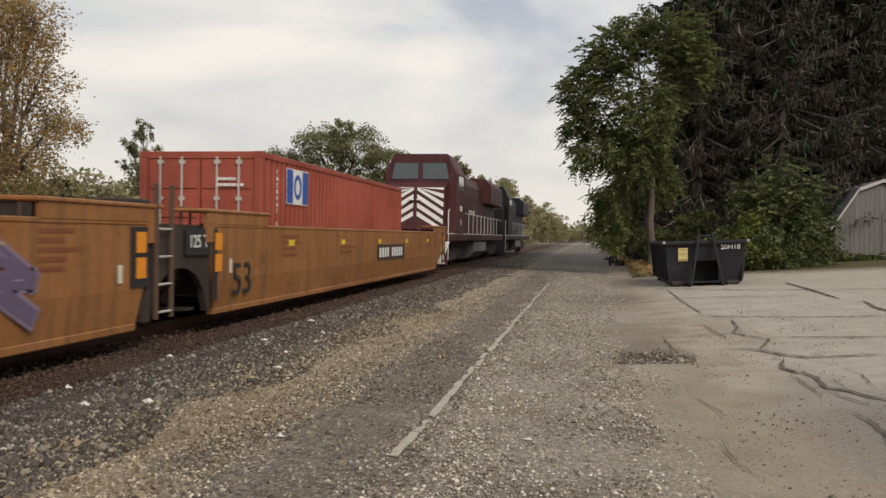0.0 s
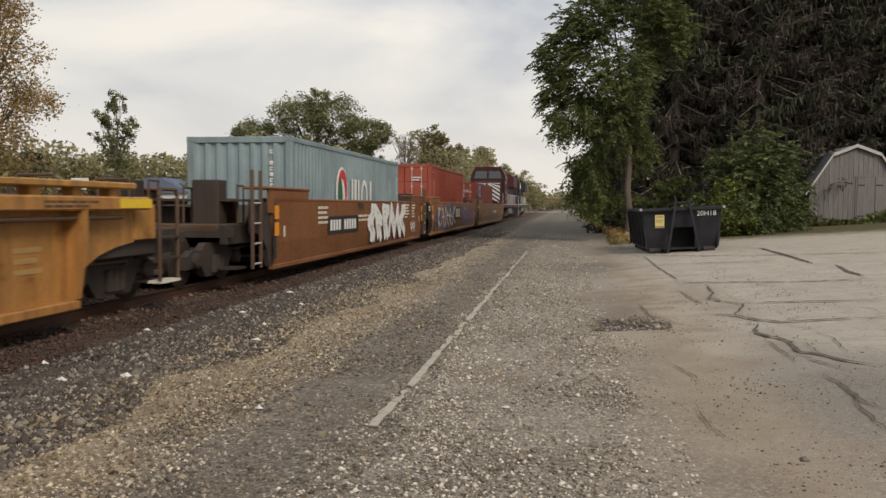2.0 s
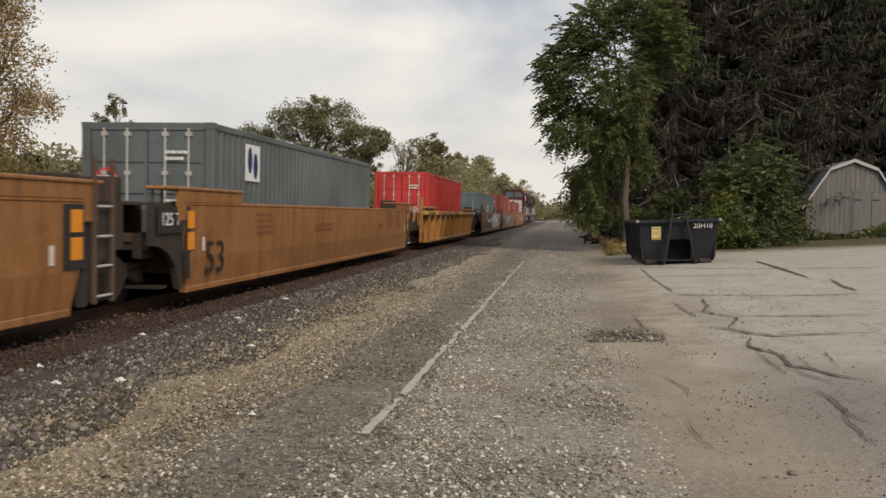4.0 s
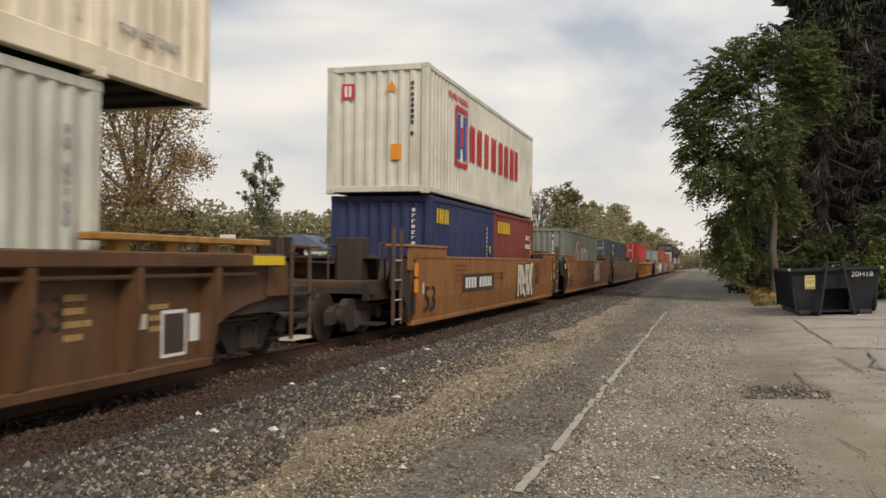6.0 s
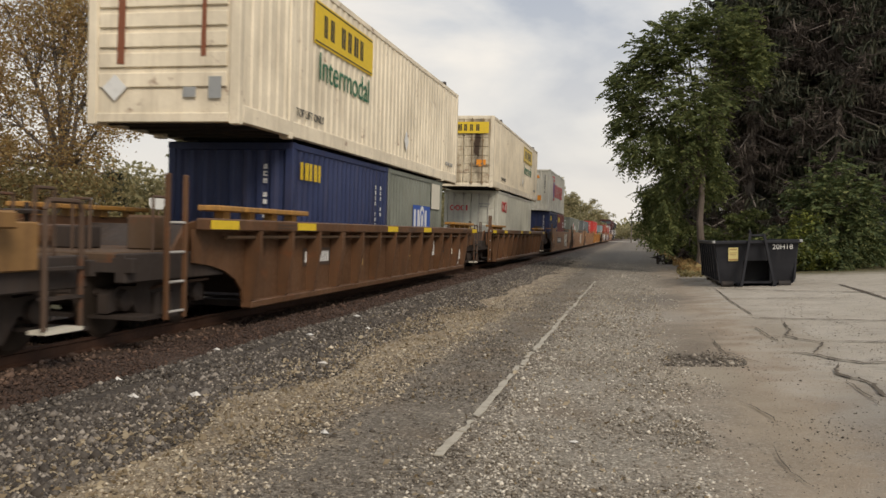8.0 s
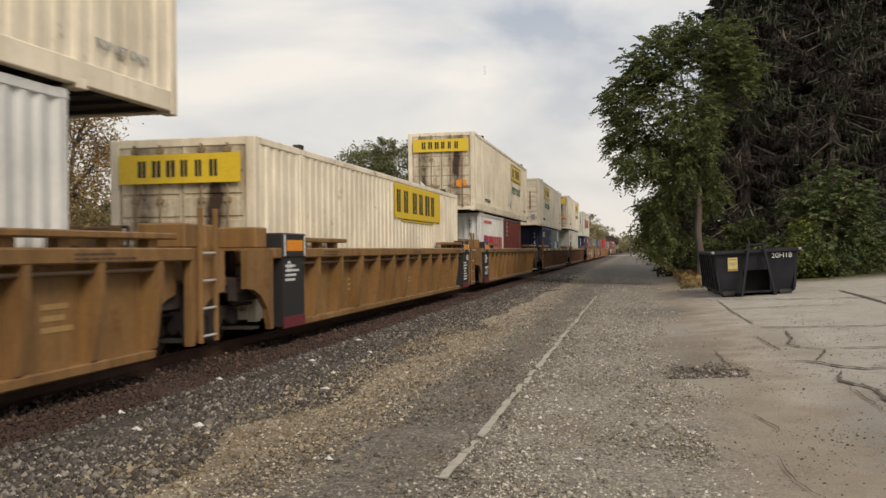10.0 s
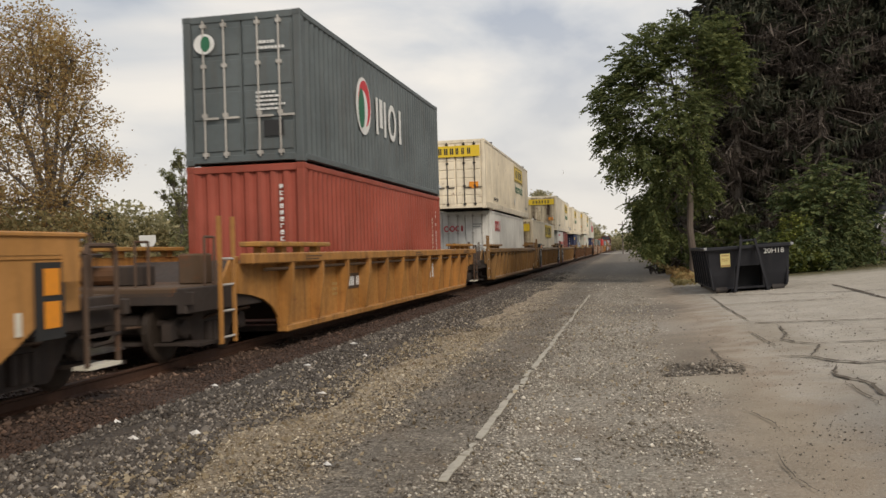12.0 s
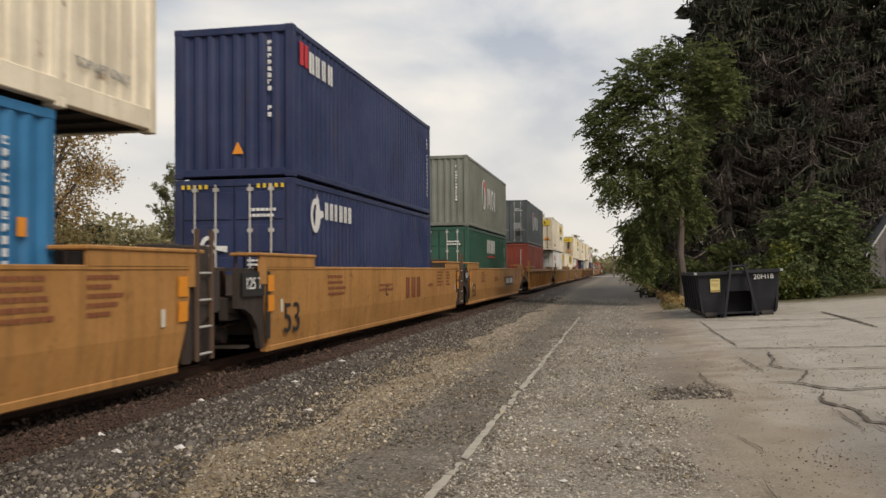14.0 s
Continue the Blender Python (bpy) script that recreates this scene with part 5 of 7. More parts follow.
def ground_material():
    m, n, l, b = shader("yard_ground", 0.9)
    geo = n.new("ShaderNodeNewGeometry")
    sep = n.new("ShaderNodeSeparateXYZ")
    l.new(geo.outputs["Position"], sep.inputs[0])
    big, _ = noise_fac(n, l, 0.35, 5, 0.2, 0.8)
    mid, midh = noise_fac(n, l, 1.6, 6, 0.3, 0.7)
    fine, fineh = noise_fac(n, l, 28, 5, 0.3, 0.7)
    grit, grith = noise_fac(n, l, 110, 3, 0.35, 0.65)
    tc = n.new("ShaderNodeTexCoord")
    peb = []
    for sc in (38, 85):
        vo = n.new("ShaderNodeTexVoronoi")
        vo.inputs["Scale"].default_value = sc
        l.new(tc.outputs["Object"], vo.inputs["Vector"])
        sp = n.new("ShaderNodeSeparateColor")
        l.new(vo.outputs["Color"], sp.inputs[0])
        k_ = value(n, l, "POWER", sp.outputs[0], 1.6)
        gap = value(n, l, "SUBTRACT", 1.25, value(n, l, "MULTIPLY", vo.outputs["Distance"], 1.3), True)
        peb.append(value(n, l, "MULTIPLY", k_, gap))
    asp_grit = grit
    grit = value(n, l, "ADD", value(n, l, "MULTIPLY", peb[0], 0.55), value(n, l, "ADD", value(n, l, "MULTIPLY", peb[1], 0.45), value(n, l, "MULTIPLY", asp_grit, 0.15)), True)
    wob = value(n, l, "MULTIPLY", value(n, l, "SUBTRACT", midh, 0.5), 2.2)
    x = value(n, l, "ADD", sep.outputs["X"], wob)

    def above(edge, soft):
        r = n.new("ShaderNodeMapRange")
        r.inputs[1].default_value, r.inputs[2].default_value = edge - soft, edge + soft
        l.new(x, r.inputs[0])
        return r.outputs[0]

    ballast = mixed(n, l, grit, (0.026, 0.019, 0.0145), (0.19, 0.16, 0.13))
    ballast = mixed(n, l, fine, mixed(n, l, 0.35, ballast, (0.07, 0.06, 0.055)), ballast)
    tan = mixed(n, l, grit, (0.19, 0.145, 0.095), (0.90, 0.79, 0.60))
    tan = mixed(n, l, value(n, l, "MULTIPLY", fine, 0.7), tan, (0.24, 0.185, 0.125))
    dark = mixed(n, l, grit, (0.06, 0.049, 0.038), (0.50, 0.44, 0.355))
    gravel = mixed(n, l, grit, (0.10, 0.082, 0.06), (0.85, 0.78, 0.66))
    gravel = mixed(n, l, value(n, l, "MULTIPLY", big, 0.5), gravel, (0.22, 0.19, 0.15))
    dirt = mixed(n, l, mid, (0.28, 0.213, 0.15), (0.42, 0.343, 0.262))
    dirt = mixed(n, l, value(n, l, "MULTIPLY", grit, 0.35), dirt, (0.50, 0.44, 0.36))
    asph = mixed(n, l, mid, (0.50, 0.45, 0.375), (0.66, 0.61, 0.53))
    asph = mixed(n, l, value(n, l, "MULTIPLY", asp_grit, 0.5), asph, (0.27, 0.24, 0.20))
    asph = mixed(n, l, value(n, l, "MULTIPLY", big, 0.35), asph, (0.34, 0.29, 0.225))
    blot, _ = noise_fac(n, l, 3.2, 9, 0.50, 0.66, rough=0.72)
    asph = mixed(n, l, value(n, l, "MULTIPLY", blot, 0.45), asph, (0.20, 0.175, 0.145))
    # exposed aggregate of the worn near stretch, and fine crazing
    agg = mixed(n, l, grit, (0.13, 0.115, 0.095), (0.74, 0.69, 0.60))
    agg = mixed(n, l, value(n, l, "MULTIPLY", mid, 0.45), agg, (0.26, 0.225, 0.175))
    near = n.new("ShaderNodeMapRange")
    near.inputs[1].default_value, near.inputs[2].default_value = 9.4, 6.6
    l.new(value(n, l, "ADD", sep.outputs["Y"], value(n, l, "MULTIPLY", wob, 2.4)), near.inputs[0])
    asph = mixed(n, l, value(n, l, "MULTIPLY", near.outputs[0], 0.85), asph, agg)
    cz = n.new("ShaderNodeTexVoronoi")
    cz.feature = "DISTANCE_TO_EDGE"
    cz.inputs["Scale"].default_value = 1.15
    warp = n.new("ShaderNodeVectorMath")
    warp.operation = "MULTIPLY_ADD"
    wn_ = n.new("ShaderNodeTexNoise")
    wn_.inputs["Scale"].default_value, wn_.inputs["Detail"].default_value = 2.5, 5
    l.new(tc.outputs["Object"], wn_.inputs["Vector"])
    l.new(wn_.outputs["Color"], warp.inputs[0])
    warp.inputs[1].default_value = (0.55, 0.55, 0.0)
    l.new(tc.outputs["Object"], warp.inputs[2])
    l.new(warp.outputs[0], cz.inputs["Vector"])
    thin = n.new("ShaderNodeMapRange")
    thin.inputs[1].default_value, thin.inputs[2].default_value = 0.014, 0.004
    l.new(cz.outputs["Distance"], thin.inputs[0])
    broken, _ = noise_fac(n, l, 0.8, 4, 0.50, 0.62)
    asph = mixed(n, l, value(n, l, "MULTIPLY", value(n, l, "MULTIPLY", thin.outputs[0], broken), 0.6), asph, (0.13, 0.11, 0.085))
    c = mixed(n, l, above(-3.4, 0.4), ballast, tan)
    c = mixed(n, l, above(-2.45, 0.3), c, dark)
    c = mixed(n, l, above(-1.15, 0.3), c, gravel)
    c = mixed(n, l, above(0.75, 0.55), c, dirt)
    c = mixed(n, l, above(1.75, 0.5), c, asph)
    # brown organic dirt in drifts
    drift, _ = noise_fac(n, l, 0.9, 7, 0.50, 0.68)
    lane = value(n, l, "MULTIPLY", above(-4.3, 0.5), value(n, l, "SUBTRACT", 1.0, above(0.6, 1.0)))
    c = mixed(n, l, value(n, l, "MULTIPLY", value(n, l, "MULTIPLY", drift, lane), 0.5), c, (0.17, 0.115, 0.068))
    # the far road is one even grey-brown
    far = n.new("ShaderNodeMapRange")
    far.inputs[1].default_value, far.inputs[2].default_value = 17, 50
    l.new(sep.outputs["Y"], far.inputs[0])
    road = mixed(n, l, mid, (0.095, 0.082, 0.066), (0.18, 0.158, 0.13))
    rm = value(n, l, "MULTIPLY", value(n, l, "MULTIPLY", far.outputs[0], above(-3.6, 0.8)), value(n, l, "SUBTRACT", 1.0, above(2.6, 0.6)))
    c = mixed(n, l, value(n, l, "MULTIPLY", rm, 0.8), c, road)
    # worn hollow of loose dark stones
    for px, py, rx, ry, col, amt in ((0.72, 11.2, 0.42, 0.62, (0.05, 0.038, 0.027), 1.0), (0.80, 12.1, 0.5, 1.2, (0.15, 0.12, 0.09), 0.6), (0.75, 9.9, 0.55, 0.9, (0.40, 0.345, 0.265), 0.8), (0.7, 14.0, 0.8, 1.6, (0.20, 0.165, 0.125), 0.6), (0.35, 21.5, 1.3, 2.6, (0.10, 0.09, 0.08), 0.6), (0.3, 16.8, 1.5, 1.5, (0.36, 0.33, 0.29), 0.5), (3.0, 5.2, 0.8, 0.8, (0.13, 0.12, 0.11), 0.6), (2.3, 7.0, 0.9, 2.6, (0.22, 0.20, 0.175), 0.6), (1.2, 7.6, 0.5, 2.6, (0.36, 0.30, 0.22), 0.5), (2.2, 14.0, 0.5, 3.5, (0.30, 0.25, 0.185), 0.55)):
        dx = value(n, l, "DIVIDE", value(n, l, "SUBTRACT", value(n, l, "ADD", sep.outputs["X"], value(n, l, "MULTIPLY", wob, 0.25)), px), rx)
        dy = value(n, l, "DIVIDE", value(n, l, "SUBTRACT", sep.outputs["Y"], py), ry)
        d = value(n, l, "ADD", value(n, l, "MULTIPLY", dx, dx), value(n, l, "MULTIPLY", dy, dy))
        f = value(n, l, "SUBTRACT", 1.0, d, True)
        c = mixed(n, l, value(n, l, "MULTIPLY", f, amt), c, col)
    # grass and leaf litter past the edge of the yard and across the track
    verge = n.new("ShaderNodeMapRange")
    verge.inputs[1].default_value, verge.inputs[2].default_value = 30.0, 33.0
    l.new(value(n, l, "ADD", sep.outputs["Y"], value(n, l, "MULTIPLY", wob, 2.0)), verge.inputs[0])
    grass = mixed(n, l, fine, (0.05, 0.055, 0.02), (0.15, 0.12, 0.05))
    c = mixed(n, l, value(n, l, "MULTIPLY", verge.outputs[0], above(2.4, 0.5)), c, grass)
    bed = mixed(n, l, grit, (0.05, 0.03, 0.022), (0.14, 0.088, 0.064))
    be = n.new("ShaderNodeMapRange")
    be.inputs[1].default_value, be.inputs[2].default_value = -5.02, -4.86
    l.new(value(n, l, "ADD", sep.outputs["X"], value(n, l, "MULTIPLY", wob, 0.2)), be.inputs[0])
    c = mixed(n, l, be.outputs[0], bed, c)
    c = mixed(n, l, above(-9.4, 0.4), grass, c)
    l.new(c, b.inputs["Base Color"])
    hh = value(n, l, "ADD", fineh, value(n, l, "MULTIPLY", grith, 0.7))
    bumped(n, l, b, hh, 0.03, 0.8)
    return m


def ground_sheet():
    xs = [-900, -300, -120, -60, -30, -16, -12, -9.6, -9.0, -8.6, -5.75, -5.45, -5.2] + [-5 + 0.5 * i for i in range(12)] + [1.0 + 1.0 * i for i in range(14)] + [16, 20, 30, 60, 120, 300, 900]
    ys = [-300, -60, -20] + [-10 + 1.0 * i for i in range(50)] + [42, 46, 52, 60, 80, 110, 150, 200, 300, 500, 900, 2500]
    v, f = [], []
    for y in ys:
        for x in xs:
            z = ground_z(x, y)
            if -9.3 < x < -5.6:
                z -= 0.06
            elif -5.6 < x < 8 and -5 < y < 40:
                z += 0.015 * noise.noise((x * 0.9, y * 0.9, 0))
            v.append((x, y, z))
    nx = len(xs)
    for j in range(len(ys) - 1):
        for i in range(nx - 1):
            f.append((j * nx + i, j * nx + i + 1, (j + 1) * nx + i + 1, (j + 1) * nx + i))
    me = bpy.data.meshes.new("ground")
    me.from_pydata(v, [], f)
    me.materials.append(ground_material())
    ob = new("ground", me)
    return tagged(ob, "gravel, worn asphalt and dirt yard beside the railway", "ground", kind="structure")


ground = ground_sheet()

# stones lying on the gravel, ballast and strip of pale grit
def stone_shapes(seed):
    """A crushed, angular stone of eight faces."""
    rnd = random.Random(seed)
    v = [(1, 0, 0), (-1, 0, 0), (0, 1, 0), (0, -1, 0), (0, 0, 1), (0, 0, -1)]
    v = [tuple(c * rnd.uniform(0.75, 1.3) + rnd.uniform(-0.3, 0.3) for c in p) for p in v]
    f = [(0, 2, 4), (2, 1, 4), (1, 3, 4), (3, 0, 4), (2, 0, 5), (1, 2, 5), (3, 1, 5), (0, 3, 5)]
    return np.array(v), np.array(f)


def stone_material(name, lo, hi, at=0.78):
    m, n, l, b = shader(name, 0.85)
    g = n.new("ShaderNodeNewGeometry")
    r = n.new("ShaderNodeValToRGB")
    e = r.color_ramp.elements
    e[0].color, e[1].color = (*lo, 1), (*hi, 1)
    e[0].position, e[1].position = 0.05, 1.0
    mid = e.new(at)
    mid.color = (*(a + (b_ - a) * 0.27 for a, b_ in zip(lo, hi)), 1)
    l.new(g.outputs["Random Per Island"], r.inputs[0])
    f, h = noise_fac(n, l, 60, 3)
    c = mixed(n, l, value(n, l, "MULTIPLY", f, 0.3), r.outputs[0], tuple(x * 0.5 for x in lo))
    l.new(c, b.inputs["Base Color"])
    return m


def scatter_stones(name, label, count, xr, yr, size, mat, seed, flat=0.6, lift=0.2, zfun=ground_z, fade=0.0):
    rng = np.random.RandomState(seed)
    y = yr[0] + (yr[1] - yr[0]) * rng.rand(count) ** 1.7 * rng.rand(count) ** 0.55
    x = rng.uniform(xr[0], xr[1], count)
    x = np.where(x > -4.6, x + 0.45 * np.array([noise.noise((b * 0.5, a, seed)) for a, b in zip(x, y)]), x)
    if fade:
        far = rng.rand(count) < 0.35
        x = np.where(far, xr[1] + np.abs(rng.normal(0, fade, count)), x)
    sz = size * np.exp(rng.normal(0, 0.38, count))
    z = np.array([zfun(a, b) for a, b in zip(x, y)]) + sz * lift
    V, F, at = [], [], 0
    for g in range(6):
        sv, sf = stone_shapes(seed * 10 + g)
        i = np.arange(g, count, 6)
        a = rng.rand(len(i)) * 6.28
        p = sv[None] * (sz[i][:, None, None]) * np.stack([np.ones(len(i)), rng.uniform(0.65, 1.0, len(i)), np.full(len(i), flat)], 1)[:, None, :]
        ca, sa = np.cos(a)[:, None], np.sin(a)[:, None]
        w = np.stack([p[:, :, 0] * ca - p[:, :, 1] * sa + x[i][:, None], p[:, :, 0] * sa + p[:, :, 1] * ca + y[i][:, None], p[:, :, 2] + z[i][:, None]], 2)
        V.append(w.reshape(-1, 3))
        F.append((sf[None] + (np.arange(len(i)) * len(sv))[:, None, None]).reshape(-1, 3) + at)
        at += len(i) * len(sv)
    return joined(name, np.concatenate(V), np.concatenate(F), mat, label)


def joined(name, V, F, mat, label, category="stones", parent=None):
    me = bpy.data.meshes.new(name)
    k = F.shape[1]
    me.vertices.add(len(V))
    me.vertices.foreach_set("co", V.astype(np.float32).ravel())
    me.loops.add(F.size)
    me.loops.foreach_set("vertex_index", F.astype(np.int32).ravel())
    me.polygons.add(len(F))
    me.polygons.foreach_set("loop_start", np.arange(0, F.size, k, dtype=np.int32))
    me.update(calc_edges=True)
    me.validate()
    me.materials.append(mat)
    ob = new(name, me)
    if parent:
        ob.parent = parent
        ob["kind"] = "stuff"
        return ob
    return tagged(ob, label, category, kind="stuff")


S_BALLAST = stone_material("ballast_stone", (0.040, 0.032, 0.026), (0.38, 0.335, 0.285), 0.78)
S_TAN = stone_material("tan_grit", (0.20, 0.155, 0.105), (0.82, 0.72, 0.56), 0.5)
S_DARK = stone_material("dark_gravel", (0.07, 0.057, 0.044), (0.52, 0.46, 0.38))
S_PALE = stone_material("pale_gravel", (0.13, 0.108, 0.08), (0.78, 0.72, 0.62), 0.55)
scatter_stones("ballast", "grey crushed-stone ballast along the track", 46000, (-4.86, -3.1), (3.3, 58), 0.0175, S_BALLAST, 1)
scatter_stones("tan_grit", "pale tan grit and dry litter", 21000, (-3.75, -2.15), (3.2, 50), 0.0095, S_TAN, 2)
scatter_stones("dark_gravel", "fine dark gravel", 20000, (-2.8, -1.1), (3.2, 50), 0.010, S_DARK, 3)
scatter_stones("pale_gravel", "pale crushed gravel on the yard", 42000, (-1.4, 0.72), (3.2, 50), 0.0095, S_PALE, 4)
scatter_stones("loose_stones", "loose dark stones in a worn hollow", 700, (0.40, 1.05), (10.6, 12.0), 0.017, S_DARK, 5)
scatter_stones("asphalt_crumbs", "crumbs of asphalt and grit on the yard", 9000, (0.7, 5.0), (3.4, 26), 0.0065, S_DARK, 6)
# single pale stones that catch the eye
white_stone = flat_mark("white_stone", (0.62, 0.60, 0.57))
for i, (x, y, s) in enumerate(((-3.33, 9.14, 0.048), (-3.74, 7.03, 0.045), (-4.4, 11.5, 0.05), (-4.9, 9.7, 0.04), (-4.2, 6.8, 0.035), (-4.6, 14.2, 0.05), (-3.9, 12.6, 0.04), (-4.8, 7.5, 0.04), (-2.2, 6.1, 0.03), (-0.4, 6.4, 0.03))):
    sv, sf = stone_shapes(100 + i)
    sh = Shape()
    sh.add([(p[0] * s * 1.3, p[1] * s, p[2] * s * 0.7) for p in sv], [tuple(int(k) for k in q_) for q_ in sf])
    ob = new("stone", sh.mesh("stone"))
    ob.data.materials.append(white_stone)
    ob.location = (x, y, ground_z(x) + s * 0.4)
    tagged(ob, "single pale limestone lump on the ballast", "stone", "pale stones")

# ---- painted line ----
rnd = random.Random(12)
line_mat = flat_mark("worn_line_paint", (0.42, 0.385, 0.32), 0.9, 1.0)
line_ob = thing("painted_line", pose(-1.24, 0, 0), "worn broken white line on the gravel yard", "road marking", kind="structure")
y = 5.7
while y < 28.5:
    L_ = rnd.uniform(0.35, 1.1)
    s = Shape()
    w0, w1 = rnd.uniform(0.020, 0.036), rnd.uniform(0.020, 0.036)
    o = rnd.uniform(-0.015, 0.015)
    pts = [(-w0 + o, y), (w0 + o, y - rnd.uniform(0, 0.05))]
    k = 5
    right = [(w1 + o + rnd.uniform(-0.014, 0.014), y + L_ * i / k) for i in range(1, k + 1)]
    left = [(-w1 + o + rnd.uniform(-0.014, 0.014), y + L_ * i / k) for i in range(k, 0, -1)]
    s.prism(pts + right + left, "z", 0.014, 0.024)
    part("dash", s, line_mat, line_ob)
    y += L_ + rnd.choice((0.02, 0.04, 0.10, 0.2))

# ---- cracks in the asphalt ----
crack_mat = flat_mark("crack_dirt", (0.105, 0.085, 0.064), 0.95, 0.5)


def crack(points, w, seed):
    rnd = random.Random(seed)
    pts = []
    for (xa, ya), (xb, yb) in zip(points, points[1:]):
        n = max(2, int(math.hypot(xb - xa, yb - ya) / 0.09))
        for i in range(n):
            t = i / n
            pts.append((xa + (xb - xa) * t + rnd.uniform(-0.018, 0.018), ya + (yb - ya) * t + rnd.uniform(-0.03, 0.03)))
    pts.append(points[-1])
    s = Shape()
    last = None
    for i, (x, y) in enumerate(pts):
        a = pts[min(i + 1, len(pts) - 1)]
        b_ = pts[max(i - 1, 0)]
        d = Vector((a[0] - b_[0], a[1] - b_[1])).normalized()
        k = w * rnd.uniform(0.3, 1.0) * min(1.0, 0.2 + 0.15 * min(i, len(pts) - 1 - i))
        cur = [(x - d.y * k, y + d.x * k, ground_z(x - d.y * k) + 0.02), (x + d.y * k, y - d.x * k, ground_z(x + d.y * k) + 0.02)]
        if last:
            s.add(last + [cur[1], cur[0]], [(0, 1, 2, 3)])
        last = cur
    ob = new("pavement_crack", s.mesh("pavement_crack"))
    ob.data.materials.append(crack_mat)
    return tagged(ob, "dark earth-filled crack in worn asphalt", "crack", "cracks in the asphalt", "structure")


crack([(2.47, 12.78), (3.13, 12.64), (3.82, 12.47), (4.27, 12.34)], 0.045, 0)
crack([(1.81, 11.74), (2.16, 11.49), (2.33, 10.99), (2.56, 10.71), (2.99, 10.76), (3.71, 10.71)], 0.045, 1)
crack([(1.85, 16.40), (2.96, 15.87), (4.13, 15.29), (4.95, 15.35), (5.22, 15.17)], 0.050, 2)
crack([(1.74, 25.43), (3.61, 23.33), (5.40, 22.07), (7.25, 21.14)], 0.060, 3)
crack([(1.98, 21.19), (3.11, 20.86), (4.73, 20.28)], 0.045, 4)
crack([(5.38, 25.45), (5.29, 22.17), (5.11, 19.02)], 0.060, 5)
crack([(5.39, 18.45), (5.13, 16.84), (5.10, 15.83)], 0.045, 6)
crack([(2.13, 24.49), (2.08, 20.17), (2.11, 17.78), (2.10, 16.74)], 0.022, 7)
crack([(2.45, 15.72), (2.34, 14.29), (2.16, 13.53), (2.25, 13.10), (2.50, 12.63), (2.33, 12.03), (2.16, 11.49)], 0.026, 8)
crack([(1.88, 14.99), (1.93, 13.63), (1.96, 12.72)], 0.018, 9)
crack([(2.27, 10.66), (2.10, 10.01), (2.16, 9.70), (2.30, 9.35), (2.24, 8.66), (2.37, 8.48), (2.48, 8.15), (2.72, 7.78)], 0.036, 10)
crack([(2.41, 9.21), (2.41, 8.79), (2.39, 8.53)], 0.013, 11)
crack([(2.10, 9.60), (2.11, 8.86), (2.10, 8.39), (2.08, 8.10)], 0.014, 12)
crack([(2.23, 8.51), (2.26, 8.15), (2.34, 7.91), (2.36, 7.77), (2.60, 7.65)], 0.014, 13)
crack([(2.13, 7.57), (2.17, 7.32), (2.18, 6.99), (2.15, 6.76), (2.15, 6.51), (2.20, 6.45), (2.20, 6.25)], 0.020, 14)
crack([(2.17, 7.32), (2.25, 7.09), (2.35, 6.96)], 0.012, 15)
crack([(2.15, 6.76), (2.07, 6.27), (2.05, 6.03), (2.03, 5.74)], 0.020, 16)
crack([(2.15, 6.51), (2.30, 6.68)], 0.012, 17)
crack([(0.97, 8.33), (1.06, 8.03), (1.12, 7.68), (1.13, 7.44)], 0.016, 18)
crack([(0.99, 6.59), (0.99, 6.24), (1.01, 5.92), (1.08, 5.57)], 0.011, 19)
crack([(1.10, 13.22), (1.14, 11.87), (1.35, 11.12), (1.46, 10.67)], 0.016, 20)
crack([(3.81, 11.75), (3.81, 11.16)], 0.018, 21)
crack([(2.71, 9.83), (2.74, 9.34), (2.62, 8.48)], 0.010, 22)

# ---- track ----
track = thing("railway_track", pose(TX, 0, 0), "railway track with brown ties and worn steel rails", "railway", kind="structure")
rail_mat = P("rail_steel", (0.06, 0.026, 0.014), amount=0.4, rough=0.6, streak=False)
prof = [(-0.07, -0.05), (0.07, -0.05), (0.07, -0.035), (0.012, -0.015), (0.012, 0.075), (0.036, 0.09), (0.036, 0.118), (0.025, 0.12), (-0.025, 0.12), (-0.036, 0.118), (-0.036, 0.09), (-0.012, 0.075), (-0.012, -0.015), (-0.07, -0.035)]
for sx in (-1, 1):
    part("rail", Shape().prism([(sx * 0.755 + a, b_) for a, b_ in prof], "y", -60, 420), rail_mat, track, "steel rail, brown with rust on its sides")
tie_me = Shape().box(-1.28, 1.28, -0.115, 0.115, -0.19, -0.05, 0.012).mesh("tie")
tie_mat = P("tie_wood", (0.06, 0.036, 0.025), dirt=(0.09, 0.055, 0.038), amount=0.8, rough=0.9, streak=False)
tie_me.materials.append(tie_mat)
# bed stones coloured lighter than the shoulder to offset shade under the train
bed_mat = stone_material("lightened_bed_stone", (0.09, 0.056, 0.04), (0.28, 0.18, 0.13))
shoulder_mat = stone_material("brown_shoulder_stone", (0.04, 0.022, 0.015), (0.13, 0.074, 0.05))
scatter_stones("brown_ballast", "dark brown ballast along the tie ends", 14000, (TX + 1.5, -4.84), (3.3, 58), 0.02, shoulder_mat, 18)
scatter_stones("track_ballast", "brown ballast between the ties, lightened against the shade under the train", 12000, (TX - 1.7, TX + 1.5), (3, 60), 0.024, bed_mat, 8, zfun=lambda x, y: -0.05)


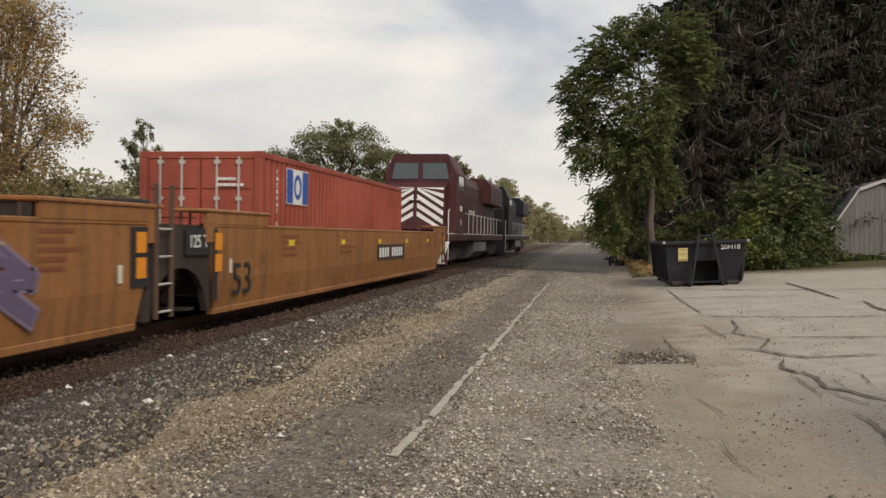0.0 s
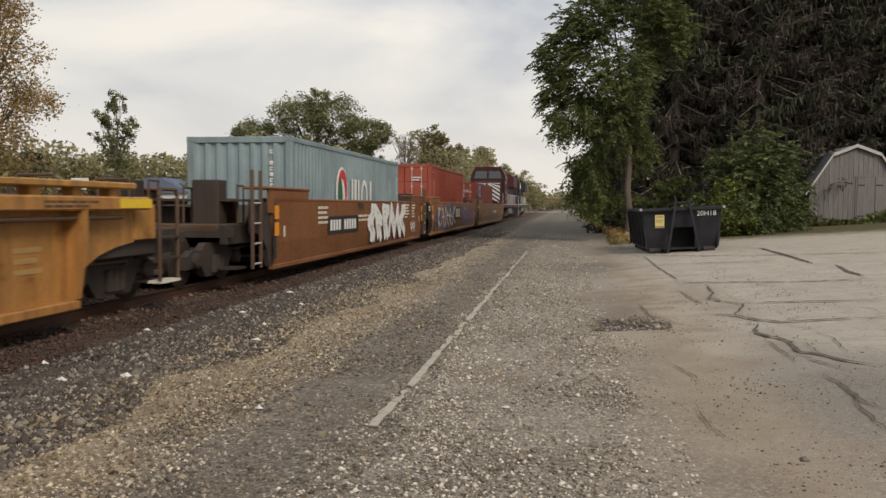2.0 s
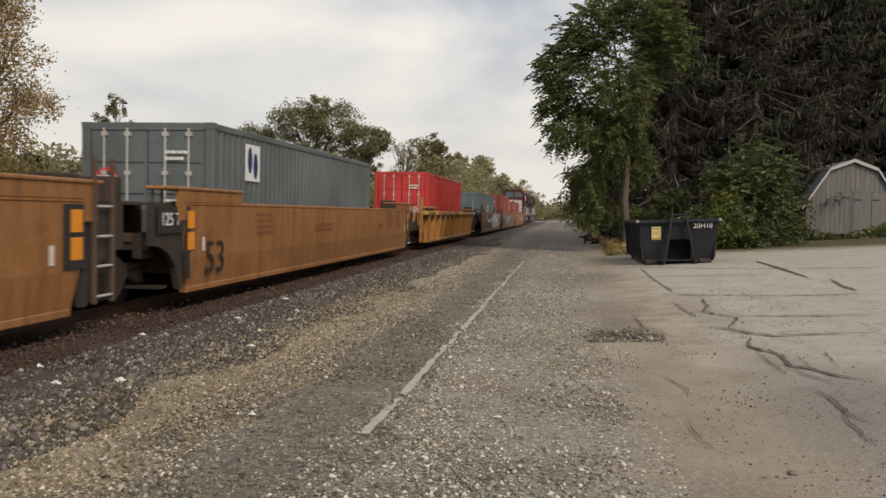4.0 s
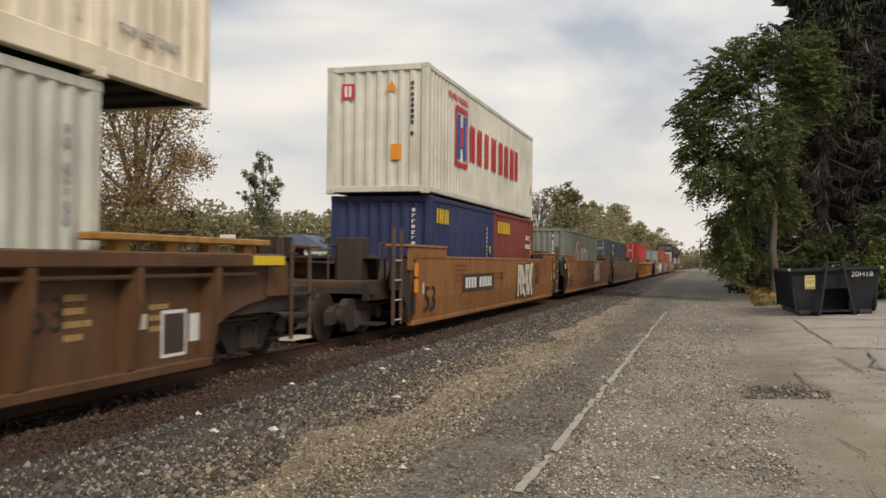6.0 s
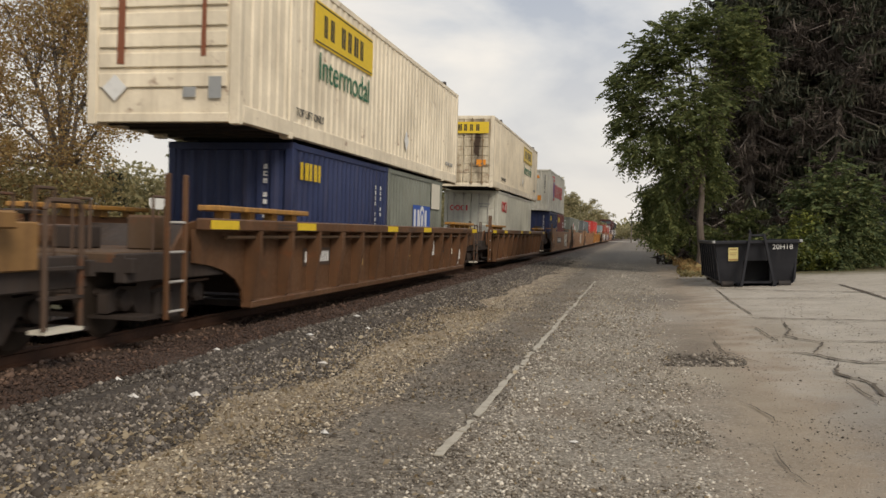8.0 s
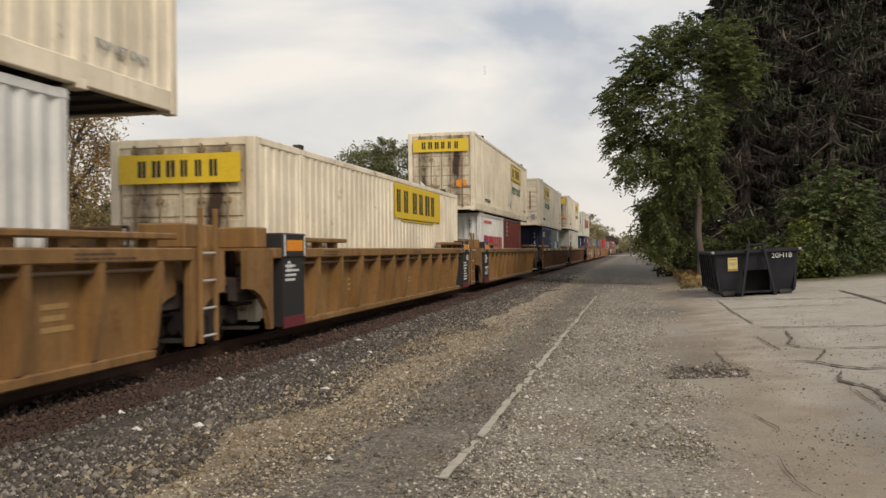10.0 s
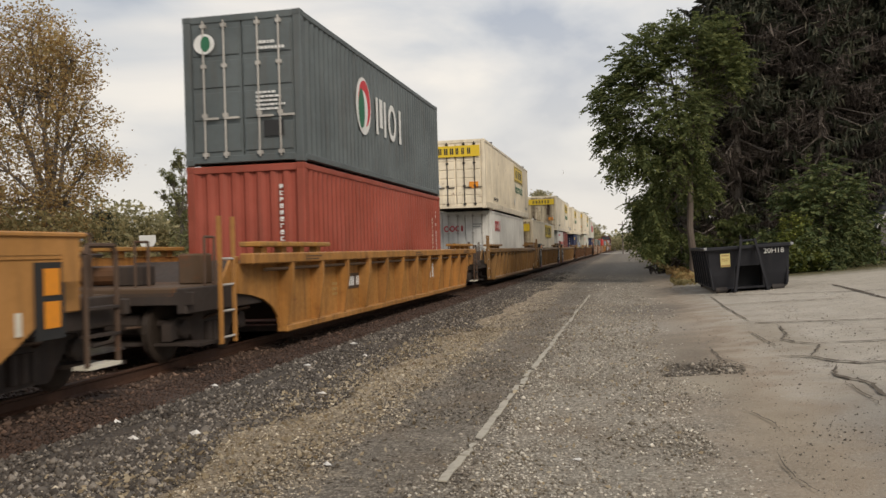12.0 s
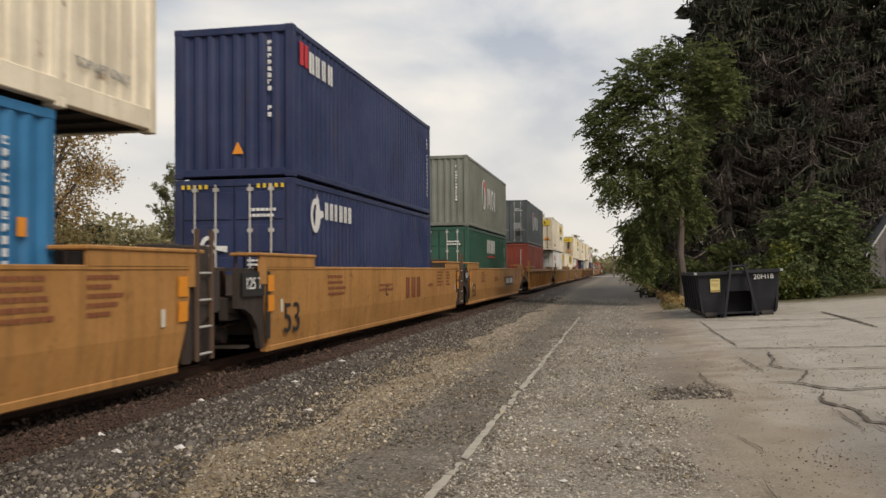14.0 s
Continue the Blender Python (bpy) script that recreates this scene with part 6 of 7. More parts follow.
# ---- plants ----
def leaf_material(name, cols, trans=0.25):
    m, n, l, b = shader(name, 0.65)
    g = n.new("ShaderNodeNewGeometry")
    r = n.new("ShaderNodeValToRGB")
    e = r.color_ramp.elements
    e[0].color, e[1].color = (*cols[0], 1), (*cols[-1], 1)
    for i, c in enumerate(cols[1:-1]):
        k = e.new((i + 1) / (len(cols) - 1))
        k.color = (*c, 1)
    l.new(g.outputs["Random Per Island"], r.inputs[0])
    f, _ = noise_fac(n, l, 0.5, 3, 0.35, 0.65)
    c = mixed(n, l, value(n, l, "MULTIPLY", f, 0.45), r.outputs[0], tuple(x * 0.55 for x in cols[0]))
    l.new(c, b.inputs["Base Color"])
    b.inputs["Specular IOR Level"].default_value = 0.25
    if trans:
        t = n.new("ShaderNodeBsdfTranslucent")
        l.new(c, t.inputs[0])
        mx = n.new("ShaderNodeMixShader")
        mx.inputs[0].default_value = trans
        l.new(b.outputs[0], mx.inputs[1])
        l.new(t.outputs[0], mx.inputs[2])
        l.new(mx.outputs[0], n["Material Output"].inputs[0])
    return m


BARK = paint("bark", (0.10, 0.08, 0.065), amount=0.7, rough=0.9)
BARK_GREY = paint("bark_grey", (0.16, 0.14, 0.125), amount=0.6, rough=0.9)
L_GREEN = leaf_material("green_leaves", [(0.078, 0.102, 0.04), (0.135, 0.163, 0.06), (0.245, 0.26, 0.095)], 0.45)
L_BUSH = leaf_material("bush_leaves", [(0.055, 0.08, 0.034), (0.10, 0.13, 0.05), (0.19, 0.20, 0.075)])
L_OAK = leaf_material("dull_green_leaves", [(0.135, 0.15, 0.07), (0.22, 0.225, 0.105), (0.32, 0.305, 0.155)], 0.35)
L_FALL = leaf_material("autumn_leaves", [(0.32, 0.19, 0.08), (0.45, 0.295, 0.125), (0.58, 0.43, 0.20), (0.36, 0.30, 0.14)], 0.5)
L_OLIVE = leaf_material("olive_leaves", [(0.18, 0.16, 0.075), (0.30, 0.25, 0.12), (0.43, 0.35, 0.18)], 0.5)
L_SPRUCE = leaf_material("spruce_needles", [(0.034, 0.044, 0.027), (0.06, 0.064, 0.042), (0.10, 0.09, 0.06)], 0.0)
L_DEAD = leaf_material("dead_twigs", [(0.048, 0.037, 0.031), (0.08, 0.064, 0.053), (0.128, 0.105, 0.089)], 0.0)
# autumn olive and tan, paled so the colour stands in for distance haze
L_FAR = leaf_material("hazed_far_leaves", [(0.27, 0.255, 0.135), (0.40, 0.365, 0.205), (0.55, 0.48, 0.29)], 0.5)
L_VINE = leaf_material("yellow_green_leaves", [(0.10, 0.13, 0.03), (0.19, 0.22, 0.05), (0.33, 0.33, 0.08)], 0.35)


def leaf_cards(P_, size, rng, droop=0.0, aspect=0.5, D=None):
    """Small folded leaves (two triangles on each side of a midrib) at the points."""
    n = len(P_)
    if D is None:
        D = rng.normal(size=(n, 3))
        D[:, 2] = D[:, 2] * 0.6 - droop
    D = D / np.linalg.norm(D, axis=1)[:, None]
    S = np.cross(D, rng.normal(size=(n, 3)))
    S /= np.linalg.norm(S, axis=1)[:, None] + 1e-9
    N = np.cross(D, S)
    L = (size * np.exp(rng.normal(0, 0.25, n)))[:, None]
    a = P_ - D * L * 0.5
    b = P_ + D * L * 0.5
    mid = P_ + D * L * 0.02
    c1 = mid + S * L * aspect * 0.5 + N * L * 0.10
    c2 = mid - S * L * aspect * 0.5 + N * L * 0.10
    V = np.stack([a, c1, b, c2], 1).reshape(-1, 3)
    k = np.arange(n) * 4
    F = np.concatenate([np.stack([k, k + 1, k + 2], 1), np.stack([k, k + 2, k + 3], 1)])
    return V, F


def leaf_object(name, V, F, mat, parent, label=""):
    ob = joined(name, V, F, mat, label, parent=parent)
    if label:
        ob["label"] = label
    del ob["kind"]
    return ob


def limb(s, a, b, r0, r1, rng, bend=0.12, seg=4, n=6):
    a, b = Vector(a), Vector(b)
    L = (b - a).length
    last, lr = a, r0
    pts = [a]
    for i in range(1, seg + 1):
        t = i / seg
        p = a.lerp(b, t) + Vector(rng.normal(0, bend * L * 0.25 * (1 - t) + 1e-6, 3)) + Vector((0, 0, bend * L * math.sin(math.pi * t) * 0.5))
        r = r0 + (r1 - r0) * t
        s.tube(last, p, lr, n, r)
        last, lr = p, r
        pts.append(p)
    return pts


def feathered(P_, L, rng):
    """Leaflets set in two rows along short arching stalks that fan out from the points."""
    k = 13
    base = P_[:: k]
    n = len(base)
    c = base.mean(0)
    out = base - c
    out = out / (np.linalg.norm(out, axis=1)[:, None] + 1e-6)
    d = out + rng.normal(0, 0.7, (n, 3))
    d[:, 2] = d[:, 2] * 0.6 + 0.1
    d /= np.linalg.norm(d, axis=1)[:, None]
    s = np.cross(d, np.array([0, 0, 1.0]))
    s /= np.linalg.norm(s, axis=1)[:, None] + 1e-6
    pts, dirs = [], []
    for i in range(k):
        f = (i // 2 + 0.6) / (k / 2)
        side = -1 if i % 2 else 1
        p = base + d * L * f
        p[:, 2] -= 0.45 * L * f * f
        w = s * side * 0.8 + d * 0.5 + np.array([0, 0, -0.3])
        pts.append(p + s * side * 0.07)
        dirs.append(w + rng.normal(0, 0.15, (n, 3)))
    return np.concatenate(pts), np.concatenate(dirs)


def broadleaf(name, x, y, z, lobes, leaf, count, size, label, seed, trunk_r=0.22, bark=None, fork=0.35, twigs=5, shell=0.55, category="tree", droop=0.2, lean=(0, 0), clump=55, spread=0.14, feather=0.0):
    """A tapered trunk, limbs to every lobe of the crown, twigs, and a crown of single leaves in loose clumps."""
    rng = np.random.RandomState(seed)
    t = thing(name, pose(x, y, z), label, category, "trees" if category == "tree" else "")
    top = max(c[2] for c in lobes)
    s = Shape()
    fork_p = (lean[0] * fork, lean[1] * fork, top * fork)
    limb(s, (0, 0, -0.1), fork_p, trunk_r * 1.25, trunk_r * 0.85, rng, 0.04, 4, 9)
    P_ = []
    vol = np.array([c[3] * c[4] * c[5] for c in lobes]) ** 0.8
    for c, w in zip(lobes, vol / vol.sum()):
        cx, cy, cz, rx, ry, rz = c
        pts = limb(s, fork_p, (cx, cy, cz), trunk_r * 0.55, trunk_r * 0.12, rng, 0.12, 4, 6)
        for k in range(twigs):
            d = rng.normal(size=3)
            d /= np.linalg.norm(d)
            e_ = (cx + d[0] * rx * 0.9, cy + d[1] * ry * 0.9, cz + d[2] * rz * 0.9)
            limb(s, pts[2 + k % 3], e_, trunk_r * 0.14, 0.008, rng, 0.1, 3, 4)
        n = int(count * w)
        nc = max(6, n // clump)
        d = rng.normal(size=(nc, 3))
        d /= np.linalg.norm(d, axis=1)[:, None]
        r = (shell + (1.05 - shell) * rng.rand(nc) ** 0.6)[:, None]
        cl = np.array([cx, cy, cz]) + d * r * np.array([rx, ry, rz])
        idx = rng.randint(0, nc, n)
        P_.append(cl[idx] + rng.normal(0, 1, (n, 3)) * np.array([rx, ry, rz]) * spread)
    part("trunk", s, bark or BARK, t, "tapered trunk with limbs")
    P_ = np.concatenate(P_)
    P_ = P_[P_[:, 2] > 0.1]
    D = None
    if feather:
        P_, D = feathered(P_, feather, rng)
    V, F = leaf_cards(P_, size, rng, droop, 0.42 if feather else 0.5, D)
    leaf_object("crown", V, F, leaf, t)
    return t


def spruce(x, y, z, H, R, seed, label, dead=0.55, seen=16.0, spray=0.40, wide=0.17):
    """A tall spruce: tapering trunk, tiers of level boughs that droop and lift at the tip, curtains of fine hanging twigs, dry and grey low down."""
    rng = np.random.RandomState(seed)
    t = thing("spruce", pose(x, y, z), label, "tree", "trees")
    s = Shape()
    s.tube((0, 0, -0.1), (0, 0, H), 0.28, 9, 0.03)
    live, dry, ld, dd = [], [], [], []
    zz = 0.9
    while zz < H - 0.4:
        reach = R * (1 - zz / H) ** 0.7 * rng.uniform(0.85, 1.1) + 0.25
        turn = rng.uniform(0, 6.28)
        many = rng.randint(7, 10)
        for k in range(many):
            a = turn + 6.28 * k / many + rng.uniform(-0.25, 0.25)
            L = reach * rng.uniform(0.65, 1.12)
            sag = rng.uniform(0.10, 0.26) + 0.10 * (1 - zz / H)
            z0 = zz + rng.uniform(-0.12, 0.12)
            m = 20
            f = np.linspace(0.10, 1, m)
            px, py = np.cos(a) * L * f, np.sin(a) * L * f
            pz = z0 - sag * L * np.sin(f * 2.3) + 0.10 * L * f ** 4
            h_ = m // 2
            s.tube((0, 0, z0), (px[h_], py[h_], pz[h_]), 0.042, 4, 0.026)
            s.tube((px[h_], py[h_], pz[h_]), (px[-1], py[-1], pz[-1]), 0.026, 4, 0.007)
            base = np.stack([px, py, pz], 1)
            side = np.array([-np.sin(a), np.cos(a), 0.0])
            ahead = np.array([np.cos(a), np.sin(a), 0.0])
            isdry = zz / H < dead and rng.rand() < 0.80 - 0.9 * zz / H
            for rep_ in range(7 if zz < seen else 3):
                flank = rng.normal(0, 1, m)[:, None]
                spread = 0.10 + 0.24 * f[:, None]
                off = side * flank * spread
                if rep_ % 7 < 4:
                    dirn = side * np.sign(flank) * 0.9 + ahead * 0.8 + np.array([0, 0, -0.12]) + rng.normal(0, 0.25, (m, 3))
                else:
                    off = off + np.array([0, 0, -1.0]) * np.abs(rng.normal(0, 0.17, m))[:, None]
                    dirn = np.array([0, 0, -1.0]) + side * flank * 0.25 + rng.normal(0, 0.22, (m, 3))
                (dry if isdry else live).append(base + off)
                (dd if isdry else ld).append(dirn)
        zz += rng.uniform(0.52, 0.78)
    part("trunk", s, BARK_GREY, t, "straight grey-brown trunk with boughs")
    V, F = leaf_cards(np.concatenate(live), spray, rng, 0, wide, np.concatenate(ld))
    leaf_object("crown", V, F, L_SPRUCE, t, "dark hanging needle sprays")
    V, F = leaf_cards(np.concatenate(dry), spray, rng, 0, wide * 0.45, np.concatenate(dd))
    leaf_object("undercrown", V, F, L_DEAD, t, "dry grey-brown twigs")
    return t


def lobes_in(w, d, z0, z1, n, seed, r=(0.22, 0.34)):
    rng = np.random.RandomState(seed)
    out = []
    for i in range(n):
        a = rng.uniform(0, 6.28)
        k = rng.rand() ** 0.5
        h = rng.rand()
        nar = math.sin(math.pi * (0.18 + 0.74 * h)) ** 0.6
        rr = rng.uniform(*r)
        out.append((math.cos(a) * k * w / 2 * nar * 0.75, math.sin(a) * k * d / 2 * nar * 0.75, z0 + (z1 - z0) * (0.12 + 0.76 * h), rr * w / 2 * 1.2, rr * d / 2 * 1.2, rr * (z1 - z0) * 0.5))
    return out


# the broadleaf tree at the edge of the yard
TREE = [(-1.5, 0, 8.8, 1.2, 1.5, 1.1), (-2.8, 0, 7.3, 1.0, 1.3, 0.8), (-2.9, 0.3, 5.9, 0.8, 1.2, 0.6), (-2.3, -0.4, 4.7, 1.1, 1.2, 0.7), (-0.5, -0.6, 6.7, 1.6, 1.5, 1.2), (0.4, 0, 9.4, 1.2, 1.5, 1.0), (-0.9, 0.2, 9.9, 0.8, 1.2, 0.6),
        (1.2, 0.2, 8.2, 1.1, 1.5, 1.0), (-1.5, 0.5, 3.2, 0.9, 1.2, 0.8), (0.3, 0.8, 3.6, 0.8, 1.0, 0.7), (-0.6, 0, 4.8, 1.3, 1.4, 1.0), (-2.2, 0.2, 8.0, 1.0, 1.3, 0.7), (-1.5, 0.8, 1.9, 0.9, 1.2, 1.0), (-2.7, 0.2, 6.5, 0.7, 1, 0.5), (-1.5, 0, 5.7, 0.9, 1, 0.7), (1.5, 0.2, 9.6, 0.8, 1, 0.9)]
broadleaf("broadleaf_tree", 2.5, 36.5, ground_z(2.5), TREE, L_GREEN, 46000, 0.16, "green broadleaf tree with feathery leaves at the yard's edge", 11, 0.13, BARK, 0.4, shell=0.35, twigs=8, feather=0.55)
BUSH = [(0, 0, 1.1, 1.5, 1.3, 1.1), (-1.0, 0.1, 1.0, 1.0, 1.0, 0.9), (1.0, 0.2, 1.0, 0.9, 1.0, 1.0), (0.1, 0.1, 2.5, 1.2, 1.1, 1.0), (0.7, 0, 3.0, 0.8, 0.8, 0.7), (-0.6, 0, 2.6, 0.8, 0.9, 0.7), (0.2, 0, 3.6, 0.6, 0.6, 0.5), (1.3, 0.4, 2.0, 0.7, 0.8, 0.9), (-1.8, 0.3, 0.7, 0.9, 0.9, 0.7)]
broadleaf("bush", 7.0, 35.0, ground_z(7.0), BUSH, L_BUSH, 17000, 0.16, "tall green leafy bush beside the grey shed", 12, 0.07, BARK, 0.3, category="bush", clump=45, spread=0.24, feather=0.6)
broadleaf("bush", 5.7, 34.0, ground_z(5.7), [(0, 0, 0.8, 0.6, 0.5, 0.7), (0.3, 0, 1.6, 0.5, 0.5, 0.5), (-0.5, 0, 0.5, 0.6, 0.5, 0.45), (0.8, 0, 0.5, 0.6, 0.5, 0.45)], L_VINE, 3600, 0.12, "yellow-green vine-like shrub before the tall bush", 14, 0.04, BARK, 0.3, category="bush", spread=0.22)
broadleaf("bush", 4.9, 37.0, ground_z(4.9), lobes_in(3.4, 2.4, 0, 2.6, 8, 5), L_GREEN, 6000, 0.16, "low dark shrub under the spruces", 13, 0.05, BARK, 0.3, category="bush")
for i, (sx, sy, sh, sr) in enumerate(((4.9, 41.5, 21, 3.6), (8.6, 42.0, 23, 4.0), (12.4, 43.5, 22, 4.0), (16.4, 44.0, 23, 4.2), (20.5, 45.0, 22, 4.2), (6.2, 48.0, 25, 4.2), (11.0, 49.0, 26, 4.4), (16.0, 51.0, 25, 4.4), (25.0, 46.0, 22, 4.2), (8.5, 54, 29, 4.6), (13.5, 56, 30, 4.6), (19.0, 57, 29, 4.6))):
    spruce(sx, sy, ground_z(sx), sh, sr, 40 + i, "tall dark spruce with dry lower boughs", 0.55, *((15.0, 0.40, 0.17) if sy < 46 else (1.0, 0.85, 0.42)))
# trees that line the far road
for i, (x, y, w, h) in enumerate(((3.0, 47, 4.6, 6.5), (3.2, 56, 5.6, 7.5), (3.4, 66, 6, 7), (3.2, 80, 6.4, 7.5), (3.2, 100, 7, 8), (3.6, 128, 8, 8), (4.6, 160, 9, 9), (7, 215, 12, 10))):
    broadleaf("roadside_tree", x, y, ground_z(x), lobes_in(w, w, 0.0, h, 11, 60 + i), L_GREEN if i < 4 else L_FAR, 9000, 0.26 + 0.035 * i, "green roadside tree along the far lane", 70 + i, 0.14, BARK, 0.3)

# across the track
FALL = [(-0.8, 0, 14.2, 1.9, 2.2, 1.6), (-3.4, 0, 12.8, 2.2, 2.2, 1.6), (1.5, 0, 12.4, 1.6, 2.0, 1.4), (0, 0, 12.0, 2.4, 2.4, 1.8), (-2.5, 0, 10.5, 2.4, 2.4, 1.8), (2.0, 0, 9.6, 1.9, 2.2, 1.5), (-4.5, 0, 8.0, 2.4, 2.4, 1.8), (2.8, 0.5, 7.2, 1.5, 2.0, 1.4), (0, 0, 7.5, 2.4, 2.4, 1.8), (-2.5, 0, 5.0, 2.6, 2.4, 1.8), (1.5, 0, 4.8, 1.8, 2, 1.4), (-5.5, 0, 4.2, 2.2, 2, 1.6), (0.5, 0, 2.6, 2.2, 2, 1.3), (-3.5, 0, 2.2, 2.6, 2, 1.5)]
broadleaf("autumn_tree", -30.6, 42, 0, FALL, L_FALL, 34000, 0.18, "tall autumn tree with thinning tan and orange leaves", 21, 0.26, BARK_GREY, 0.3, twigs=22, shell=0.25, clump=30, spread=0.2)
broadleaf("autumn_tree", -41, 46, 0, lobes_in(9, 8, 1.5, 15, 16, 31), L_FALL, 30000, 0.2, "tall autumn tree with tan leaves", 22, 0.26, BARK_GREY, 0.3, twigs=20, shell=0.3)
broadleaf("autumn_tree", -36, 36, 0, lobes_in(10, 6, 0.3, 8.5, 18, 33), L_OLIVE, 30000, 0.2, "olive and tan undergrowth beyond the track", 23, 0.15, BARK_GREY, 0.3, twigs=12, shell=0.3)
broadleaf("ivy_clad_tree", -32.6, 60, 0, [(0.1, 0, 9.0, 0.8, 0.8, 0.9), (-0.9, 0, 7.6, 0.9, 0.8, 0.9), (1.0, 0, 7.0, 1.0, 0.8, 0.8), (0, 0, 5.4, 1.2, 1.0, 1.3), (-1.6, 0, 6.4, 0.6, 0.5, 0.5), (0.2, 0, 2.9, 1.1, 1, 1.6)], L_OAK, 6500, 0.18, "small half-bare tree with sparse dull leaves", 24, 0.16, BARK_GREY, 0.5, twigs=14, shell=0.2)
spruce(-39.2, 60, 0, 5.6, 1.3, 90, "small dark conifer beyond the track", 0.2)
OAK = [(-6.0, 0, 8.4, 2.8, 3, 2.0), (-2.2, 0, 10.6, 2.8, 3, 2.2), (2.0, 0, 10.4, 3.0, 3, 2.4), (5.6, 0, 8.6, 2.6, 3, 2.0), (0, 0, 7.6, 2.5, 3, 1.6), (-4.0, 0, 6.6, 2.2, 2.5, 1.2), (4.4, 0, 6.8, 2.0, 2.5, 1.2), (-8.0, 0, 8.6, 1.3, 2, 1.3), (7.4, 0, 9.0, 1.2, 2, 1.2), (0.4, 0, 12.4, 1.5, 2, 1.2)]
broadleaf("oak_tree", -29.4, 100, 0, [tuple(k * 1.1 for k in o) for o in OAK], L_OAK, 32000, 0.27, "broad round-crowned dull green oak", 25, 0.5, BARK, 0.3, twigs=12, shell=0.45, spread=0.13, clump=70)
broadleaf("bare_tree", -18.8, 100, 0, lobes_in(6, 5, 4.5, 10.5, 12, 35), L_OLIVE, 900, 0.2, "bare grey-brown autumn tree", 26, 0.16, BARK_GREY, 0.45, twigs=20, shell=0.2)
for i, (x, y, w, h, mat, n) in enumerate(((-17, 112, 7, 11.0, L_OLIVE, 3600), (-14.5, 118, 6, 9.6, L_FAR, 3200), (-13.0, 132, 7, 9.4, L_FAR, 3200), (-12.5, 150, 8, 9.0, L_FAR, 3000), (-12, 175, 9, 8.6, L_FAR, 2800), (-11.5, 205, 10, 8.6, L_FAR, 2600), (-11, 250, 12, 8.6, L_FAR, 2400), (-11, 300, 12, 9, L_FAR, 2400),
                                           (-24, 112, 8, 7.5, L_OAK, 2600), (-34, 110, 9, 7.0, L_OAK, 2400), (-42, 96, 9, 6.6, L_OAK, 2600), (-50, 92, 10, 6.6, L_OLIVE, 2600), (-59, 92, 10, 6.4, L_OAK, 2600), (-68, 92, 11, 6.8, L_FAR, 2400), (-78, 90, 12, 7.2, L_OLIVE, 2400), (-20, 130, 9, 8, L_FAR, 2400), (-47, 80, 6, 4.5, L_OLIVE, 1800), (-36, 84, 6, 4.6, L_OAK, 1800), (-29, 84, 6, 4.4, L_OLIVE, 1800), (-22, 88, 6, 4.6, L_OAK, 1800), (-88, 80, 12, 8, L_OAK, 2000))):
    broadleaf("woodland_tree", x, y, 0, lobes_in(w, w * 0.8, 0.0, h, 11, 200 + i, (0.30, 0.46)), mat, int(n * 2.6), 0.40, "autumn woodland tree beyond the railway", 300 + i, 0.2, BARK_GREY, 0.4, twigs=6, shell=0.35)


# low undergrowth that closes the view beyond the track
def undergrowth(name, label, x0, x1, y0, y1, top, count, size, mat, seed):
    rng = np.random.RandomState(seed)
    x, y = rng.uniform(x0, x1, count), rng.uniform(y0, y1, count)
    h = np.array([top * (0.55 + 0.45 * (noise.noise((a * 0.22, b * 0.1, seed)) + 0.5)) for a, b in zip(x, y)])
    p = np.stack([x, y, h * rng.rand(count) ** 0.7], 1)
    V, F = leaf_cards(p, size, rng, 0.1, 0.6)
    return joined(name, V, F, mat, label, "undergrowth")


# brush in L_FAR carries the haze in its leaf colour
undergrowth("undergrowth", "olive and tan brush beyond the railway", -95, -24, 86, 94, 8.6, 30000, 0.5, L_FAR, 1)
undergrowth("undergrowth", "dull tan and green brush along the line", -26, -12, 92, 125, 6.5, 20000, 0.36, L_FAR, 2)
undergrowth("undergrowth", "olive brush along the far line, paled for haze", -22, -10.5, 118, 270, 7.0, 24000, 0.5, L_FAR, 3)
undergrowth("undergrowth", "tan and olive thicket beside the far line, paled for haze", -19.5, -11.5, 106, 150, 10.5, 16000, 0.42, L_FAR, 15)
undergrowth("undergrowth", "tall brown and orange brush beyond the track", -52, -27, 39, 45, 5.5, 15000, 0.24, L_OLIVE, 14)
undergrowth("undergrowth", "brown brush beyond the track", -60, -26, 40, 60, 2.4, 9000, 0.3, L_OLIVE, 4)
undergrowth("undergrowth", "brush at the far end of the lane, paled for haze", -40, 60, 300, 330, 7.0, 9000, 1.2, L_FAR, 5)
undergrowth("leaf_litter", "weeds and fallen leaves at the yard's edge", 1.6, 14, 32, 36, 0.35, 7000, 0.14, L_OLIVE, 6)
undergrowth("undergrowth", "dark shrubs under the spruces", 2.4, 20, 38, 41, 2.2, 12000, 0.22, L_GREEN, 7)
undergrowth("leaf_litter", "tan fallen leaves on the lane's edge", 1.4, 2.7, 26, 44, 0.05, 2600, 0.10, L_FALL, 16)
undergrowth("weeds", "dry weeds along the road verge", 1.8, 3.4, 33, 110, 0.5, 7000, 0.2, L_FALL, 8)
L_STRAW = leaf_material("dry_straw", [(0.22, 0.165, 0.10), (0.40, 0.325, 0.22), (0.58, 0.50, 0.37)], 0.2)
undergrowth("dry_grass", "dry straw and leaf scraps on the grit", -3.7, -2.3, 3.8, 17, 0.04, 4500, 0.04, L_STRAW, 9)
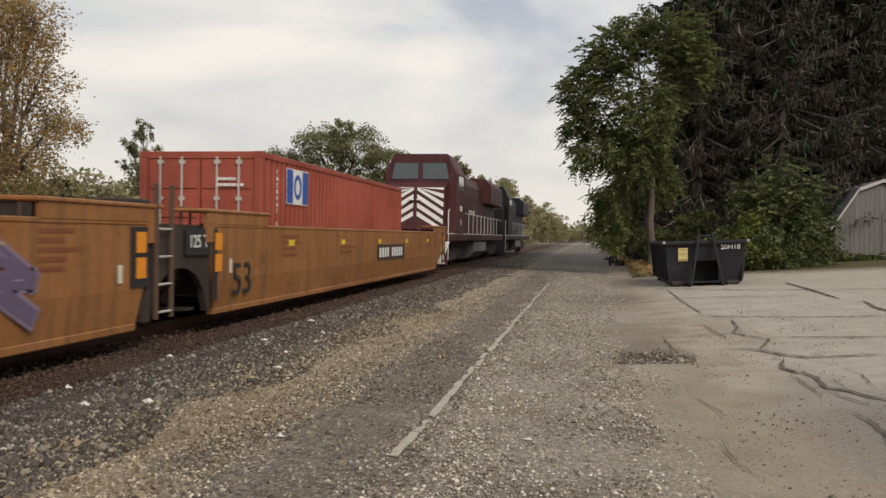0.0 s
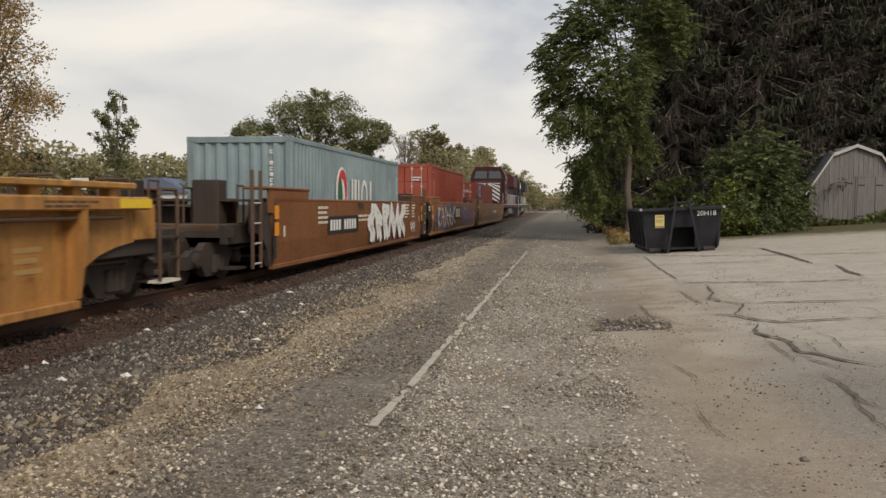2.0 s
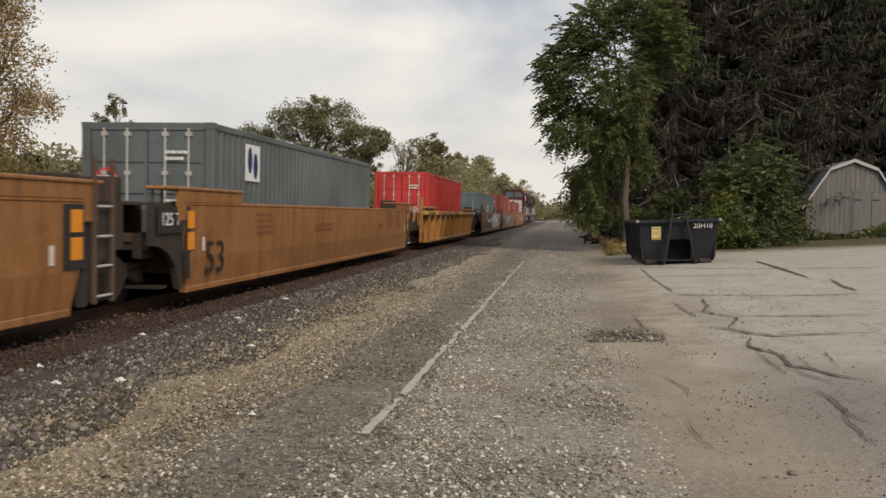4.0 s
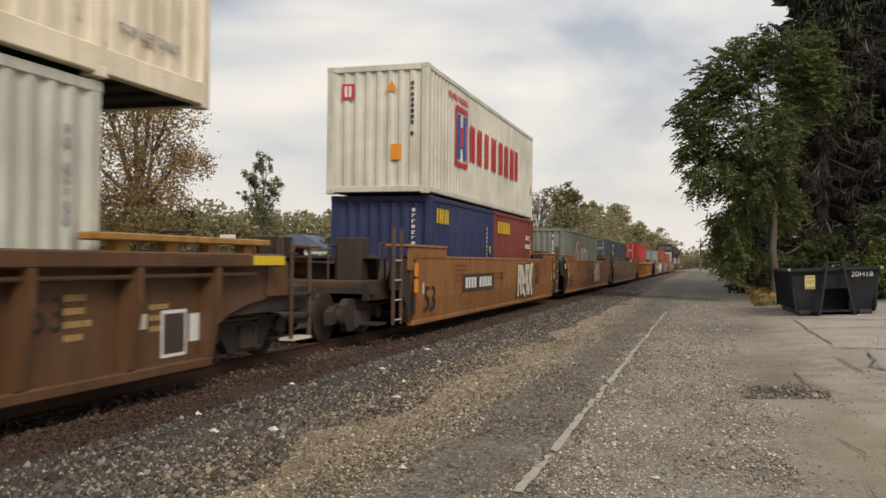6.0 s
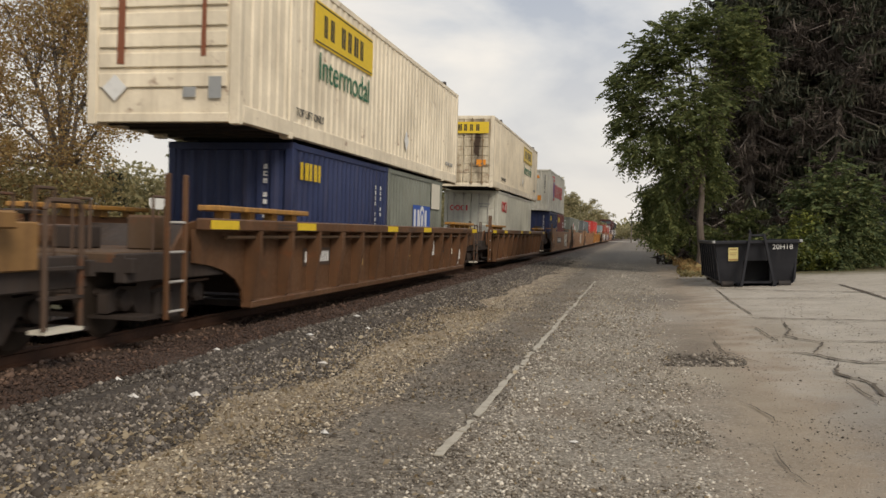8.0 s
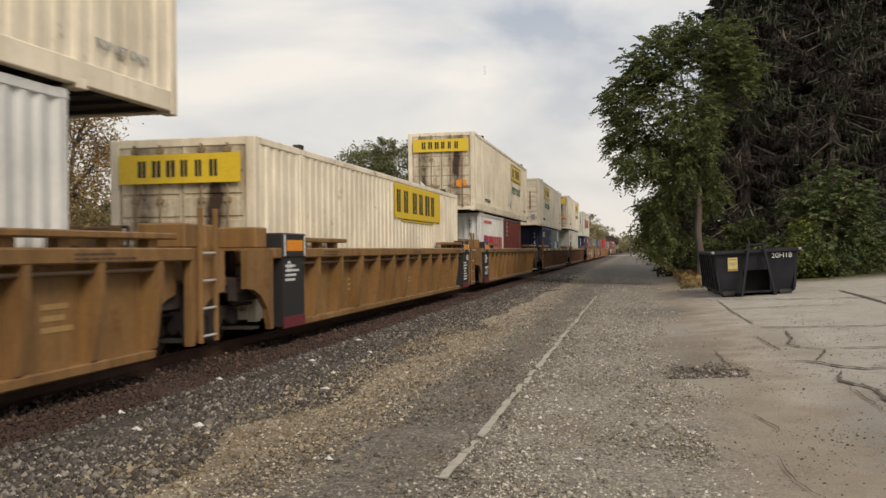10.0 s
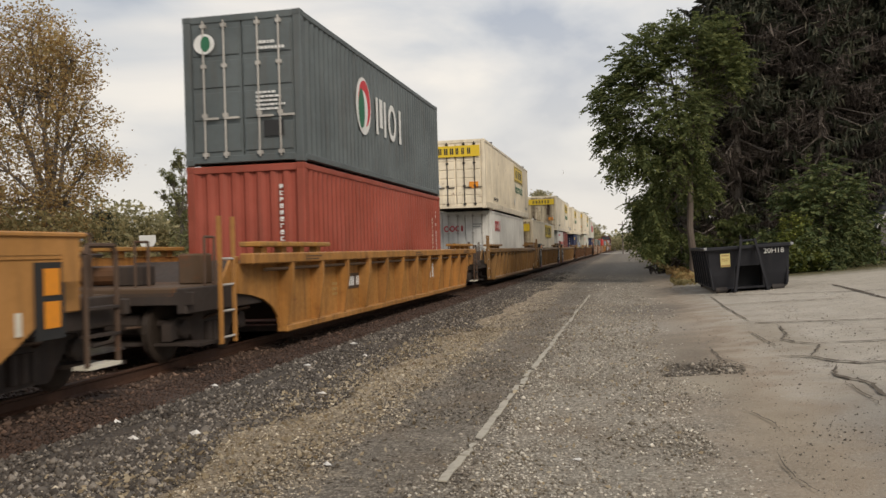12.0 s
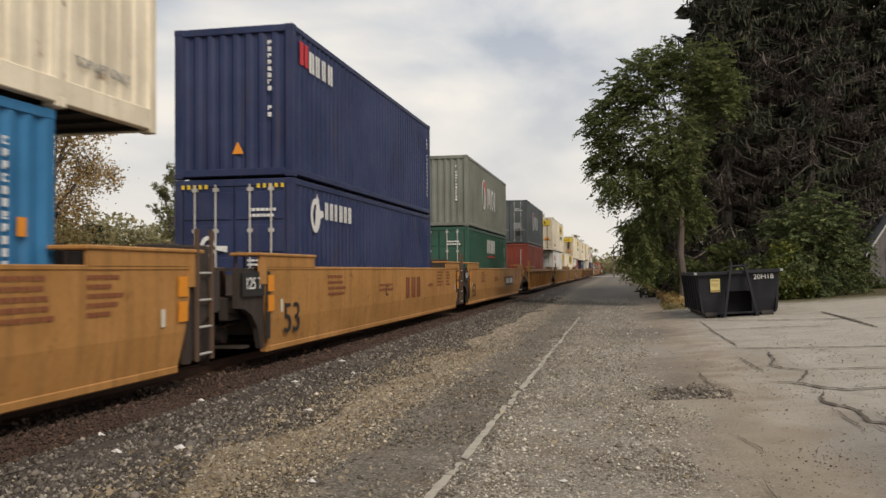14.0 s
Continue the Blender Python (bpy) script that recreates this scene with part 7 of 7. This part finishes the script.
undergrowth("dry_grass", "sparse dry straw on the gravel", -4.4, 0.5, 3.6, 24, 0.03, 3500, 0.04, L_STRAW, 10)


# ---- the grey shed ----
def shed():
    m, n, l, b = shader("weathered_boards", 0.85)
    oi = n.new("ShaderNodeObjectInfo")
    f, h = noise_fac(n, l, 3, 6, 0.3, 0.7, (8, 8, 0.5))
    c = mixed(n, l, f, (0.12, 0.112, 0.11), (0.22, 0.205, 0.20))
    c = mixed(n, l, value(n, l, "MULTIPLY", oi.outputs["Random"], 0.4), c, (0.10, 0.09, 0.085))
    l.new(c, b.inputs["Base Color"])
    bumped(n, l, b, h, 0.01, 0.5)
    roof_m = paint("shed_roof", (0.25, 0.25, 0.26), amount=0.5, rough=0.7)
    x0, yf, zb = 12.05, 39.0, ground_z(12.0)
    hw, depth = 1.85, 3.6
    t = thing("shed", pose(x0, yf, zb), "weathered grey plank shed with a gambrel roof", "shed")
    prof = [(-hw, 0), (hw, 0), (hw, 1.42), (0.95, 2.85), (0, 3.1), (-0.95, 2.85), (-hw, 1.42)]
    part("wall", Shape().prism(prof, "y", 0.03, depth), m, t, "grey board walls")

    def top(x):
        a = abs(x)
        return 1.42 + (hw - a) / (hw - 0.95) * 1.43 if a > 0.95 else 2.85 + (0.95 - a) / 0.95 * 0.35

    k = 19
    for i in range(k):
        xa, xb = -hw + 2 * hw * i / k, -hw + 2 * hw * (i + 0.94) / k
        part("plank", Shape().prism([(xa, 0.02), (xb, 0.02), (xb, top(xb) - 0.02), (xa, top(xa) - 0.02)], "y", 0, 0.028), m, t)
    for a, b_ in (((-hw - 0.18, 1.22), (-0.95, 2.9)), ((-0.97, 2.88), (0.0, 3.26)), ((0.0, 3.26), (0.97, 2.88)), ((0.95, 2.9), (hw + 0.18, 1.22))):
        s = Shape().prism([a, b_, (b_[0], b_[1] + 0.07), (a[0], a[1] + 0.07)], "y", -0.12, depth + 0.1)
        part("roof_slope", s, roof_m, t, "grey shingled roof slope")
        e = Shape().prism([(a[0], a[1] - 0.05), (b_[0], b_[1] - 0.05), (b_[0], b_[1] + 0.09), (a[0], a[1] + 0.09)], "y", -0.15, -0.12)
        part("fascia", e, flat_mark("pale_trim", (0.42, 0.41, 0.40)), t, "pale edge trim")
    for xa, xb in ((0.05, 0.75), (0.77, 1.45)):
        d = part("door", Shape().box(xa, xb, -0.035, -0.003, 0.05, 1.95, 0.006), m, t, "plank door leaf")
        part("hinge", Shape().box(xa + 0.02, xa + 0.3, -0.045, -0.036, 1.6, 1.65).box(xa + 0.02, xa + 0.3, -0.045, -0.036, 0.3, 0.35), BRAKE, d)
    part("door_frame", Shape().box(-0.02, 0.04, -0.03, -0.003, 0.0, 2.03).box(1.46, 1.52, -0.03, -0.003, 0.0, 2.03).box(0.04, 1.46, -0.03, -0.003, 1.96, 2.03), m, t)


shed()


# ---- the dumpster ----
def dumpster():
    body = paint("dumpster_black", (0.008, 0.009, 0.014), dirt=(0.04, 0.038, 0.04), amount=0.5, rough=0.55)
    t = thing("dumpster", pose(3.31, 25.72, 0.16, 0, -2.6, 1.0), "black steel roll-off dumpster with a yellow sticker", "dumpster")
    w, L, H = 1.08, 4.6, 1.27
    z0 = 0.14
    face = lambda z: 0.12 - 0.24 * (z - z0) if z < 0.5 else 0.034 - 0.17 * (z - 0.5)
    wide = lambda z: w - 0.12 + 0.14 * (z - z0) / (H - z0)
    for sx in (-1, 1):
        s = Shape().prism([(sx * (w - 0.12), z0), (sx * (w - 0.08), z0), (sx * (w + 0.04), H), (sx * w, H)], "y", 0.0, L)
        part("side_wall", s, body, t, "black steel side wall")
        part("top_rail", Shape().box(*sorted((sx * (w - 0.05), sx * (w + 0.09))), -0.12, L, H - 0.05, H + 0.04, 0.02), body, t)
        for i in range(7):
            y = 0.35 + i * 0.64
            part("side_rib", Shape().prism([(sx * (w - 0.1), z0 + 0.05), (sx * (w - 0.0), z0 + 0.05), (sx * (w + 0.09), H - 0.06), (sx * w, H - 0.06)], "y", y - 0.05, y + 0.05), body, t)

    def slab(s, xa, xb, za, zb):
        """A piece of the leaning front wall; xa, xb None stand for the outer edges."""
        v = []
        for z in (za, zb):
            lo, hi = (-wide(z) if xa is None else xa), (wide(z) if xb is None else xb)
            v += [(lo, face(z), z), (hi, face(z), z), (hi, face(z) + 0.05, z), (lo, face(z) + 0.05, z)]
        return s.add(v, [(0, 1, 5, 4), (1, 2, 6, 5), (2, 3, 7, 6), (3, 0, 4, 7), (3, 2, 1, 0), (4, 5, 6, 7)])

    s = Shape()
    for za, zb in ((z0, 0.5), (0.5, 0.74)):
        slab(s, None, -0.36, za, zb)
        slab(s, 0.36, None, za, zb)
    slab(s, None, None, 0.74, H)
    part("front_wall", s, body, t, "black steel front wall around a hook recess")
    hk = flat_mark("hook_recess", (0.006, 0.006, 0.007), 0.8)
    part("recess", Shape().box(-0.36, 0.36, 0.55, 0.58, z0, 0.76).box(-0.39, -0.36, 0.10, 0.58, z0, 0.76).box(0.36, 0.39, 0.10, 0.58, z0, 0.76).box(-0.36, 0.36, 0.06, 0.55, 0.745, 0.775), hk, t, "dark open hook recess")
    part("top_rail", Shape().box(-w - 0.09, w + 0.09, -0.2, -0.08, H - 0.06, H + 0.04, 0.02), body, t)
    part("back_wall", Shape().box(-w, w, L - 0.06, L, z0, H), body, t)
    part("floor", Shape().box(-w + 0.1, w - 0.1, 0.1, L, z0 - 0.04, z0 + 0.02), body, t)
    for sx in (-1, 1):
        part("runner", Shape().box(*sorted((sx * 0.40, sx * 0.52)), -0.02, L, 0.02, 0.14, 0.015), body, t)
        part("corner_cap", Shape().box(*sorted((sx * (w + 0.03), sx * (w + 0.11))), -0.21, -0.10, H - 0.03, H + 0.045, 0.01), K("grey"), t, "scuffed bare steel corner")
        part("roller", Shape().tube((sx * 0.60, 0.14, 0.09), (sx * 0.92, 0.14, 0.09), 0.09, 14), BRAKE, t, "steel ground roller")
        part("roller", Shape().tube((sx * 0.60, L - 0.2, 0.09), (sx * 0.92, L - 0.2, 0.09), 0.09, 14), BRAKE, t, "steel ground roller")
        part("pull_rail", Shape().prism([(sx * 0.40, 0.04), (sx * 0.47, 0.04), (sx * 0.21, H + 0.22), (sx * 0.15, H + 0.22)], "y", -0.30, -0.2), body, t, "slanting pull rail")
    part("pull_bar", Shape().box(-0.2, 0.2, -0.28, -0.22, H + 0.14, H + 0.20, 0.02).tube((-0.17, -0.25, H + 0.18), (-0.2, -0.25, H + 0.34), 0.025, 8), body, t)
    part("rail_foot", Shape().box(-0.47, -0.40, -0.22, 0.1, 0.03, 0.12).box(0.40, 0.47, -0.22, 0.1, 0.03, 0.12), body, t)
    st = flat_mark("sticker_yellow", (0.66, 0.57, 0.25))
    tilt = Matrix.Translation((0, -0.045, 0.93)) @ Matrix.Rotation(radians(9.6), 4, "X")
    sk = plate(tilt @ end_m(-0.62, -0.02, 0), [(-0.13, 0.13, -0.19, 0.19)], st, t, "sticker", "yellow warning sticker")
    plate(Matrix.Translation((0, 0, 0.005)), [(-0.10, 0.10, 0.12, 0.15), (-0.10, 0.10, 0.03, 0.05), (-0.10, 0.07, -0.02, 0.0)], K("tan"), sk, "sticker_print")
    plate(Matrix.Translation((0, 0, 0.005)), [(-0.12, 0.12, -0.18, -0.13)], K("tan"), sk, "sticker_print")
    words("20H18", 0.20, tilt @ end_m(0.68, -0.03, 0.13), K("white"), t, wide=1.0)


dumpster()

# ---- far end of the line ----
cross = new("crossing_road", Shape().box(-60, 80, 186, 194, -0.02, 0.06).mesh("crossing_road"))
cross.data.materials.append(P("pale_concrete", (0.40, 0.38, 0.35), amount=0.4, streak=False))
tagged(cross, "pale road crossing the line far off", "road", kind="structure")


def pole(x, y, h, label, arm=True):
    t = thing("utility_pole", pose(x, y, 0), label, "pole", "far poles")
    part("post", Shape().tube((0, 0, -0.1), (0, 0, h), 0.14, 8, 0.09), BARK_GREY, t)
    if arm:
        part("cross_arm", Shape().box(-0.9, 0.9, -0.06, 0.06, h - 0.7, h - 0.55), BARK_GREY, t)


pole(-1.0, 175, 6.4, "thin pole beside the far crossing")
pole(1.8, 205, 7.0, "far utility pole with a cross-arm")


def hoop(x, y):
    t = thing("basketball_hoop", pose(x, y, 0), "white basketball backboard on a thin pole beyond the track", "hoop")
    part("post", Shape().tube((0, 0.3, -0.05), (0, 0.3, 3.3), 0.07, 8), GALV, t)
    part("backboard", Shape().prism([(-0.55, 2.7), (0.55, 2.7), (0.8, 3.1), (0.8, 3.7), (-0.8, 3.7), (-0.8, 3.1)], "y", 0.0, 0.05), K("white"), t)


hoop(-41.4, 70)


def far_building(x, y, w, d, h, col, roof, label):
    t = thing("house", pose(x, y, 0), label, "house")
    wall = paint("house_wall", col, amount=0.3, rough=0.8)
    part("wall", Shape().box(-w / 2, w / 2, 0, d, 0, h), wall, t)
    rm = paint("house_roof", roof, amount=0.4, rough=0.8)
    part("roof", Shape().prism([(-w / 2 - 0.3, h), (w / 2 + 0.3, h), (w / 2 * 0.2, h + 1.5), (-w / 2 * 0.2, h + 1.5)], "y", -0.3, d + 0.3), rm, t)
    for i in range(3):
        x_ = -w / 2 + w * (i + 0.6) / 3.2
        wd = part("window", Shape().box(x_ - 0.45, x_ + 0.45, -0.04, 0.0, h * 0.4, h * 0.8), GLASS, t)
        part("window_frame", Shape().box(x_ - 0.52, x_ - 0.45, -0.05, 0, h * 0.38, h * 0.82).box(x_ + 0.45, x_ + 0.52, -0.05, 0, h * 0.38, h * 0.82), K("white"), wd)


far_building(-40.5, 82, 7, 6, 2.6, (0.62, 0.62, 0.60), (0.12, 0.16, 0.24), "low white house with a blue-grey roof beyond the track")
far_building(-52.0, 74, 5, 5, 2.3, (0.5, 0.5, 0.48), (0.2, 0.2, 0.2), "small pale outbuilding beyond the track")
far_building(2.5, 330, 12, 6, 4.5, (0.20, 0.19, 0.18), (0.12, 0.11, 0.11), "dark low building at the end of the lane")

# ---- ties of the track, last ----
for i in range(260):
    part("tie", tie_me, tie_mat, track, "", (0.0 + 0.03 * math.sin(i * 2.3), 1.0 + i * 0.54, 0))


# ---- what moves ----
def motions():
    for ob, u, z in MOVING:
        walk(ob, [(t, pose(TX, u + SPEED * t, z)) for t in (0.0, 3.5, 7.0, 10.5, 14.0)])


motions()
